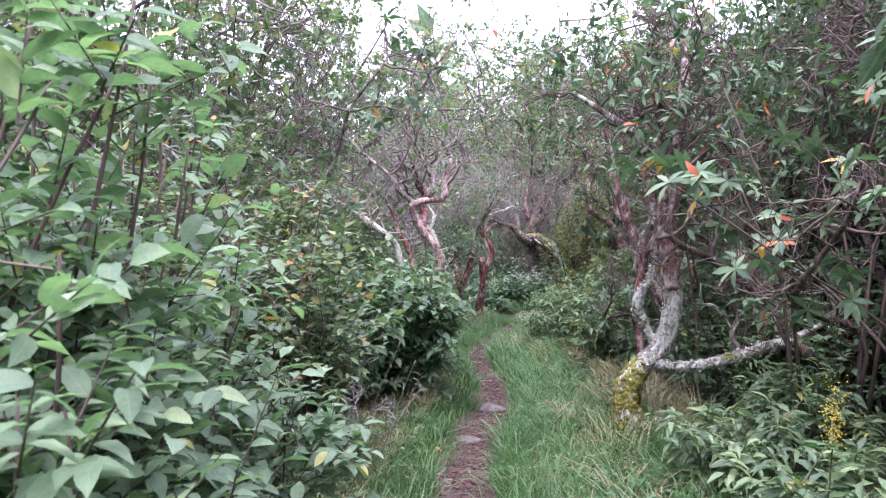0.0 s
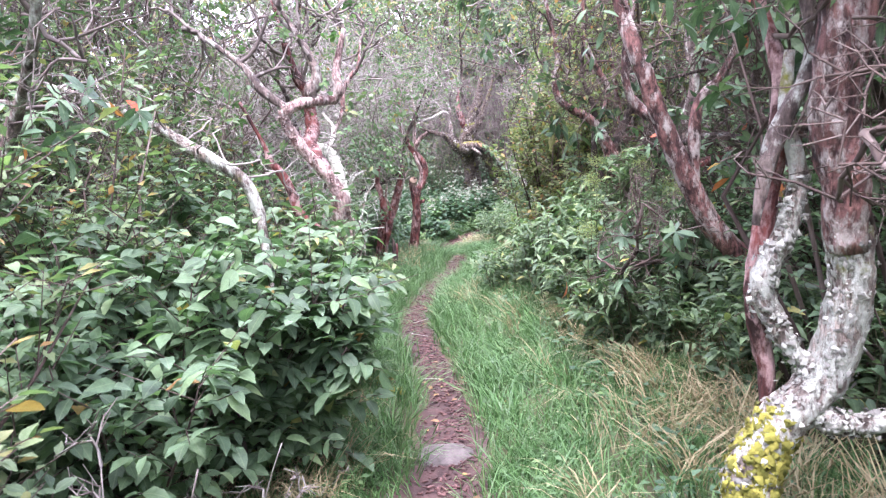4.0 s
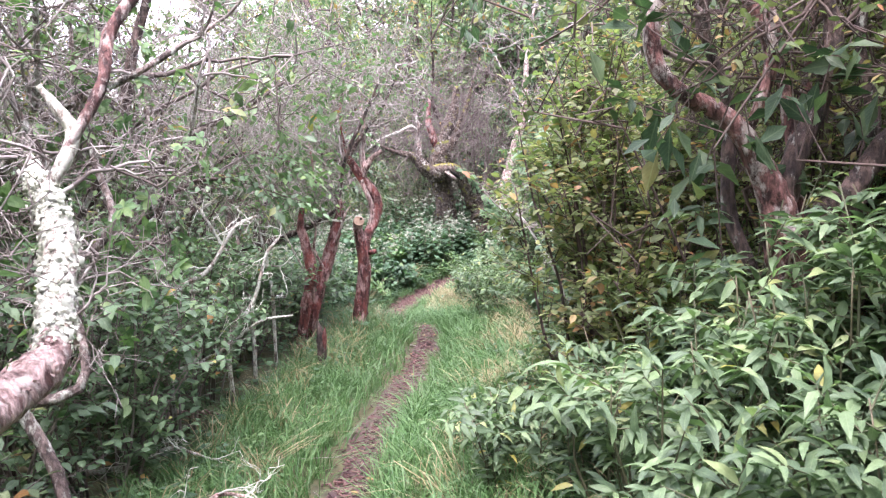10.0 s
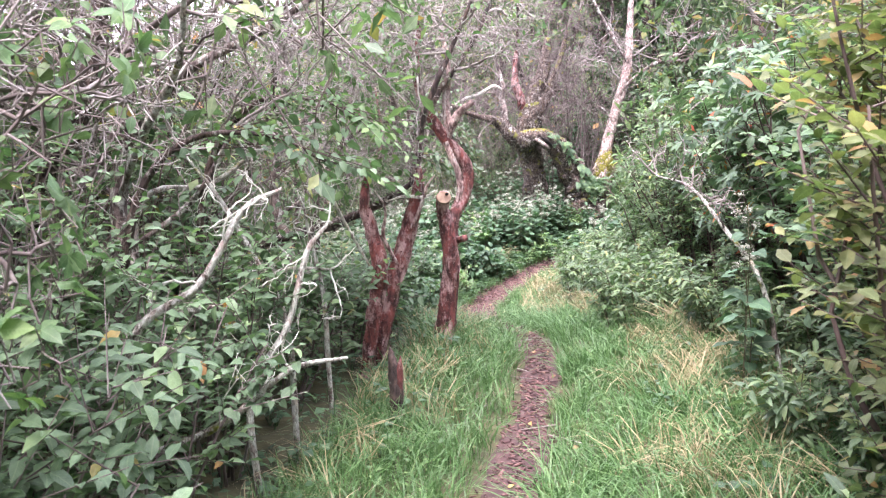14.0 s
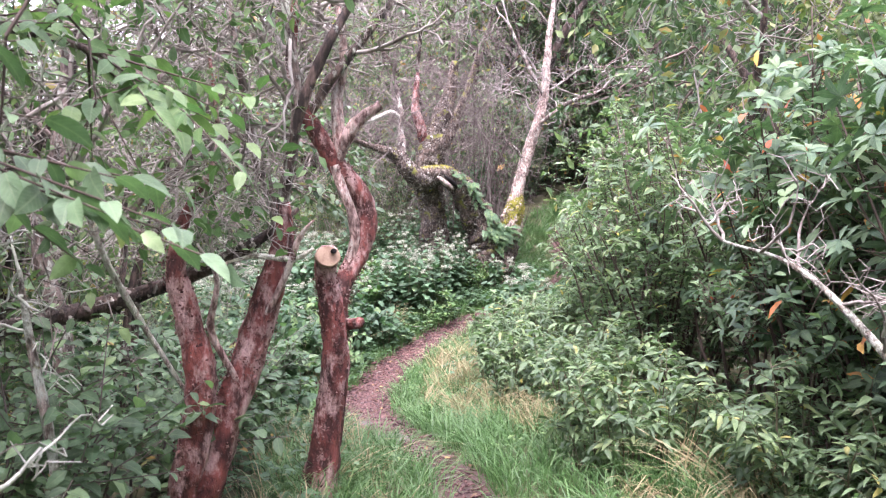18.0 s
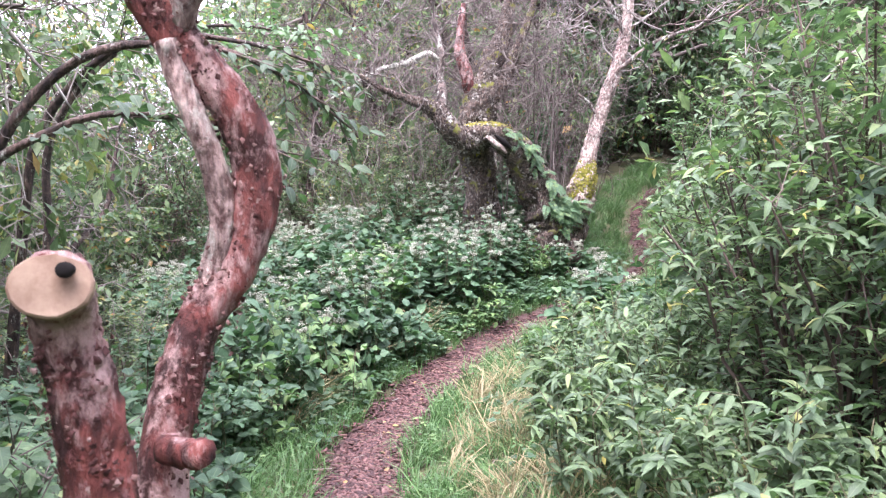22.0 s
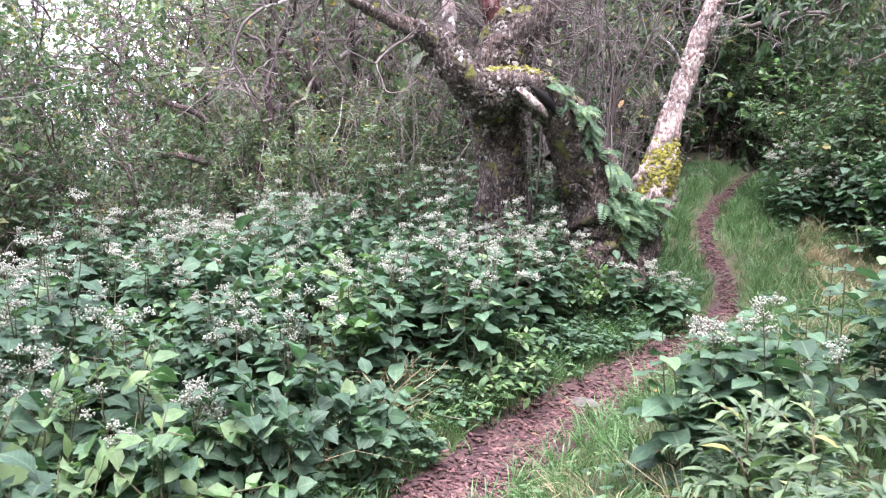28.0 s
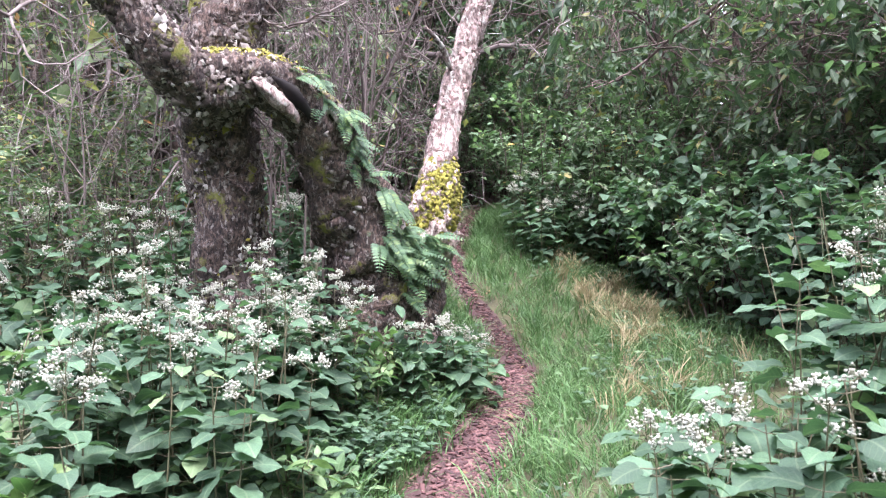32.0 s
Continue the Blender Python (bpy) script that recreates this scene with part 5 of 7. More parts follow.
for ctrl in ([(0.140, 13.362, 0.146, 0.0550), (0.203, 13.362, 0.501, 0.0572), (0.279, 13.362, 0.970, 0.0616), (0.191, 13.362, 1.376, 0.0374)], [(0.216, 13.425, 0.209, 0.0605), (0.368, 13.451, 0.818, 0.0682), (0.457, 13.489, 1.071, 0.0682), (0.571, 13.489, 1.452, 0.0396)]):
    part("bark_crust", moss_tufts(ctrl, fresh_rng(), 1800, (0, 1), False, 0.003), M["flake"], piece(tree_s, "trunk"), "pinkish flakes of bark")["kind"] = "stuff"
part("lichen_crust", moss_tufts([(0.457, 13.489, 1.414, 0.0242), (0.229, 13.489, 1.300, 0.0330), (-0.114, 13.489, 1.186, 0.0352), (-0.545, 13.362, 1.097, 0.0330)], fresh_rng(), 500, (0, 1), False, 0.006), M["crust"], piece(tree_s, "trunk"))["kind"] = "stuff"


for ctrl, n, size in ((F_ARCH[4:], 46, 0.06), (F_TRUNK[1:8], 50, 0.055)):
    part("burl", moss_tufts(ctrl, fresh_rng(), n, (0, 1), False, size), M["old_bark"], piece(tree_f, "trunk"), "knotty burls")["kind"] = "stuff"


# ferns over the arch
def frond(pairs=11):
    """A fern frond of length 1 along +y: a midrib with leaflets on both sides."""
    t = np.linspace(0.12, 0.97, pairs)
    z = 0.12 * t - 0.42 * t ** 2
    pos = np.repeat(np.stack([0 * t, t, z], -1), 2, 0)
    d = np.tile(np.array([[-1, 0.3, -0.12], [1, 0.3, -0.12]]), (pairs, 1))
    ln = np.repeat(0.25 * np.sin(np.pi * (0.28 + 0.66 * t)) + 0.015, 2)
    lv = scatter(blade(0.42, 2, 0.1, 0.1, 0.35), pos, frames_of(d, np.array([0, 0.2, 1.0])), ln)
    rib = np.stack([0 * t, t, z], -1)
    return join([lv, sticks(np.vstack([(0, 0, 0), rib[:-1]]), rib, 0.01, 0.007)])


FROND = frond()


def fern(x, y, z, n, size, rng):
    root = thing("fern", x, y, z, "green fern tuft growing on mossy bark", "fern", "ferns on the arched trunk")
    for i in range(n):
        a = rng.uniform(-2.2, 0.3)
        out = np.array([math.cos(a), math.sin(a), rng.uniform(-1.1, 0.2)])
        rot = frames_of(out[None], np.array([[0.1, -0.65, 0.75]]) + rng.normal(0, 0.2, (1, 3)))[0]
        v = FROND[0] @ rot.T * size * rng.uniform(0.7, 1.2) + np.array([x, y, z]) + rng.normal(0, 0.015, 3)
        part("frond", (v, FROND[1], FROND[2]), M["fern"], root)


frng = fresh_rng()
fp, fr = spline(F_ARCH, 8)
for k in range(25, 62, 2):
    low = (k - 25) / 36
    fern(fp[k][0] + fr[k] * frng.uniform(0.0, 0.75), fp[k][1] - fr[k] * frng.uniform(0.65, 0.9), fp[k][2] + fr[k] * (0.55 - 0.25 * low), 6 + int(3 * low), 0.11 + 0.08 * low + frng.uniform(0, 0.03), frng)
for k in range(8):
    fern(3.42 + 0.06 * k, 21.5 + 0.015 * k, 1.12 - 0.06 * (k % 3), 7, 0.19, frng)


# ---- thickets of bare stems ----
def thicket(name, label, x, y, rx, ry, n, h, mat="browntwig", lean=0.15, levels=3, r=0.014):
    rng = fresh_rng()
    root = thing(name, x, y, g(x, y), label, "thicket")
    b = np.stack([x + rx * rng.uniform(-1, 1, n), y + ry * rng.uniform(-1, 1, n), np.zeros(n)], -1)
    b[:, 2] = ground(b[:, 0], b[:, 1]) - 0.02
    d = unit(np.array([0, 0, 1.0]) + rng.normal(0, lean, (n, 3)))
    hh = h * rng.uniform(0.6, 1.1, n)
    keep = off_walkway(b + (0, 0, 0.6), 0.5) & off_walkway(b + d * hh[:, None] * 0.5, 0.5) & off_walkway(b + d * hh[:, None], 0.5)
    b, d, hh = b[keep], d[keep], hh[keep]
    n = len(b)
    rr = r * rng.uniform(0.5, 1.3, n)
    way, dirs = [b], []
    for k in range(5):
        way.append(way[-1] + d * (hh / 5)[:, None])
        d = unit(d + rng.normal(0, 0.12, d.shape))
        dirs.append(d)
    for j in range(min(16, n)):
        part("stem", tube([(*way[k][j], rr[j] * (1 - 0.16 * k)) for k in range(6)], 6, 2, 0.08, COUNT[0] + j), M[mat], root)
    segs = [sticks(way[k][16:], way[k + 1][16:], rr[16:] * (1 - 0.17 * k), rr[16:] * (1 - 0.17 * (k + 1)), 5) for k in range(5)] if n > 16 else []
    data, _, _ = crown(np.concatenate(way[2:]), np.concatenate(dirs[1:]) + rng.normal(0, 0.6, (4 * n, 3)), h * 0.16, rng, levels, 3, r=0.006, kinks=0)
    part("branchwork", join(segs + [data]), M[mat], root)["kind"] = "stuff"
    return root


thicket("bare_thicket", "thicket of bare upright brown stems behind the arched tree", 3.2, 23.4, 1.2, 0.9, 40, 3.4, "midtwig", 0.1, 3, 0.009)
thicket("bare_thicket", "fan of bare lichened stems rising behind the arch", 3.62, 22.6, 0.3, 0.3, 18, 3.4, "midtwig", 0.1, 3, 0.014)
thicket("bare_thicket", "thicket of bare grey stems above the brush", 2.2, 24.6, 1.6, 0.9, 12, 3.4, "midtwig", 0.2, 3, 0.009)
thicket("bare_thicket", "dark thicket of bare stems over the trail", 5.0, 29.5, 1.5, 1.2, 60, 3.5, "browntwig", 0.12, 3)
thicket("bare_thicket", "dark thicket of bare stems over the trail", 9.0, 31.0, 2.5, 1.2, 80, 4.0, "browntwig", 0.12, 3)
thicket("bare_thicket", "thicket of thin brown stems within a shrub", 2.8, 10.0, 0.6, 0.6, 30, 2.6, "browntwig", 0.2, 2, 0.009)
thicket("bare_thicket", "tangle of pale dead twigs in the bush", -0.75, 4.0, 0.4, 0.6, 14, 0.9, "twig", 0.6, 3, 0.006)
thicket("bare_thicket", "low tangle of dry twigs under the bush", -0.5, 4.7, 0.3, 0.7, 26, 0.55, "twig", 0.8, 3, 0.004)
thicket("bare_thicket", "grey lichened twigs behind the bush", -1.6, 9.0, 0.6, 1.5, 36, 2.6, "browntwig", 0.15, 3, 0.008)
thicket("bare_thicket", "grey lichened twigs behind the red trunks", -1.7, 13.5, 0.8, 1.5, 40, 2.8, "browntwig", 0.15, 3, 0.008)

# ---- gnarled crowns over the trail ----
def gnarled_tree(label, x, y, h, stems, kind, size, keep, lean=(0, 0), bark="dark_bark", wood="browntwig", r0=0.04, length=0.3, start=0.45, twig=0.0085):
    """A crooked many-stemmed tree whose twigs end in whorls of leaves."""
    rng = fresh_rng()
    gz = g(x, y)
    root = thing("laurel_tree", x, y, gz, label, "tree", "gnarled trees over the trail")
    at, dirs = [], []
    for k in range(stems):
        a = 6.28 * k / stems + rng.uniform(-0.5, 0.5)
        p, d = np.array([x + 0.07 * math.cos(a), y + 0.07 * math.sin(a), gz - 0.05]), np.array([0.5 * math.cos(a), 0.5 * math.sin(a), 1.0])
        ctrl = [(*p, r0)]
        for j in range(1, 10):
            d = unit(d + rng.normal(0, 0.42, 3) + (0.2 * lean[0], 0.2 * lean[1], 0.18))
            q = p + d * h / 9
            if not off_walkway(q[None], 0.75)[0]:
                d = unit(d + (0.9 * np.sign(x - float(trail_x(y))), 0, 0.3))
                q = p + d * h / 9
            p = q
            ctrl.append((*p, r0 * (1.0 - 0.085 * j)))
            if j / 9 > start:
                at += [p, p]
                dirs += [unit(rng.normal(0, 1, 3) * (1, 1, 0.4) + (lean[0], lean[1], 0.25)), unit(rng.normal(0, 1, 3) * (1, 1, 0.4) + (lean[0], lean[1], 0.25))]
        part("stem", tube(ctrl, 9, 4, 0.15, COUNT[0] + k), M[bark], root)
    data, p, d = crown(at, dirs, length, rng, 5, 3, 0.74, 0.85, 0.06, twig, 0.62, 0.6, clear=0.55, kinks=2)
    part("branchwork", data, M[wood], root)["kind"] = "stuff"
    m = (rng.uniform(0, 1, len(p)) < keep) & off_walkway(p, 0.5)
    k = np.repeat(np.arange(int(m.sum())), 7)
    p, d = p[m][k], unit(d[m] + (0, 0, 0.6))[k]
    ang = np.tile(np.arange(7) * 0.898, len(k) // 7) + rng.normal(0, 0.2, len(k))
    e1 = unit(np.cross(d, (0.3, 0.2, 1.0)))
    e2 = np.cross(d, e1)
    out = np.cos(ang)[:, None] * e1 + np.sin(ang)[:, None] * e2 + d * rng.uniform(-0.1, 0.5, len(k))[:, None] - (0, 0, 0.25)
    part("foliage", scatter(TEMPLATE[(kind, 2)], p, frames_of(out, d + rng.normal(0, 0.2, d.shape)), size * rng.uniform(0.6, 1.15, len(k))), M[kind], root)["kind"] = "stuff"
    return root


RT = "gnarled rhododendron with dark crooked stems and whorled leaves"
for gx, gy, gh, gs, gl in ((3.1, 5.3, 3.3, 5, (-0.2, 0.0)), (3.5, 6.6, 3.4, 5, (-0.1, 0.0)), (3.4, 4.4, 3.4, 4, (0.0, 0.0)), (3.0, 3.2, 3.0, 4, (0.0, 0.1))):
    gnarled_tree(RT, gx, gy, gh, gs, "rhodo", 0.1, 0.03, gl)
for gx, gy, gh, gl in ((-2.6, 5.8, 3.6, (0.0, 0.0)), (-2.4, 9.2, 3.8, (0.15, 0.0))):
    gnarled_tree("grey gnarled tree with sparse whorled leaves", gx, gy, gh, 4, "rhodo" if gy < 8 else "fresh", 0.1 if gy < 8 else 0.06, 0.05 if gy < 8 else 0.12, gl, "grey_bark", "midtwig")


def leafy_branch(label, ctrl, sprays, kind, size, bark="dark_bark"):
    """A limb over the verge with flat sprays of leaves along its outer part."""
    rng = fresh_rng()
    x, y = ctrl[0][:2]
    root = thing("leafy_sapling", x, y, g(x, y), label, "tree", "leafy saplings")
    part("trunk", tube(ctrl, 9, 5, 0.1, COUNT[0]), M[bark], root)
    pts, rad = spline(ctrl, 10)
    way = unit(np.gradient(pts, axis=0))
    k = rng.integers(int(len(pts) * 0.5), len(pts), sprays)
    d = unit(way[k] * 0.8 + rng.normal(0, 1, (sprays, 3)) * (0.8, 0.8, 0.22))
    b = pts[k]
    e = b + d * rng.uniform(0.2, 0.5, sprays)[:, None] - (0, 0, 0.03)
    ok = off_walkway(e, 0.28) & off_walkway((b + e) / 2, 0.28)
    b, e, d = b[ok], e[ok], d[ok]
    n, each = len(b), 9
    i = np.repeat(np.arange(n), each)
    u = np.tile(np.linspace(0.15, 1.0, each), n)
    side = np.where(np.arange(n * each) % 2 == 0, 1.0, -1.0)[:, None] * unit(np.cross(d, (0, 0, 1.0)))[i]
    pos = b[i] + (e - b)[i] * u[:, None]
    out = side * 0.9 + d[i] * 0.7 + rng.normal(0, 0.25, pos.shape) - (0, 0, 0.45)
    rot = frames_of(out, np.array([0, 0, 1.0]) + rng.normal(0, 0.5, pos.shape))
    sz = size * rng.uniform(0.6, 1.15, len(pos))
    part("twigwork", sticks(b, e, 0.0035, 0.0012, 4), M["browntwig"], root)["kind"] = "stuff"
    part("foliage", scatter(TEMPLATE[(kind, 5)], pos, rot, sz), M[kind], root)["kind"] = "stuff"
    return root


for gx, gy, gh in ((0.3, 24.3, 3.6), (-1.6, 23.3, 3.8)):
    gnarled_tree("dark crooked tree on the slope behind the flowers", gx, gy, gh, 3, "small", 0.07, 0.06, (0.0, 0.0), "dark_bark", "midtwig", 0.05, 0.3)
SAP = "slender sapling arching over the verge with flat leaf sprays"
# the first three take the dark leaf, which colours in the canopy's shade
leafy_branch(SAP, [(-0.6, 16.5, g(-0.6, 16.5) - 0.05, 0.035), (-0.55, 16.4, 0.8, 0.03), (-0.4, 16.3, 1.5, 0.026), (0.0, 16.25, 1.95, 0.02), (0.5, 16.25, 2.02, 0.014), (0.85, 16.3, 1.9, 0.009), (1.15, 16.45, 1.68, 0.005)], 22, "dark", 0.08)
leafy_branch(SAP, [(-0.9, 17.3, g(-0.9, 17.3) - 0.05, 0.035), (-0.7, 17.2, 0.9, 0.03), (-0.5, 17.1, 1.7, 0.025), (0.0, 17.0, 2.15, 0.018), (0.6, 16.95, 2.15, 0.012), (1.15, 16.95, 1.98, 0.006)], 22, "dark", 0.075)
leafy_branch(SAP, [(-0.5, 15.6, g(-0.5, 15.6) - 0.05, 0.03), (-0.45, 15.6, 0.7, 0.025), (-0.3, 15.6, 1.3, 0.02), (0.2, 15.6, 1.65, 0.014), (0.6, 15.65, 1.66, 0.009), (0.9, 15.7, 1.55, 0.005)], 16, "dark", 0.08)
leafy_branch(SAP, [(-0.8, 12.9, g(-0.8, 12.9) - 0.05, 0.03), (-0.75, 12.8, 0.9, 0.026), (-0.6, 12.7, 1.6, 0.02), (-0.3, 12.6, 1.95, 0.014), (0.05, 12.55, 1.95, 0.009), (0.3, 12.5, 1.85, 0.005)], 34, "fresh", 0.07)
leafy_branch(SAP, [(-0.9, 11.9, g(-0.9, 11.9) - 0.05, 0.03), (-0.85, 11.9, 0.9, 0.026), (-0.7, 11.9, 1.5, 0.02), (-0.45, 11.9, 1.75, 0.014), (-0.1, 11.9, 1.75, 0.009), (0.15, 11.9, 1.62, 0.005)], 30, "oval", 0.07)
leafy_branch(SAP, [(-1.3, 18.6, g(-1.3, 18.6) - 0.05, 0.04), (-1.1, 18.6, 0.9, 0.034), (-1.0, 18.5, 1.7, 0.028), (-0.5, 18.4, 2.3, 0.02), (0.2, 18.4, 2.5, 0.013), (0.8, 18.4, 2.45, 0.006)], 34, "oval", 0.075)


# ---- shrubs and herbs along the trail ----
LEFT = "dense shrub with broad oval green leaves beside the trail"
# bushes nearest the start use the leaf colour lightened for open sky
shrub("broadleaf_shrub", LEFT, "shrub", -0.98, 1.5, 2.1, 0.6, "bright", 0.09, 18, 14, 8, 3, 130, group="broad-leaved shrubs")
shrub("broadleaf_shrub", LEFT, "shrub", -1.1, 2.5, 1.9, 0.62, "bright", 0.08, 18, 15, 8, 3, 100, group="broad-leaved shrubs")
shrub("broadleaf_shrub", LEFT, "shrub", -0.78, 1.75, 1.0, 0.45, "bright", 0.08, 18, 18, 9, 3, 60, group="broad-leaved shrubs", low=0.02, base_r=0.6)
shrub("broadleaf_shrub", LEFT, "shrub", -0.8, 2.55, 1.0, 0.46, "bright", 0.075, 18, 18, 9, 2, 40, group="broad-leaved shrubs", low=0.02, base_r=0.6)
shrub("broadleaf_shrub", LEFT, "shrub", -1.8, 2.2, 2.3, 0.75, "oval", 0.09, 14, 18, 8, 2, 0, group="broad-leaved shrubs")
shrub("bramble_bush", "pale small-leaved bush with tangled dry twigs", "shrub", -0.72, 3.7, 1.3, 0.55, "small", 0.065, 20, 28, 9, 2, 110)
shrub("bramble_bush", "pale small-leaved bush with tangled dry twigs", "shrub", -1.15, 4.4, 1.9, 0.75, "small", 0.06, 20, 26, 9, 1)
shrub("bramble_bush", "pale small-leaved bush with tangled dry twigs", "shrub", -1.5, 3.4, 2.5, 0.8, "small", 0.065, 18, 22, 8, 1)
LONG = "green shrub with long oval leaves on the verge"
shrub("broadleaf_shrub", LONG, "shrub", -0.4, 5.9, 1.2, 0.55, "oval", 0.1, 20, 20, 9, 3, 140, group="broad-leaved shrubs", droop=0.3)
shrub("broadleaf_shrub", LONG, "shrub", -0.8, 5.4, 1.2, 0.6, "oval", 0.095, 18, 20, 9, 2, 60, group="broad-leaved shrubs", droop=0.3)
shrub("broadleaf_shrub", LONG, "shrub", -0.25, 6.75, 1.3, 0.42, "lance", 0.11, 16, 18, 9, 3, 90, group="broad-leaved shrubs", droop=0.3)
shrub("broadleaf_shrub", LONG, "shrub", -0.12, 7.2, 1.15, 0.34, "lance", 0.1, 14, 16, 8, 2, 40, group="broad-leaved shrubs", droop=0.3)
shrub("broadleaf_shrub", LONG, "shrub", -0.7, 6.8, 1.45, 0.5, "oval", 0.09, 16, 18, 9, 2, 0, group="broad-leaved shrubs", droop=0.3)
shrub("bramble_bush", "tall shrub of pale green small leaves", "shrub", -1.1, 6.2, 1.9, 0.75, "small", 0.065, 20, 26, 9, 1)
shrub("bramble_bush", "tall shrub of pale green small leaves", "shrub", -1.35, 7.5, 2.3, 0.85, "small", 0.065, 20, 26, 9, 1)
for yy, xx, hh in ((8.2, -0.7, 1.3), (9.2, -0.8, 1.6), (10.1, -0.6, 1.3), (11.0, -0.5, 1.2), (11.9, -0.5, 1.3), (12.9, -0.4, 1.3), (13.8, -0.1, 0.9), (14.7, 0.0, 0.8), (13.3, -0.9, 1.8), (11.4, -1.1, 1.9)):
    shrub("understory_shrub", "green understory shrub among lichened twigs", "shrub", xx, yy, hh, 0.6, "oval" if yy > 9 else "small", 0.07, 14, 18, 8, 2, 22, wood="midtwig", group="understory shrubs", droop=0.2)
for xx, yy, hh in ((0.3, 15.4, 0.6), (0.0, 15.9, 0.75), (0.3, 16.2, 0.55), (-0.4, 16.6, 0.8), (0.1, 16.9, 0.6), (-0.3, 17.6, 0.75), (0.25, 17.5, 0.5), (-1.0, 16.9, 0.8), (-0.9, 17.8, 0.7), (-0.6, 15.7, 0.9)):
    shrub("herb_clump", "low broad-leaved herbs on the bank under the trail", "herb", xx, yy, hh, 0.45, "heart", 0.075, 12, 8, 6, 2, 20, wood="stem", group="broad-leaved herbs", tw=0.15, base_r=0.8)
for yy in (8.5, 10.3, 12.2, 14.0):
    shrub("understory_shrub", "taller grey-green shrub behind the verge", "shrub", -1.9, yy, 2.8, 1.1, "small", 0.07, 16, 20, 8, 1, 0, wood="twig", group="understory shrubs")

RH = "rhododendron with long pale leaves and some orange dying ones"
shrub("rhododendron", RH, "shrub", 2.55, 3.3, 2.6, 0.75, "rhodo", 0.12, 8, 9, 8, 3, 110, lean=(-0.95, 0.1), whorl=True, low=0.65, tw=0.25, droop=0.3, group="rhododendrons", base_r=0.15)
shrub("rhododendron", RH, "shrub", 2.3, 4.3, 3.0, 1.0, "rhodo", 0.115, 9, 4, 7, 2, 0, whorl=True, low=0.6, tw=0.25, droop=0.3, group="rhododendrons")
shrub("rhododendron", RH, "shrub", 2.1, 5.5, 3.0, 1.0, "rhodo", 0.115, 9, 4, 7, 2, 0, whorl=True, low=0.6, tw=0.25, droop=0.3, group="rhododendrons")
HERB = "bank of lance-leaved green herbs beside the grass"
for xx, yy, hh in ((1.25, 2.6, 0.5), (1.55, 3.5, 0.5), (1.95, 4.1, 0.5), (2.1, 5.4, 0.8), (2.05, 6.0, 0.75), (1.75, 6.9, 0.7), (2.0, 7.0, 1.0), (1.78, 7.7, 0.9), (2.1, 7.8, 1.1), (1.78, 8.5, 1.0), (2.1, 8.4, 1.3), (1.88, 9.1, 1.0), (2.4, 8.6, 1.35), (2.05, 8.85, 1.3)):
    shrub("herb_clump", HERB, "herb", xx, yy, hh, 0.48, "lance", 0.095, 17, 10, 10, 2, 45 if yy > 5.5 else 20, wood="stem", group="lance-leaved herbs", tw=0.17, base_r=0.7, droop=0.25)
YEL = "yellowing small-leaved shrub leaning over the trail"
for xx, yy, hh in ((1.95, 10.1, 2.3), (2.3, 10.7, 2.5), (2.8, 11.1, 3.0), (2.9, 9.8, 2.8), (2.2, 9.6, 1.3)):
    shrub("azalea_shrub", YEL, "shrub", xx, yy, hh, 0.58, "olive", 0.062, 20, 30, 11, 2 if xx < 2.5 else 1, 40 if xx < 2 else 0, group="yellowing shrubs", low=0.05)
for xx, yy, hh in ((1.45, 9.75, 0.5), (1.8, 9.5, 0.7), (2.3, 11.2, 0.45), (2.75, 12.4, 0.5), (2.7, 13.2, 0.7), (2.3, 14.1, 0.6), (2.5, 15.0, 0.65), (2.35, 15.9, 0.6), (2.4, 16.7, 0.7), (2.75, 16.3, 0.9), (2.75, 17.3, 0.8), (3.1, 18.0, 0.8), (3.4, 17.2, 1.0)):
    shrub("herb_clump", HERB, "herb", xx, yy, hh, 0.46, "lance", 0.085, 17, 10, 10, 2, 28, wood="stem", group="lance-leaved herbs", tw=0.17, base_r=0.7, droop=0.25)
for xx, yy, hh in ((3.1, 12.9, 2.3), (3.15, 13.7, 2.2), (3.35, 14.6, 2.2), (3.2, 15.5, 2.3), (3.5, 16.6, 2.2), (3.9, 17.6, 2.0)):
    if yy < 15:
        shrub("rhododendron", RH, "shrub", xx, yy, hh, 0.85, "rhodo", 0.105, 20, 17, 9, 2, 45, whorl=True, low=0.25, tw=0.24, droop=0.25, group="rhododendrons")
    else:
        shrub("broadleaf_shrub", "tall loose shrub of pale green leaves on the bank", "shrub", xx, yy, hh, 0.85, "lance", 0.085, 26, 24, 9, 2, 60, low=0.1, tw=0.26, droop=0.2, group="broad-leaved shrubs")
    shrub("understory_shrub", "dark green shrub under the rhododendrons", "shrub", xx + 0.1, yy - 0.2, hh * 0.6, 0.7, "oval", 0.065, 12, 14, 7, 2, 0, group="understory shrubs")


for xx, yy, hh in ((2.75, 11.7, 1.5), (2.95, 12.3, 1.9), (3.2, 13.2, 2.2)):
    shrub("broadleaf_shrub", "green shrub with pale broad leaves over dark shade", "shrub", xx, yy, hh, 0.6, "oval", 0.085, 16, 18, 9, 2, 50, group="broad-leaved shrubs")
for xx, yy, hh in ((3.0, 8.3, 1.6), (3.2, 9.2, 1.6), (2.9, 7.2, 1.5), (3.1, 6.2, 1.5), (3.3, 10.2, 1.8)):
    shrub("understory_shrub", "green shrub between the dark stems", "shrub", xx, yy, hh, 0.7, "oval", 0.08, 13, 15, 7, 1, 0, group="understory shrubs")

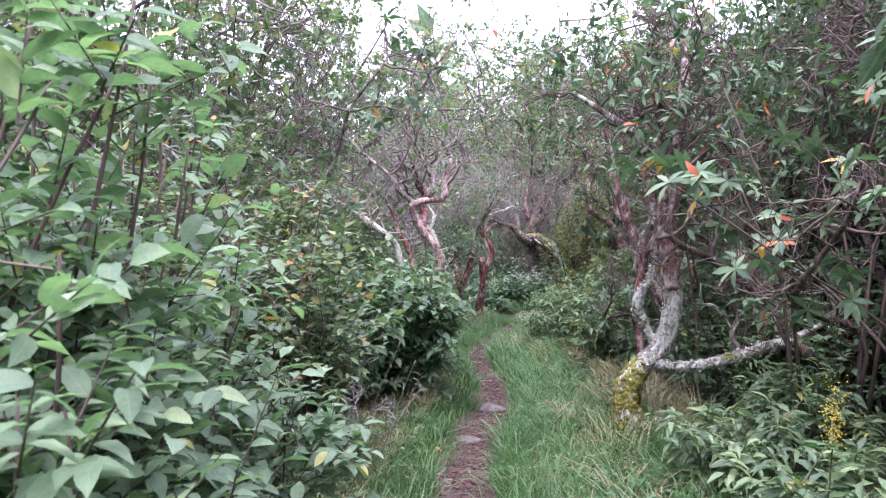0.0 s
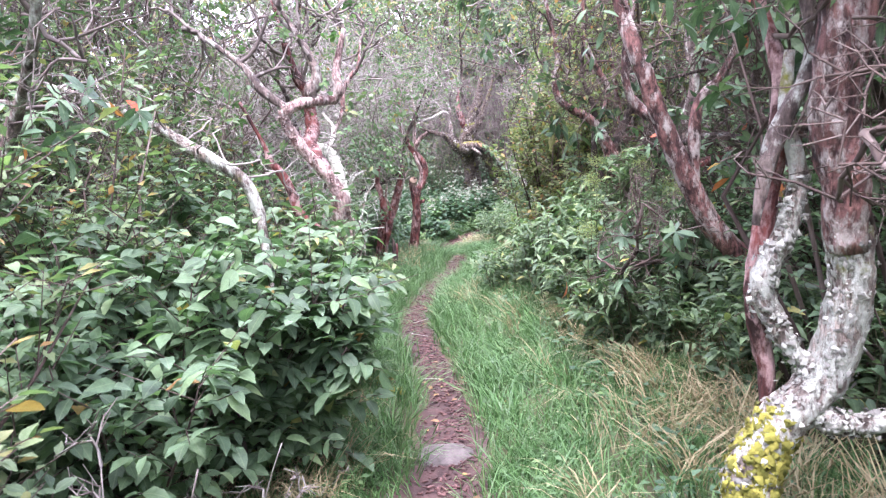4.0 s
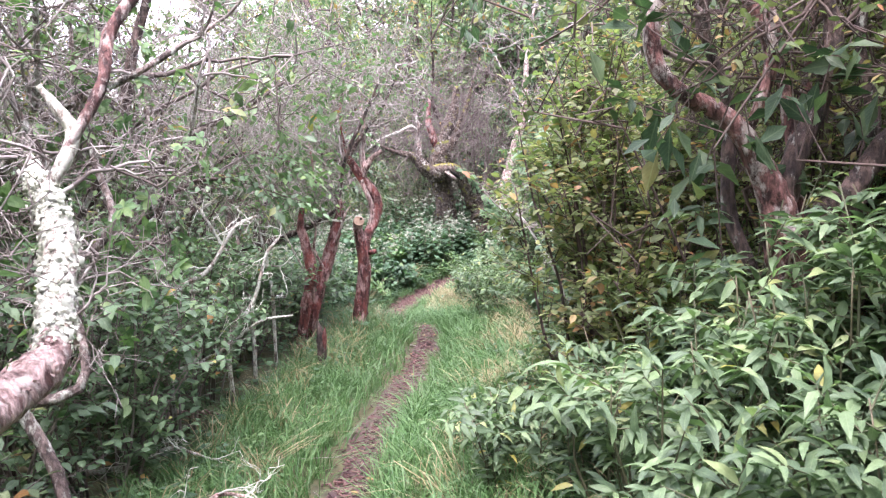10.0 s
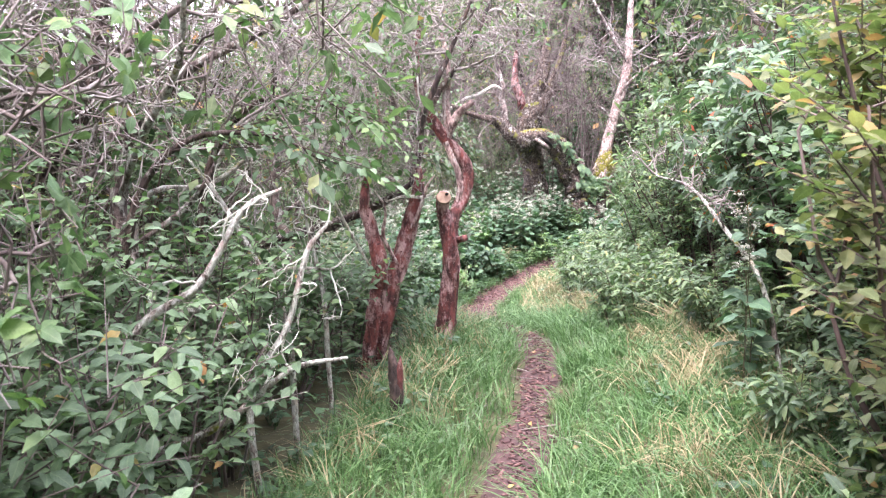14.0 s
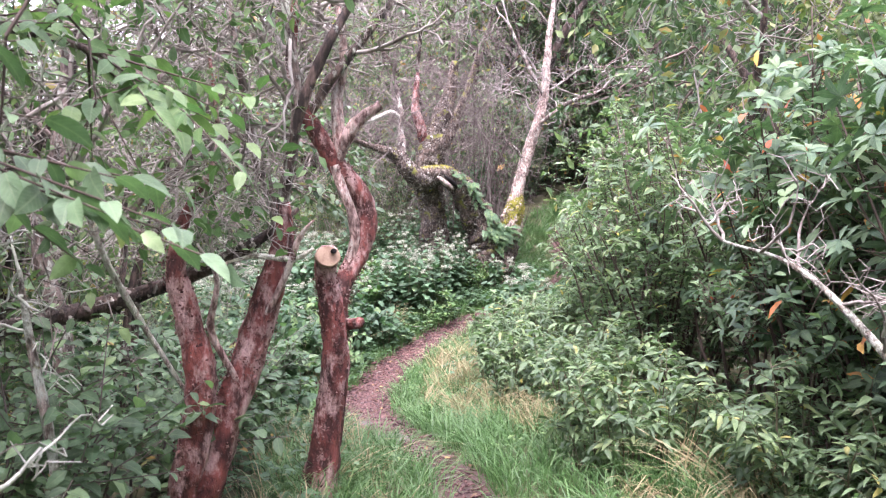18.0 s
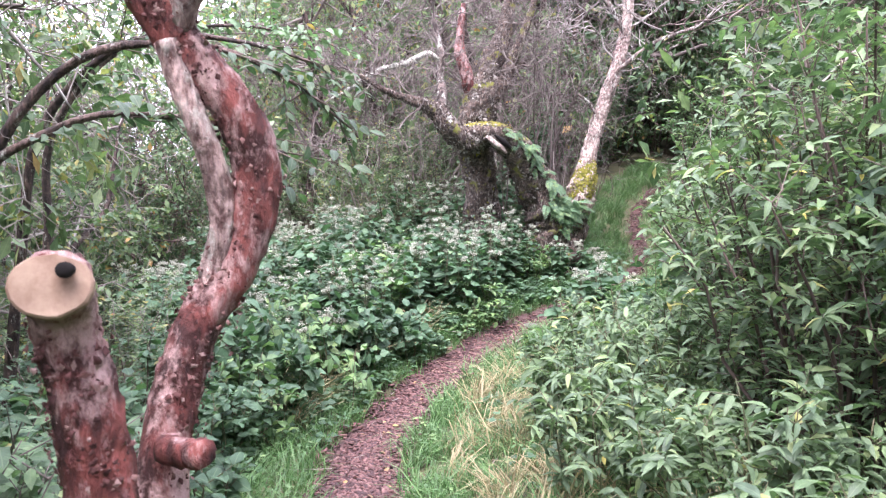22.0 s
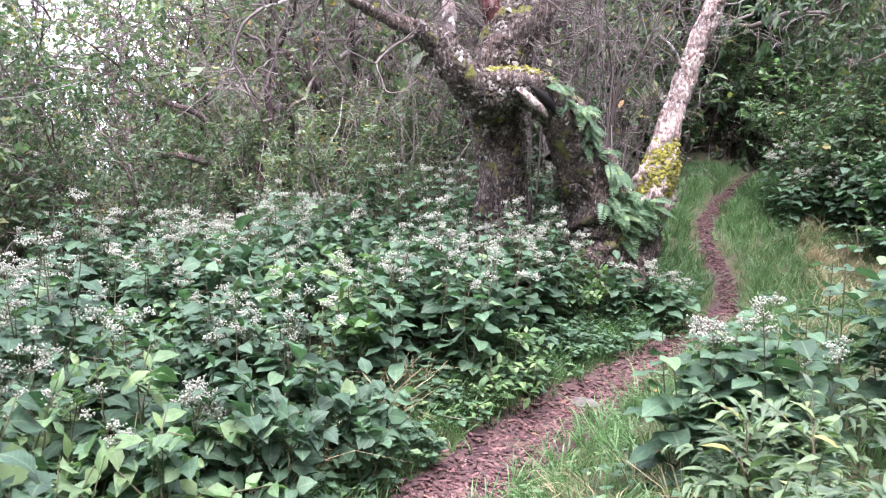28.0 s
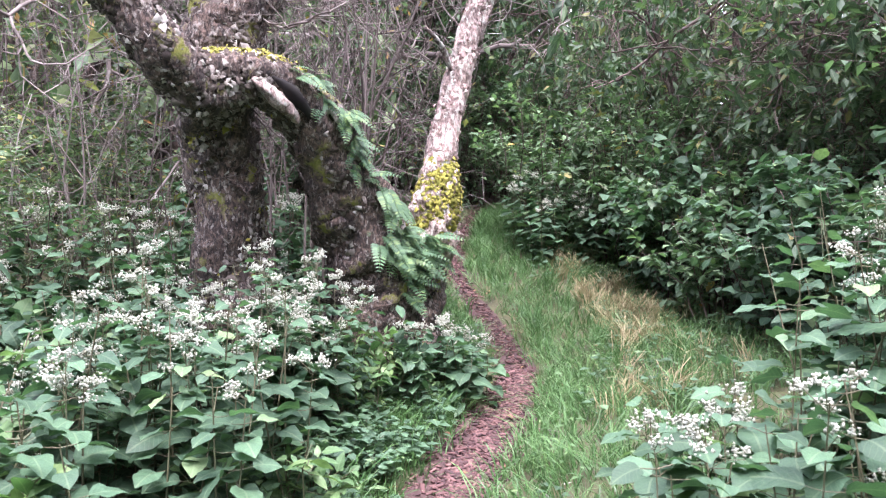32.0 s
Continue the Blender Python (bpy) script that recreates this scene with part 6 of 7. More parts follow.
# tall shrubs get the dark leaf: shade from above is put into its colour
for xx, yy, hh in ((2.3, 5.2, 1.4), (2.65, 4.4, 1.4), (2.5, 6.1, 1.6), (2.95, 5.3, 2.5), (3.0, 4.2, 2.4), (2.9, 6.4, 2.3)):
    shrub("understory_shrub", "green shrub under the rhododendrons, tall ones with shade in the leaf colour", "shrub", xx, yy, hh, 0.65, "dark" if hh > 2 else "oval", 0.08, 14, 15, 8 if hh < 2 else 4, 1, 0, group="understory shrubs", low=0.05)

# white-flowered herbs
def snakeroot(x, y, h, n=7, rad=0.25, near=0, kind="heart", big=1.0, bloom=0.5):
    rng = fresh_rng()
    gz = g(x, y)
    root = thing("white_snakeroot", x, y, gz, "tall herb with heart-shaped leaves and white flower heads", "herb", "white-flowered herbs")
    b = np.stack([x + rad * rng.uniform(-1, 1, n), y + rad * rng.uniform(-1, 1, n), np.zeros(n)], -1)
    b[:, 2] = ground(b[:, 0], b[:, 1]) - 0.02
    hh = h * rng.uniform(0.75, 1.05, n)
    d = unit(np.array([0, 0, 1.0]) + rng.normal(0, 0.13, (n, 3)))
    tip = b + d * hh[:, None]
    mid = (b + tip) / 2 + rng.normal(0, 0.02, (n, 3))
    lv = 8
    k = np.repeat(np.arange(n), lv)
    u = np.tile(np.linspace(0.2, 0.97, lv), n) + rng.normal(0, 0.02, n * lv)
    at = b[k] + (tip - b)[k] * u[:, None]
    ang = rng.uniform(0, 6, n)[k] + np.tile(np.arange(lv) * 1.57, n)
    pos, dirs, sz = [], [], []
    for s in (1, -1):
        o = np.stack([s * np.cos(ang), s * np.sin(ang), 0.15 + 0 * ang], -1)
        ln = 0.04 * np.ones(len(u))
        pos.append(at + o * ln[:, None])
        dirs.append(o - (0, 0, 0.18) + rng.normal(0, 0.15, o.shape))
        sz.append(big * (0.06 + 0.065 * np.sin(np.pi * np.clip(u, 0, 1))) * rng.uniform(0.8, 1.2, len(u)))
    stalk = sticks(np.concatenate([at, at]), np.concatenate(pos), 0.0018, 0.0013)
    pos, dirs, sz = np.concatenate(pos), np.concatenate(dirs), np.concatenate(sz)
    rot = frames_of(dirs, np.array([0, 0, 1.0]) + rng.normal(0, 0.25, pos.shape))
    pick = np.zeros(len(pos), bool)
    if near:
        pick[np.argsort(-pos[:, 2])[: near]] = True
        leaf_objects(kind, pos[pick], rot[pick], sz[pick], root, rng)
    fol = part("foliage", scatter(TEMPLATE[(kind, 5)], pos[~pick], rot[~pick], sz[~pick]), M[kind], root)
    fol["kind"] = "stuff"
    nb = 5
    kb = np.repeat(np.arange(n)[: max(2, int(n * bloom))], nb)
    fb = b[kb] + (tip - b)[kb] * rng.uniform(0.85, 1.0, len(kb))[:, None]
    fe = fb + unit(rng.normal(0, 1, (len(kb), 3)) * (1, 1, 0) + (0, 0, 1.1)) * rng.uniform(0.05, 0.12, len(kb))[:, None]
    part("stalkwork", join([sticks(b, mid, 0.004, 0.0035, 4), sticks(mid, tip, 0.0035, 0.002, 4), sticks(fb, fe, 0.0016, 0.0012), stalk]), M["stem"], root)["kind"] = "stuff"
    nf = 32
    kf = np.repeat(np.arange(len(kb)), nf)
    fl = fe[kf] + rng.normal(0, 0.0145, (len(kf), 3)) * (1, 1, 0.6)
    octa = (np.array([(1, 1, 1), (-1, -1, 1), (-1, 1, -1), (1, -1, -1)], float), [np.array([(0, 1, 3), (0, 2, 1), (0, 3, 2), (1, 2, 3)])], np.zeros((4, 2)))
    part("blossom", scatter(octa, fl, frames_of(rng.normal(0, 1, fl.shape), rng.normal(0, 1, fl.shape)), rng.uniform(0.0024, 0.0046, len(fl))), M["white"], root, "small white flower heads")["kind"] = "stuff"
    return root


srng = fresh_rng()
models = [snakeroot(1.9, 20.4, 0.85, 7, 0.25), snakeroot(1.2, 19.6, 0.8, 7, 0.25), snakeroot(0.4, 19.0, 0.75, 8, 0.28), snakeroot(2.2, 20.95, 0.95, 7, 0.22)]
low_herb = [shrub("herb_clump", "low broad-leaved herbs at the trail edge", "herb", 1.6, 19.4, 0.45, 0.3, "heart", 0.09, 9, 6, 5, 2, 0, wood="stem", group="broad-leaved herbs", tw=0.14, base_r=0.9), shrub("herb_clump", "low fresh green weeds at the trail edge", "herb", 2.4, 20.2, 0.4, 0.3, "fresh", 0.08, 9, 6, 5, 2, 0, wood="stem", group="broad-leaved herbs", tw=0.14, base_r=0.9)]
spots = []
for gx in np.arange(-2.2, 2.9, 0.38):
    for gy in np.arange(18.0, 23.0, 0.38):
        px, py = gx + srng.uniform(-0.18, 0.18), gy + srng.uniform(-0.18, 0.18)
        edge = float(trail_x(py)) - px
        if edge > 0.95 + 0.3 * sstep(19, 20.5, py) + 0.15 * srng.uniform() and py - 18.2 > -0.8 * (px - 0.9) and px > -0.9 and not (2.2 < px and py > 21.2):
            spots.append((px, py))
for px, py in spots:
    sc = srng.uniform(0.62, 1.15) * (0.6 + 0.4 * float(sstep(0.9, 2.2, trail_x(py) - px)))
    if srng.uniform() < 0.22:
        sc = srng.uniform(0.9, 1.5)
        copy_thing(low_herb[srng.integers(0, 2)], pose(px, py, g(px, py), 0, 0, srng.uniform(0, 360)) @ Matrix.Diagonal((sc, sc, sc * 1.2, 1)))
        continue
    copy_thing(models[srng.integers(0, 4)], pose(px, py, g(px, py), 0, 0, srng.uniform(0, 360)) @ Matrix.Diagonal((sc, sc, sc, 1)))
for px, py, hh in ((1.15, 18.75, 0.6), (1.5, 19.25, 0.7), (1.9, 19.85, 0.75), (2.3, 20.4, 0.8), (0.8, 18.5, 0.6)):
    snakeroot(px - 0.25, py + 0.15, hh, 6, 0.2, 40)
for gx in np.arange(0.3, 4.2, 0.3):
    for gy in np.arange(18.3, 22.0, 0.3):
        px, py = gx + srng.uniform(-0.12, 0.12), gy + srng.uniform(-0.12, 0.12)
        edge = float(trail_x(py)) - px
        if 0.42 < edge < 1.0:
            sc = srng.uniform(0.3, 0.5)
            copy_thing(low_herb[srng.integers(0, 2)], pose(px, py, g(px, py), 0, 0, srng.uniform(0, 360)) @ Matrix.Diagonal((sc * 1.3, sc * 1.3, sc, 1)))
for px, py, hh in ((3.72, 21.4, 0.5), (3.95, 21.62, 0.4), (2.35, 20.55, 0.75), (2.6, 20.75, 0.8), (2.75, 21.05, 0.7), (2.1, 20.2, 0.75)):
    snakeroot(px, py, hh, 6, 0.2, 40)
for px, py, hh in ((3.0, 18.88, 0.78), (3.25, 18.7, 0.85), (3.3, 19.1, 0.8)):
    snakeroot(px, py, hh, 7, 0.14, 50, "heart", 1.2, 0.3)
for px, py, sc in ((2.75, 22.6, 1.1), (3.1, 22.9, 1.2), (2.4, 22.9, 1.1), (3.4, 23.3, 1.1), (2.8, 23.4, 1.2), (3.7, 22.6, 0.9), (4.0, 22.9, 0.8), (3.3, 22.4, 0.9), (2.1, 22.5, 1.1)):
    copy_thing(models[int(10 * px) % 4], pose(px, py, g(px, py), 0, 0, 77 * px) @ Matrix.Diagonal((sc, sc, sc, 1)))
# shrubs on the far slope; the dark leaf kind carries deep shade in its colour
for xx, yy, hh, kd in ((6.95, 22.5, 1.5, "heart"), (6.6, 21.7, 1.3, "oval"), (6.5, 21.0, 1.5, "heart"), (6.35, 20.3, 1.6, "heart"), (7.2, 23.6, 1.6, "oval"), (5.9, 19.7, 1.5, "oval")):
    shrub("broadleaf_shrub", "green shrub with drooping broad leaves on the bank", "shrub", xx, yy, hh, 0.75, kd, 0.11, 15, 15, 8, 2, 0, group="broad-leaved shrubs", droop=0.3, low=0.05)
for xx, yy, hh in ((7.7, 22.9, 1.6), (7.4, 23.6, 1.9), (6.9, 24.4, 1.8), (7.9, 22.4, 2.3), (7.7, 25.3, 2.3), (8.8, 24.2, 3.0), (8.6, 26.4, 2.8), (9.8, 27.5, 3.0), (9.9, 25.5, 3.4), (7.2, 21.6, 1.3), (7.5, 21.0, 2.0), (8.4, 21.6, 2.6), (8.6, 28.6, 2.8), (5.9, 27.6, 2.4), (4.9, 28.6, 2.6), (10.2, 29.6, 3.2), (6.3, 29.8, 3.0),
                   (7.6, 30.6, 3.2), (11.5, 26.5, 3.4), (5.0, 26.2, 1.9), (5.9, 26.9, 2.3), (4.2, 25.4, 1.5), (7.3, 28.2, 2.9), (9.2, 28.4, 2.9), (8.2, 27.6, 2.2)):
    shrub("laurel_shrub", "green shrub on the bank above the trail, some with shade in the leaf colour", "shrub", xx, yy, hh, 0.95, ("dark", "oval", "heart")[int(10 * (xx + yy)) % 3], 0.115, 15, 17, 8, 1, 0, group="dark bank shrubs", low=0.05)
for px, py, hh in ((4.0, 19.05, 1.1), (4.3, 19.25, 1.2), (4.2, 18.8, 1.15), (4.65, 19.3, 1.35), (5.0, 19.6, 1.4), (4.75, 18.9, 1.3)):
    snakeroot(px, py, hh, 8, 0.25, 30, "heart", 1.1, 0.25)
for px, py, hh in ((6.2, 23.7, 0.8), (6.5, 24.1, 0.9), (6.75, 23.5, 0.9), (6.9, 22.7, 0.8), (6.8, 21.7, 0.7)):
    snakeroot(px, py, hh, 8, 0.25, 0)
snakeroot(2.15, 12.2, 1.0, 3, 0.1, 24, "heart", 0.9)
tree("dead_branch", "dead branch with white lichen tufts leaning in the shrub", (2.35, 12.1, g(2.35, 12.1)), [
    ("branch", "pale_bark", [(2.4, 12.15, 0.2, 0.014), (2.32, 12.25, 0.85, 0.013), (2.2, 12.45, 1.15, 0.012), (2.12, 12.7, 1.36, 0.009), (1.98, 12.9, 1.44, 0.004)], 8),
], {"above": 1.0, "levels": 4, "length": 0.18, "kids": 3, "r": 0.006, "mat": "twig"}, category="branch")

# goldenrod by the trail
def goldenrod(x, y, h):
    rng = fresh_rng()
    root = thing("goldenrod", x, y, g(x, y), "goldenrod stalk with yellow flower plume", "herb", "goldenrods")
    b = np.array([[x, y, g(x, y)]])
    t = b + (rng.uniform(-0.06, 0.06), rng.uniform(-0.06, 0.06), h)
    part("stem", sticks(b, t, 0.004, 0.002, 5), M["stem"], root)
    n = 26
    u = rng.uniform(0.2, 0.9, n)
    a = rng.uniform(0, 6.28, n)
    d = np.stack([np.cos(a), np.sin(a), 0.35 + 0 * a], -1)
    leaf_objects("fresh", b + (t - b) * u[:, None], frames_of(d, np.array([0, 0, 1.0]) + 0 * d), 0.1 * rng.uniform(0.6, 1.1, n), root, rng)
    m = 300 if h < 0.82 else 420
    pos = t + rng.normal(0, 1, (m, 3)) * ((0.016, 0.016, 0.06) if h < 0.82 else (0.032, 0.032, 0.026))
    octa = (np.array([(1, 0, 0), (-1, 0, 0), (0, 1, 0), (0, -1, 0), (0, 0, 1), (0, 0, -1)], float), [np.array([(0, 2, 4), (2, 1, 4), (1, 3, 4), (3, 0, 4), (2, 0, 5), (1, 2, 5), (3, 1, 5), (0, 3, 5)])], np.zeros((6, 2)))
    part("flower_plume", scatter(octa, pos, frames_of(rng.normal(0, 1, pos.shape), rng.normal(0, 1, pos.shape)), rng.uniform(0.0016, 0.0036, m)), M["yellow" if y < 5 else "bud"], root, "yellow flower plume" if y < 5 else "greenish-yellow budding plume")["kind"] = "stuff"


for gx, gy, gh in ((1.2, 2.3, 0.72), (1.05, 2.15, 0.4), (1.5, 7.3, 1.1), (1.6, 7.6, 1.2), (1.75, 7.1, 1.15), (1.35, 6.9, 0.85), (1.8, 6.6, 1.0), (1.5, 9.3, 0.62)):
    goldenrod(gx, gy, gh)

# ---- woods behind ----
far_models = [
    shrub("background_shrub", "tall grey-green shrub behind the verge", "shrub", -3.0, 4.0, 3.0, 1.2, "small", 0.1, 12, 18, 7, 0, 0, wood="twig", group="background shrubs"),
    shrub("background_shrub", "tall green shrub behind the verge", "shrub", -3.2, 7.0, 3.2, 1.2, "dark", 0.12, 12, 16, 7, 0, 0, group="background shrubs"),
    shrub("background_shrub", "tall yellowing shrub behind the verge", "shrub", 4.2, 8.0, 3.2, 1.2, "olive", 0.1, 12, 18, 7, 0, 0, group="background shrubs"),
    shrub("background_shrub", "tall green shrub behind the verge", "shrub", 4.2, 5.0, 3.2, 1.2, "oval", 0.11, 12, 16, 7, 0, 0, group="background shrubs")]
brng = fresh_rng()
for y0 in np.arange(-3, 33, 1.6):
    for side in (-1, 1):
        px = float(trail_x(y0)) + side * (3.1 + brng.uniform(-0.4, 0.4)) + (1.0 if side > 0 and y0 > 12 else 0)
        py = y0 + brng.uniform(-0.5, 0.5)
        if side < 0 and (14 < y0 < 30 or y0 < 3):
            continue
        k = (0, 1, 0, 1)[brng.integers(0, 4)] if side < 0 else (1, 2, 3, 3)[brng.integers(0, 4)]
        sc = brng.uniform(0.8, 1.15)
        copy_thing(far_models[k], pose(px, py, g(px, py), 0, 0, brng.uniform(0, 360)) @ Matrix.Diagonal((sc, sc, sc, 1)))
for px, py, k, sc in ((1.6, 23.0, 1, 0.5), (0.8, 23.2, 0, 0.5), (0.0, 22.9, 1, 0.48), (-0.9, 22.6, 0, 0.5), (2.2, 23.8, 1, 0.55), (-1.7, 22.9, 1, 0.5), (0.4, 23.9, 1, 0.55), (-2.6, 14.6, 0, 0.9), (-2.4, 16.2, 1, 0.7), (-3.3, 18.2, 0, 0.7), (1.4, 24.6, 0, 0.55), (2.5, 25.0, 0, 0.7), (0.4, 24.6, 0, 0.55), (3.5, 24.8, 1, 0.7), (-0.7, 24.0, 0, 0.5), (-1.8, 23.8, 0, 0.7), (-2.8, 23.6, 1, 0.75), (1.0, 23.7, 0, 0.42), (2.0, 23.6, 0, 0.42)):
    copy_thing(far_models[k], pose(px, py, g(px, py), 0, 0, 50 * px) @ Matrix.Diagonal((sc, sc, sc, 1)))
# low brown-green shrubs on the falling slope
for y0 in np.arange(17.2, 22.6, 0.75):
    for x0 in np.arange(-4.6, 0.2, 0.75):
        px, py = x0 + brng.uniform(-0.3, 0.3), y0 + brng.uniform(-0.3, 0.3)
        if py - 18.2 > -0.8 * (px - 0.9) and px > -0.9:
            continue
        sc = brng.uniform(0.24, 0.36)
        copy_thing(far_models[(0, 1, 0, 1)[brng.integers(0, 4)]], pose(px, py, g(px, py), 0, 0, brng.uniform(0, 360)) @ Matrix.Diagonal((sc * 1.25, sc * 1.25, sc, 1)))
for y0 in np.arange(22.8, 29, 1.4):
    for x0 in np.arange(-7.5, 2.0, 1.5):
        px, py = x0 + brng.uniform(-0.5, 0.5), y0 + 0.15 * (x0 + 3) + brng.uniform(-0.4, 0.4)
        sc = brng.uniform(0.5, 0.75)
        copy_thing(far_models[(0, 1, 0, 1)[brng.integers(0, 4)]], pose(px, py, g(px, py), 0, 0, brng.uniform(0, 360)) @ Matrix.Diagonal((sc, sc, sc, 1)))


def far_tree(label, x, y, h, wood, kind, size, keep, stems=4):
    """A wide shrubby tree: several leaning trunks that branch from low down."""
    rng = fresh_rng()
    gz = g(x, y)
    root = thing("background_tree", x, y, gz, label, "tree", "background trees")
    at, dirs = [], []
    for k in range(stems):
        a = 6.28 * k / stems + rng.uniform(-0.4, 0.4)
        p, d = np.array([x + 0.1 * math.cos(a), y + 0.1 * math.sin(a), gz - 0.1]), np.array([0.45 * math.cos(a), 0.45 * math.sin(a), 1.0])
        ctrl = [(*p, 0.06)]
        for u in (0.15, 0.3, 0.45, 0.6, 0.75, 0.9, 1.0):
            d = unit(d + rng.normal(0, 0.3, 3) + (0, 0, 0.15))
            p = p + d * h * 0.11
            ctrl.append((*p, 0.06 * (1.12 - u)))
        part("trunk", tube(ctrl, 7, 4, 0.1, COUNT[0] + k), M["dark_bark"], root)
        pts, _ = spline(ctrl, 4)
        for j in range(3, len(pts), 4):
            at.append(pts[j])
            aa = a + rng.normal(0, 1.1)
            dirs.append((math.cos(aa), math.sin(aa), rng.uniform(0.0, 0.7)))
    data, p, d = crown(at, dirs, h * 0.16, rng, 4, 3, 0.72, 0.65, 0.05, 0.018, 0.55, kinks=2)
    part("branchwork", data, M[wood], root)["kind"] = "stuff"
    part("foliage", crown_leaves(p, d, rng, kind, size, 5, 0, keep), M[kind], root)["kind"] = "stuff"
    return root


# the third model's dark leaves include deep shade in their colour
tree_models = [far_tree("bare grey-twigged tree behind the shrubs", -4.5, 9.0, 5.5, "midtwig", "small", 0.085, 0.6), far_tree("grey-green tree behind the shrubs", 6.0, 11.0, 5.5, "twig", "small", 0.11, 0.9), far_tree("dark green tree behind the shrubs, leaf colour deepened for shade", 6.5, 6.0, 5.5, "browntwig", "dark", 0.12, 0.9), far_tree("yellow-green tree behind the shrubs", -5.0, 5.0, 5.0, "twig", "olive", 0.1, 0.9)]
tree_spots = [(-4.3, 5.4, 1, 1.2), (-4.3, 10.6, 1, 1.3), (4.6, 5.4, 2, 1.2), (4.8, 10.4, 3, 1.2), (1.2, 27.4, 1, 0.55), (3.0, 5.9, 2, 1.0), (3.3, 4.3, 2, 1.0), (3.1, 10.4, 0, 1.25), (0.6, 26.6, 0, 0.75), (2.2, 28.2, 0, 1.75), (-4.6, 24.4, 1, 0.8), (-3.7, 27.0, 1, 1.0), (-1.9, 19.4, 1, 0.75), (-2.6, 20.8, 1, 0.9), (-3.6, 19.2, 1, 1.1), (-1.3, 17.5, 0, 1.15), (3.3, 5.0, 2, 0.9), (3.1, 7.4, 2, 0.9), (-3.0, 22.4, 1, 0.9), (-5.4, 25.2, 0, 0.85), (-2.4, 15.2, 1, 0.8), (-3.0, 17.4, 0, 0.9), (-4.4, 19.5, 0, 0.8), (-2.5, 24.8, 0, 0.6), (-4.0, 26.0, 0, 0.7), (-1.2, 25.6, 0, 0.6), (-1.9, 7.2, 0, 1.15), (-1.9, 9.6, 0, 1.15), (-1.5, 11.8, 0, 0.66), (-3.4, 9.5, 1, 1.0), (-3.3, 12.2, 1, 1.3), (-3.6, 6.8, 1, 1.0), (-1.0, 15.9, 0, 1.0), (-1.8, 15.6, 1, 1.2), (-2.6, 16.6, 1, 0.8), (7, 28.8, 2, 1.1), (9.4, 29.5, 2, 1.2), (5.6, 29.0, 2, 1.0), (-3.4, 4.2, 1, 0.8), (-2.6, 6.2, 0, 0.75), (-2.7, 8.6, 0, 0.75), (-2.6, 10.8, 0, 1.1), (-2.4, 13.0, 0, 1.2), (-4.0, 14.2, 1, 0.9), (4.3, 1.5, 2, 0.9), (3.6, 3.2, 2, 0.8), (3.5, 6.2, 2, 0.75), (3.7, 8.6, 3, 0.8), (3.7, 11, 3, 0.8), (4.4, 13.8, 1, 1.15), (5.3, 16.2, 1, 1.2), (6.6, 18.3, 2, 1.1), (5.4, 15.2, 3, 1.1), (7.5, 19.6, 2, 1.1), (9.0, 19.8, 2, 1.2), (8.0, 17.2, 2, 1.2), (8.0, 23.4, 2, 1.1), (9.2, 22.2, 2, 1.2), (3.4, 1.0, 2, 1.0),
              (8.6, 21.0, 2, 1), (9.8, 23.5, 2, 1), (10.8, 26, 2, 1.1), (11.5, 29, 2, 1.1), (0.2, 26.6, 0, 0.5), (1.8, 26.2, 0, 0.9), (3.4, 26.0, 0, 0.95), (-1.6, 28.0, 0, 0.95), (-3.5, 29.5, 0, 0.9), (-6.0, 28.5, 0, 0.72), (-9.0, 31.0, 0, 0.8), (4.6, 27.6, 1, 1), (2.8, 28.4, 1, 1.1), (0.8, 29.0, 1, 0.55), (-0.8, 30.0, 1, 0.8), (5.6, 31.5, 2, 1.2), (8.0, 33, 2, 1.2), (10.5, 32.5, 2, 1.2), (3.4, 32, 3, 1.2), (1.4, 32.5, 3, 1.0),
              (-2.6, 32, 0, 1.1), (-5.0, 31, 0, 0.95), (-7.5, 33, 0, 1.0), (-10, 30, 1, 0.5), (13, 27, 2, 1.3), (7, 37, 1, 1.4), (12, 37, 2, 1.4), (2, 38, 1, 1.4), (-2, 38, 1, 1.1), (5.2, 28.0, 2, 0.9), (8.9, 26.0, 2, 0.8), (7.6, 31.4, 2, 1.2), (6.6, 33.5, 2, 1.3)]
for px, py, k, sc in tree_spots:
    sc *= brng.uniform(0.92, 1.08) * (1.0 if py < 25.5 else 1.5 if px > -1 else 1.15)
    away = px - float(trail_x(py))
    if abs(away) < 3.3 and py < 25:
        px += math.copysign(3.3, away) - away
    slim = 0.65 if abs(away) < 3.3 else 1.0
    copy_thing(tree_models[k], pose(px, py, g(px, py), 0, 0, brng.uniform(0, 360)) @ Matrix.Diagonal((sc * slim, sc * slim, sc, 1)))


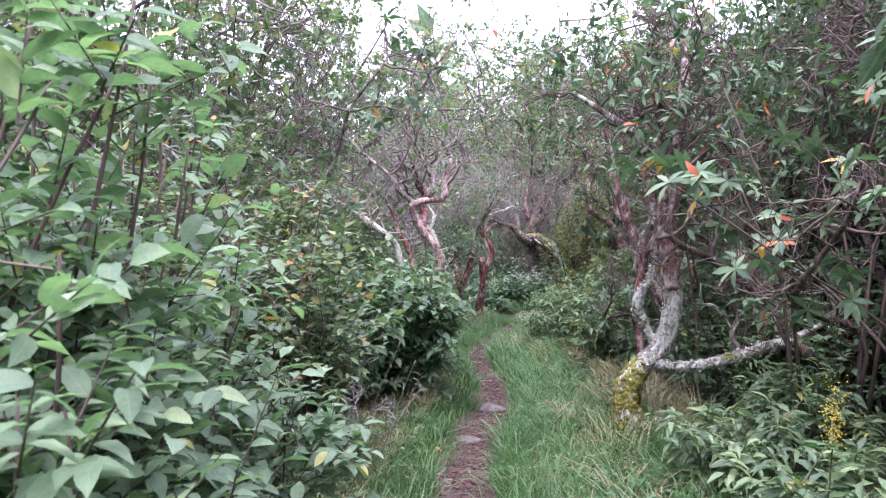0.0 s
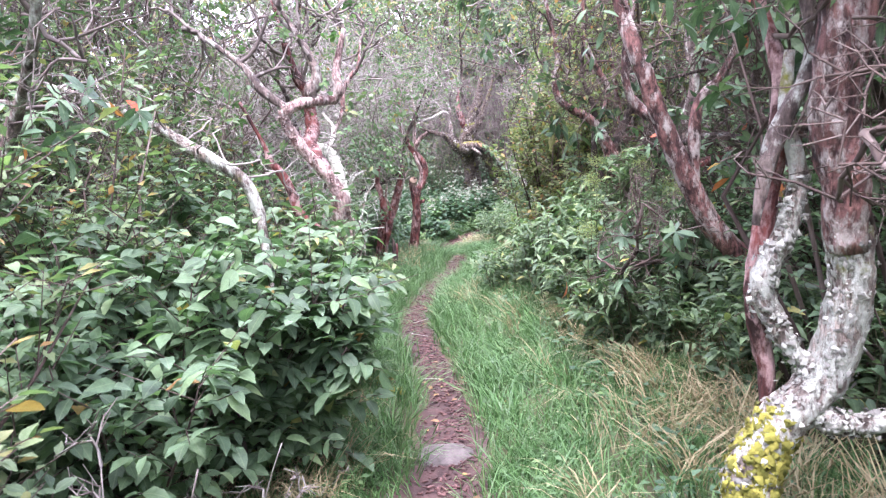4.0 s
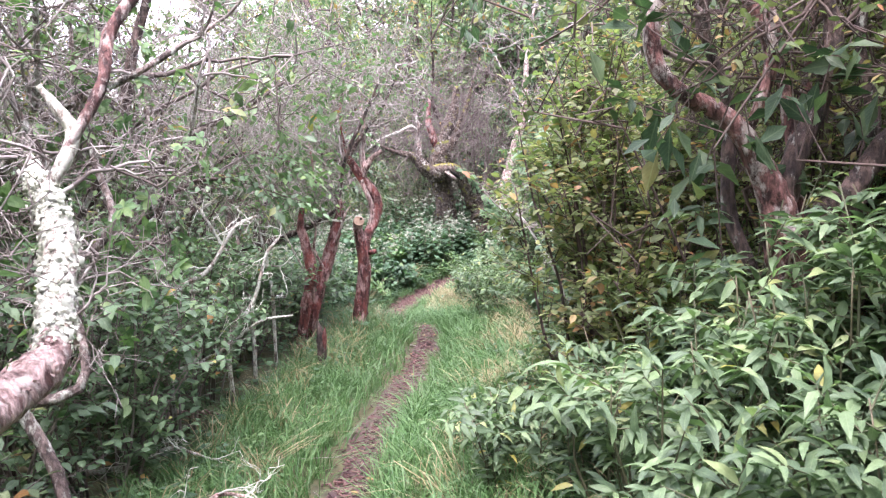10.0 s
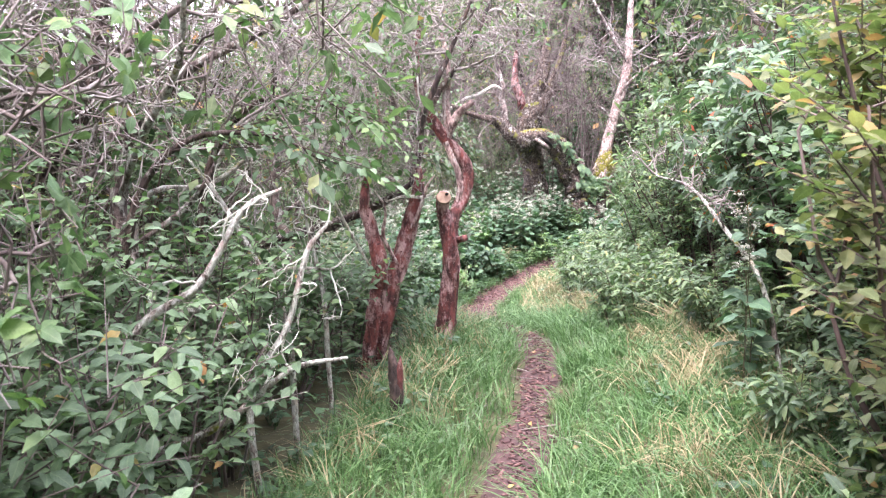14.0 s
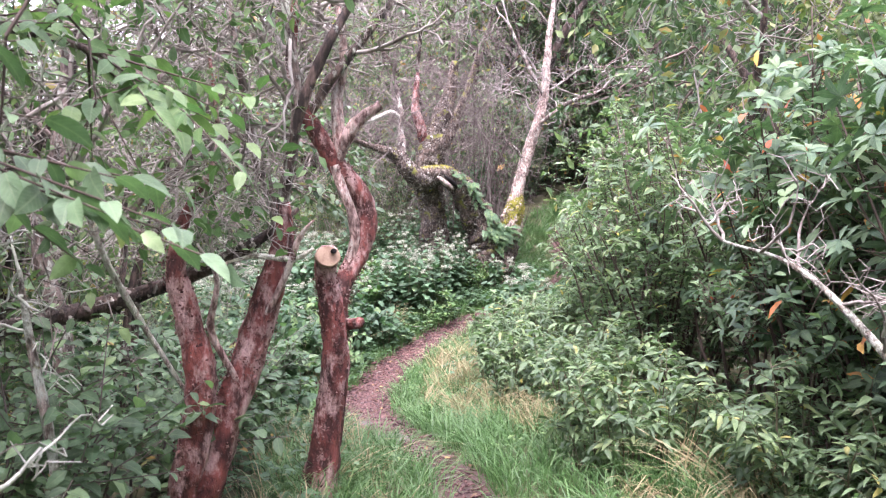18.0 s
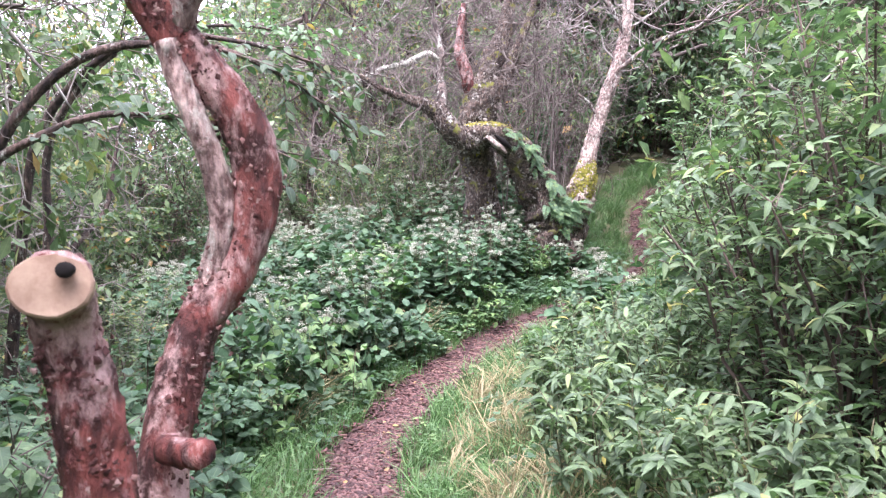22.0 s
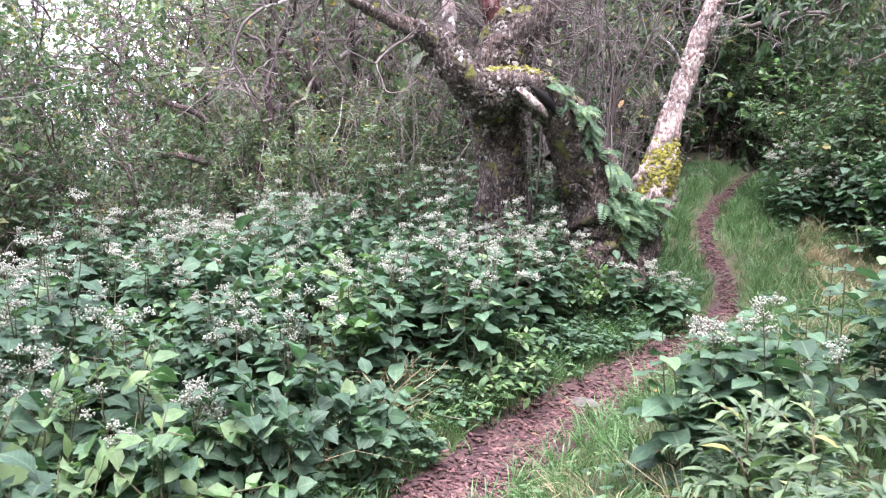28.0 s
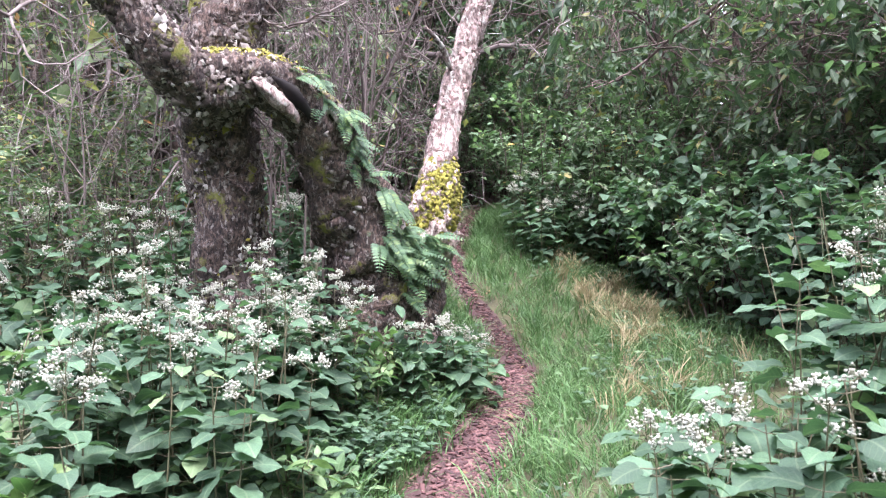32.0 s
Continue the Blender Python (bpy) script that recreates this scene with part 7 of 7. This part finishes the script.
def ridge():
    """Wooded slopes far off on all sides, lower over the valley."""
    rng = fresh_rng()
    n = 30000
    a = rng.uniform(0, 6.283, n)
    r = rng.uniform(44, 75, n)
    x, y = 2 + r * np.cos(a), 12 + r * np.sin(a)
    tall = np.where((x > -8) | (y < 0), np.where((x < 1) & (y > 0), 20.0, 23.0), 6.0) * (0.75 + 0.25 * np.sin(9 * a) * np.sin(23 * a + 1))
    base = np.where((x > -8) | (y < 0), 0.0, -5.0) - 3
    z = base + (tall + 3) * rng.uniform(0, 1, n) ** 0.8
    pos = np.stack([x, y, z], -1)
    d = rng.normal(0, 1, (n, 3)) * (1, 1, 0.5)
    lv = scatter(TEMPLATE[("oval", 1)], pos, frames_of(d, rng.normal(0, 1, (n, 3))), rng.uniform(1.2, 3.2, n))
    b0 = np.stack([x[:400], y[:400], base[:400]], -1)
    st = sticks(b0, b0 + np.stack([rng.normal(0, 0.8, 400), rng.normal(0, 0.8, 400), tall[:400] + 2], -1), 0.18, 0.05, 5)
    ob = part("distant_woods", join([lv, st]), M["small"])
    return tagged(ob, "distant wooded slopes in grey-green leaf", "woods", kind="stuff")


ridge()


# ---- grass and bark chips ----
def grass(name, label, n_tufts, per, band, length, mat, seed, yr=(-2, 27), dense=None):
    """Tufts of arching blades on the verge; band: least and greatest distance from the trail's middle."""
    rng = np.random.default_rng(seed)
    y = rng.uniform(yr[0], yr[1], n_tufts)
    s = band[0] + (band[1] - band[0]) * rng.uniform(0, 1, n_tufts) ** 1.2
    x = trail_x(y) + s
    n = n_tufts * per
    k = np.repeat(np.arange(n_tufts), per)
    bx, by = x[k] + rng.normal(0, 0.035, n), y[k] + rng.normal(0, 0.035, n)
    b = np.stack([bx, by, ground(bx, by) - 0.01], -1)
    tuft_lean = rng.normal(0, 0.5, (n_tufts, 2))
    lean = tuft_lean[k] + rng.normal(0, 0.35, (n, 2))
    ln = length * rng.uniform(0.45, 1.15, n) * rng.uniform(0.7, 1.2, n_tufts)[k]
    m1 = b + np.concatenate([lean * 0.22, np.full((n, 1), 0.42)], 1) * ln[:, None]
    m2 = m1 + np.concatenate([lean * 0.4, np.full((n, 1), 0.26)], 1) * ln[:, None]
    tp = m2 + np.concatenate([lean * 0.5, (0.05 - 0.1 * np.abs(lean[:, :1]))], 1) * ln[:, None]
    a = rng.uniform(0, 6.28, n)
    w = np.stack([np.cos(a), np.sin(a), 0 * a], -1) * (0.0023 * rng.uniform(0.7, 1.4, n))[:, None]
    v = np.stack([b - w, b + w, m1 + w * 1.1, m1 - w * 1.1, m2 + w * 0.8, m2 - w * 0.8, tp], 1).reshape(-1, 3)
    o = (np.arange(n) * 7)[:, None]
    quads = np.concatenate([o + np.array([[0, 1, 2, 3]]), o + np.array([[3, 2, 4, 5]])])
    return tagged(part(name, (v, [quads, o + np.array([[5, 4, 6]])], None), M[mat]), label, "grass", kind="stuff")


grass("grass", "lush green grass along the trail edge", 2900, 11, (-0.95, -0.17), 0.25, "grass", 11, (-2, 15.5))
grass("grass", "green grass on the lower trail edge", 1300, 11, (-0.85, -0.25), 0.21, "grass", 23, (15.5, 27))
grass("grass", "lush green grass on the wide verge", 4200, 11, (0.17, 1.5), 0.25, "grass", 12, (-2, 15.5))
grass("grass", "green grass on the lower verge", 2100, 11, (0.25, 1.5), 0.21, "grass", 24, (15.5, 27))
grass("dry_grass", "flattened straw-coloured dry grass on the verge", 220, 18, (0.5, 1.5), 0.3, "straw", 14, (2, 19))
grass("dry_grass", "dry straw tufts under the bushes", 200, 16, (-1.0, -0.4), 0.28, "straw", 15, (2, 15.5))


grass("grass", "green grass on the open slope beside the trail", 1100, 11, (1.4, 3.4), 0.24, "grass", 21, (18.8, 26))
grass("dry_grass", "dry grass tufts under the bush", 130, 18, (-0.85, -0.42), 0.26, "straw", 22, (3.2, 6.6))
grass("dry_grass", "matted straw tussock beside the grass", 42, 26, (0.6, 1.05), 0.32, "straw", 16, (14.8, 18.6))
grass("dry_grass", "dry stalks under the flowering herbs", 45, 20, (-0.9, -0.55), 0.34, "straw", 17, (17.5, 20))
grass("dry_grass", "pale matted grass on the far slope", 110, 22, (0.9, 3.2), 0.26, "straw", 18, (20.5, 25))


grass("dry_grass", "flattened straw mound on the slope", 70, 26, (0.9, 1.5), 0.24, "straw", 19, (21.6, 23.0))


grass("dry_grass", "bleached straw on the verge under the shrubs", 55, 24, (0.75, 1.35), 0.28, "straw", 26, (10.6, 13.6))


grass("dry_grass", "dry stalks at the foot of the herb bank", 120, 22, (0.95, 1.5), 0.34, "straw", 27, (4.6, 8.6))


def ground_herbs(name, label, n, band, kind, size, seed, yr):
    """Low leaves that cover the ground."""
    rng = np.random.default_rng(seed)
    y = rng.uniform(yr[0], yr[1], n)
    s = rng.uniform(band[0], band[1], n)
    x = trail_x(y) + np.where(np.abs(s) < 0.3, np.sign(s) * (0.3 + np.abs(s)), s)
    k = np.repeat(np.arange(n), 6)
    a = rng.uniform(0, 6.28, n)[k] + np.tile(np.arange(6) * 1.05, n)
    hgt = rng.uniform(0.04, 0.2, n)[k]
    pos = np.stack([x[k] + 0.03 * np.cos(a), y[k] + 0.03 * np.sin(a), ground(x, y)[k] + hgt * rng.uniform(0.5, 1, len(k))], -1)
    d = np.stack([np.cos(a), np.sin(a), 0.1 + 0 * a], -1)
    lv = scatter(TEMPLATE[(kind, 1)], pos, frames_of(d, np.array([0, 0, 1.0]) + rng.normal(0, 0.2, pos.shape)), size * rng.uniform(0.5, 1.2, len(k)))
    b = np.stack([x, y, ground(x, y) - 0.01], -1)
    st = sticks(b[k], pos, 0.0014, 0.001)
    return tagged(part(name, join([lv, st]), M[kind]), label, "herbs", kind="stuff")


ground_herbs("ground_herbs", "low green herbs under the bushes", 1400, (-2.6, -0.6), "heart", 0.07, 31, (1, 24))
ground_herbs("ground_herbs", "low green herbs on the verge", 1100, (0.7, 2.8), "heart", 0.065, 32, (1, 26))
ground_herbs("ground_herbs", "low herbs at the foot of the flowers", 420, (-1.0, -0.3), "heart", 0.075, 34, (17.5, 22.5))
ground_herbs("ground_herbs", "low green herbs on the slope under the flowers", 700, (-2.4, -0.7), "heart", 0.085, 35, (16.6, 20.5))
ground_herbs("ground_herbs", "low green herbs behind the arched trunk", 500, (-3.2, -1.2), "heart", 0.1, 36, (22.0, 25.0))
ground_herbs("ground_herbs", "fresh green weeds in the grass", 500, (-0.7, 1.2), "fresh", 0.05, 33, (1, 22))

def litter():
    """Fallen leaves and dry sticks on the trail and its edges."""
    rng = np.random.default_rng(91)
    n = 260
    y = rng.uniform(0.5, 24, n)
    x = trail_x(y) + rng.normal(0, 0.35, n)
    p = np.stack([x, y, ground(x, y) + rng.uniform(0.02, 0.05, n)], -1)
    a = rng.uniform(0, 6.28, n)
    lv = scatter(TEMPLATE[("oval", 3)], p, frames_of(np.stack([np.cos(a), np.sin(a), 0.2 * np.sin(3 * a)], -1), np.array([0, 0, 1.0]) + rng.normal(0, 0.3, (n, 3))), rng.uniform(0.03, 0.06, n))
    tagged(part("fallen_leaves", lv, M["fallen"]), "scattered brown and yellow fallen leaves", "leaves", kind="stuff")
    m = 150
    y = rng.uniform(0.5, 24, m)
    x = trail_x(y) + rng.normal(0, 0.5, m)
    b = np.stack([x, y, ground(x, y) + 0.03], -1)
    e = b + unit(rng.normal(0, 1, (m, 3)) * (1, 1, 0.12)) * rng.uniform(0.08, 0.3, m)[:, None]
    tagged(part("dry_sticks", sticks(b, e, 0.0035, 0.0015, 4), M["twig"]), "thin dry sticks lying beside the trail", "sticks", kind="stuff")


litter()

# stones in the trail
for sx, sy, sr in ((0.44, 6.25, 0.14), (0.22, 5.25, 0.1), (1.25, 15.8, 0.14), (1.12, 16.6, 0.09), (2.9, 20.2, 0.1)):
    bm = bmesh.new()
    bmesh.ops.create_icosphere(bm, subdivisions=3, radius=sr)
    for vert in bm.verts:
        nz = noise.noise(Vector((vert.co * 7)) + Vector((sx * 9, sy, 0)))
        vert.co *= 1 + 0.35 * nz
        vert.co.z *= 0.26
    me = bpy.data.meshes.new("stone")
    bm.to_mesh(me)
    bm.free()
    me.materials.append(M["rock"])
    st = new("stone", me)
    st.location = (sx, sy, g(sx, sy) + 0.012)
    tagged(st, "flat lichened stone set in the trail", "stone", "trail stones")


def chip_mesh(rng):
    a, b, c = rng.uniform(0.012, 0.034), rng.uniform(0.005, 0.013), rng.uniform(0.002, 0.005)
    v = np.array([(-a, -b, -c), (a * 0.9, -b * 0.7, -c), (a, b, -c), (-a * 0.8, b * 0.8, -c), (-a * 0.9, -b * 0.8, c), (a * 0.8, -b * 0.5, c), (a * 0.85, b * 0.8, c), (-a * 0.7, b * 0.7, c)])
    v[:, 2] += 0.15 * b * np.sign(v[:, 0])
    f = np.array([(0, 3, 2, 1), (4, 5, 6, 7), (0, 1, 5, 4), (1, 2, 6, 5), (2, 3, 7, 6), (3, 0, 4, 7)])
    return v, [f], np.zeros((8, 2))


crng = np.random.default_rng(77)
kinds = [chip_mesh(crng) for _ in range(6)]


def chip_places(n, y0, y1):
    y = crng.uniform(y0, y1, n)
    x = trail_x(y) + np.clip(crng.normal(0, 0.1, n), -0.23, 0.23) * (0.7 + 0.55 * sstep(14.5, 17, y) - 0.75 * sstep(20.8, 22.5, y))
    p = np.stack([x, y, ground(x, y) + 0.016 + crng.uniform(0, 0.008, n)], -1)
    a = crng.uniform(0, 6.28, n)
    d = np.stack([np.cos(a), np.sin(a), crng.normal(0, 0.18, n)], -1)
    return p, frames_of(d, np.array([0, 0, 1.0]) + crng.normal(0, 0.2, p.shape))


joined = []
for kd in kinds:
    p, r = chip_places(650, 0, 15)
    joined.append(scatter(kd, p, r, crng.uniform(0.35, 0.9, len(p))))
    p, r = chip_places(500, 15, 28)
    joined.append(scatter(kd, p, r, crng.uniform(0.6, 1.3, len(p))))
    p, r = chip_places(1100, 16, 22)
    joined.append(scatter(kd, p, r, crng.uniform(0.6, 1.3, len(p))))
rest = part("bark_chips", join(joined), M["chip"], trail)
rest["kind"] = "stuff"
for kd in kinds:
    proto = part("bark_chip", kd, M["chip"])
    p, r = chip_places(50, 16.5, 21.5)
    for pp, rr in zip(p, r):
        c = bpy.data.objects.new("bark_chip", proto.data)
        scene.collection.objects.link(c)
        c.parent = trail
        c.matrix_basis = Matrix.LocRotScale(Vector(pp), Matrix(rr.tolist()).to_quaternion(), None)
    bpy.data.objects.remove(proto)

# dark trees closing the view beside the start
for px, py, k, sc in ((4.9, 3.4, 2, 1.15), (5.0, 6.6, 2, 1.25), (4.4, 8.4, 2, 1.2), (6.2, 5.0, 2, 1.4), (6.0, 8.6, 2, 1.5), (5.6, 11.4, 2, 1.4), (-5.4, 8.0, 1, 1.4), (-5.6, 12.0, 1, 1.5)):
    copy_thing(tree_models[k], pose(px, py, g(px, py), 0, 0, 61 * px) @ Matrix.Diagonal((sc, sc, sc, 1)))
part("lichen_crust", moss_tufts([(1.96, 21.4, 2.8, 0.026), (1.72, 21.3, 2.68, 0.027), (1.47, 21.2, 2.6, 0.023), (1.27, 21.1, 2.49, 0.02), (1.05, 21.0, 2.33, 0.014)], fresh_rng(), 900, (0, 1), False, 0.008), M["greylichen"], piece(tree_f, "limb"), "grey lichen tufts")["kind"] = "stuff"

# tangles of dark crooked branches beside the first tree, and a grey crown further on
TANGLE = "old rhododendron with a tangle of dark crooked bare branches"
for gx, gy, gh, gs, gl, st in ((3.05, 4.7, 3.2, 6, (-0.12, 0.05), 0.45), (3.1, 5.8, 3.3, 6, (-0.12, 0.0), 0.5), (3.1, 3.7, 3.2, 5, (-0.1, 0.05), 0.45)):
    gnarled_tree(TANGLE, gx, gy, gh, gs, "rhodo", 0.105, 0.01, gl, "dark_bark", "browntwig", 0.042, 0.34, st, 0.0125)
gnarled_tree("grey gnarled tree with a crown of bare lichened branches", -0.75, 8.4, 3.4, 3, "fresh", 0.06, 0.03, (0.3, 0.1), "grey_bark", "twig", 0.026, 0.34, 0.55, 0.009)

# leafy shrub close to the start, open-sky brightness put into its leaf colour
for xx, yy, hh, rr in ((-0.82, 1.05, 1.4, 0.42), (-0.8, 1.45, 1.3, 0.4)):
    shrub("broadleaf_shrub", LEFT, "shrub", xx, yy, hh, rr, "bright", 0.07, 24, 20, 11, 3, 90, group="broad-leaved shrubs", low=0.02, base_r=0.6)

# leafy weeds between the flowers and the trail
for px, py, sc in ((0.55, 18.0, 1.1), (0.85, 18.35, 1.2), (0.45, 17.6, 1.0), (1.0, 18.75, 1.1), (0.3, 18.3, 1.3), (0.65, 18.75, 1.3), (1.3, 19.05, 1.0), (0.1, 17.9, 1.2), (3.25, 21.35, 0.9), (3.5, 21.4, 0.8), (3.05, 21.2, 0.9)):
    copy_thing(low_herb[int(100 * px) % 4 == 1], pose(px, py, g(px, py), 0, 0, 97 * px) @ Matrix.Diagonal((sc, sc, sc * 1.4, 1)))

# crooked branch lying at the edge of the grass
fallen_x, fallen_y = -0.40, 11.09
tree("fallen_branch", "crooked pinkish dead branch lying in the grass", (fallen_x, fallen_y, g(fallen_x, fallen_y)), [
    ("branch", "pink_bark", [(fallen_x + a, fallen_y + b, g(fallen_x + a, fallen_y + b) + c, r) for a, b, c, r in ((-0.14, 0.0, 0.02, 0.01), (-0.12, 0.0, 0.12, 0.014), (-0.06, 0.02, 0.14, 0.018), (0.04, 0.04, 0.1, 0.02), (0.12, 0.05, 0.11, 0.017), (0.22, 0.08, 0.04, 0.01))], 8),
], category="branch")

# tall flowering herbs round the foot of the arched trunk
for px, py, sc in ((2.55, 21.2, 0.9), (2.75, 21.25, 0.95), (2.95, 21.25, 0.9), (3.12, 21.2, 0.8), (2.4, 21.4, 0.9), (2.85, 21.05, 0.75), (3.05, 21.5, 0.85)):
    copy_thing(models[int(100 * px) % 4], pose(px, py, g(px, py), 0, 0, 131 * px) @ Matrix.Diagonal((sc * 0.9, sc * 0.9, sc, 1)))

# tall trees far beyond the bend, dark ones on the slope beside the flowers
for px, py, k, sc in ((1.5, 41.0, 1, 2.3), (4.0, 42.0, 1, 2.5), (6.5, 40.0, 1, 2.5), (-0.5, 22.7, 2, 0.5), (-1.4, 22.3, 2, 0.6)):
    copy_thing(tree_models[k], pose(px, py, g(px, py), 0, 0, 83 * py) @ Matrix.Diagonal((sc, sc, sc, 1)))

grass("grass", "grass hanging over the rising trail", 130, 11, (-0.4, -0.12), 0.2, "grass", 41, (21.9, 27))
grass("grass", "grass hanging over the rising trail", 130, 11, (0.12, 0.4), 0.2, "grass", 42, (21.9, 27))
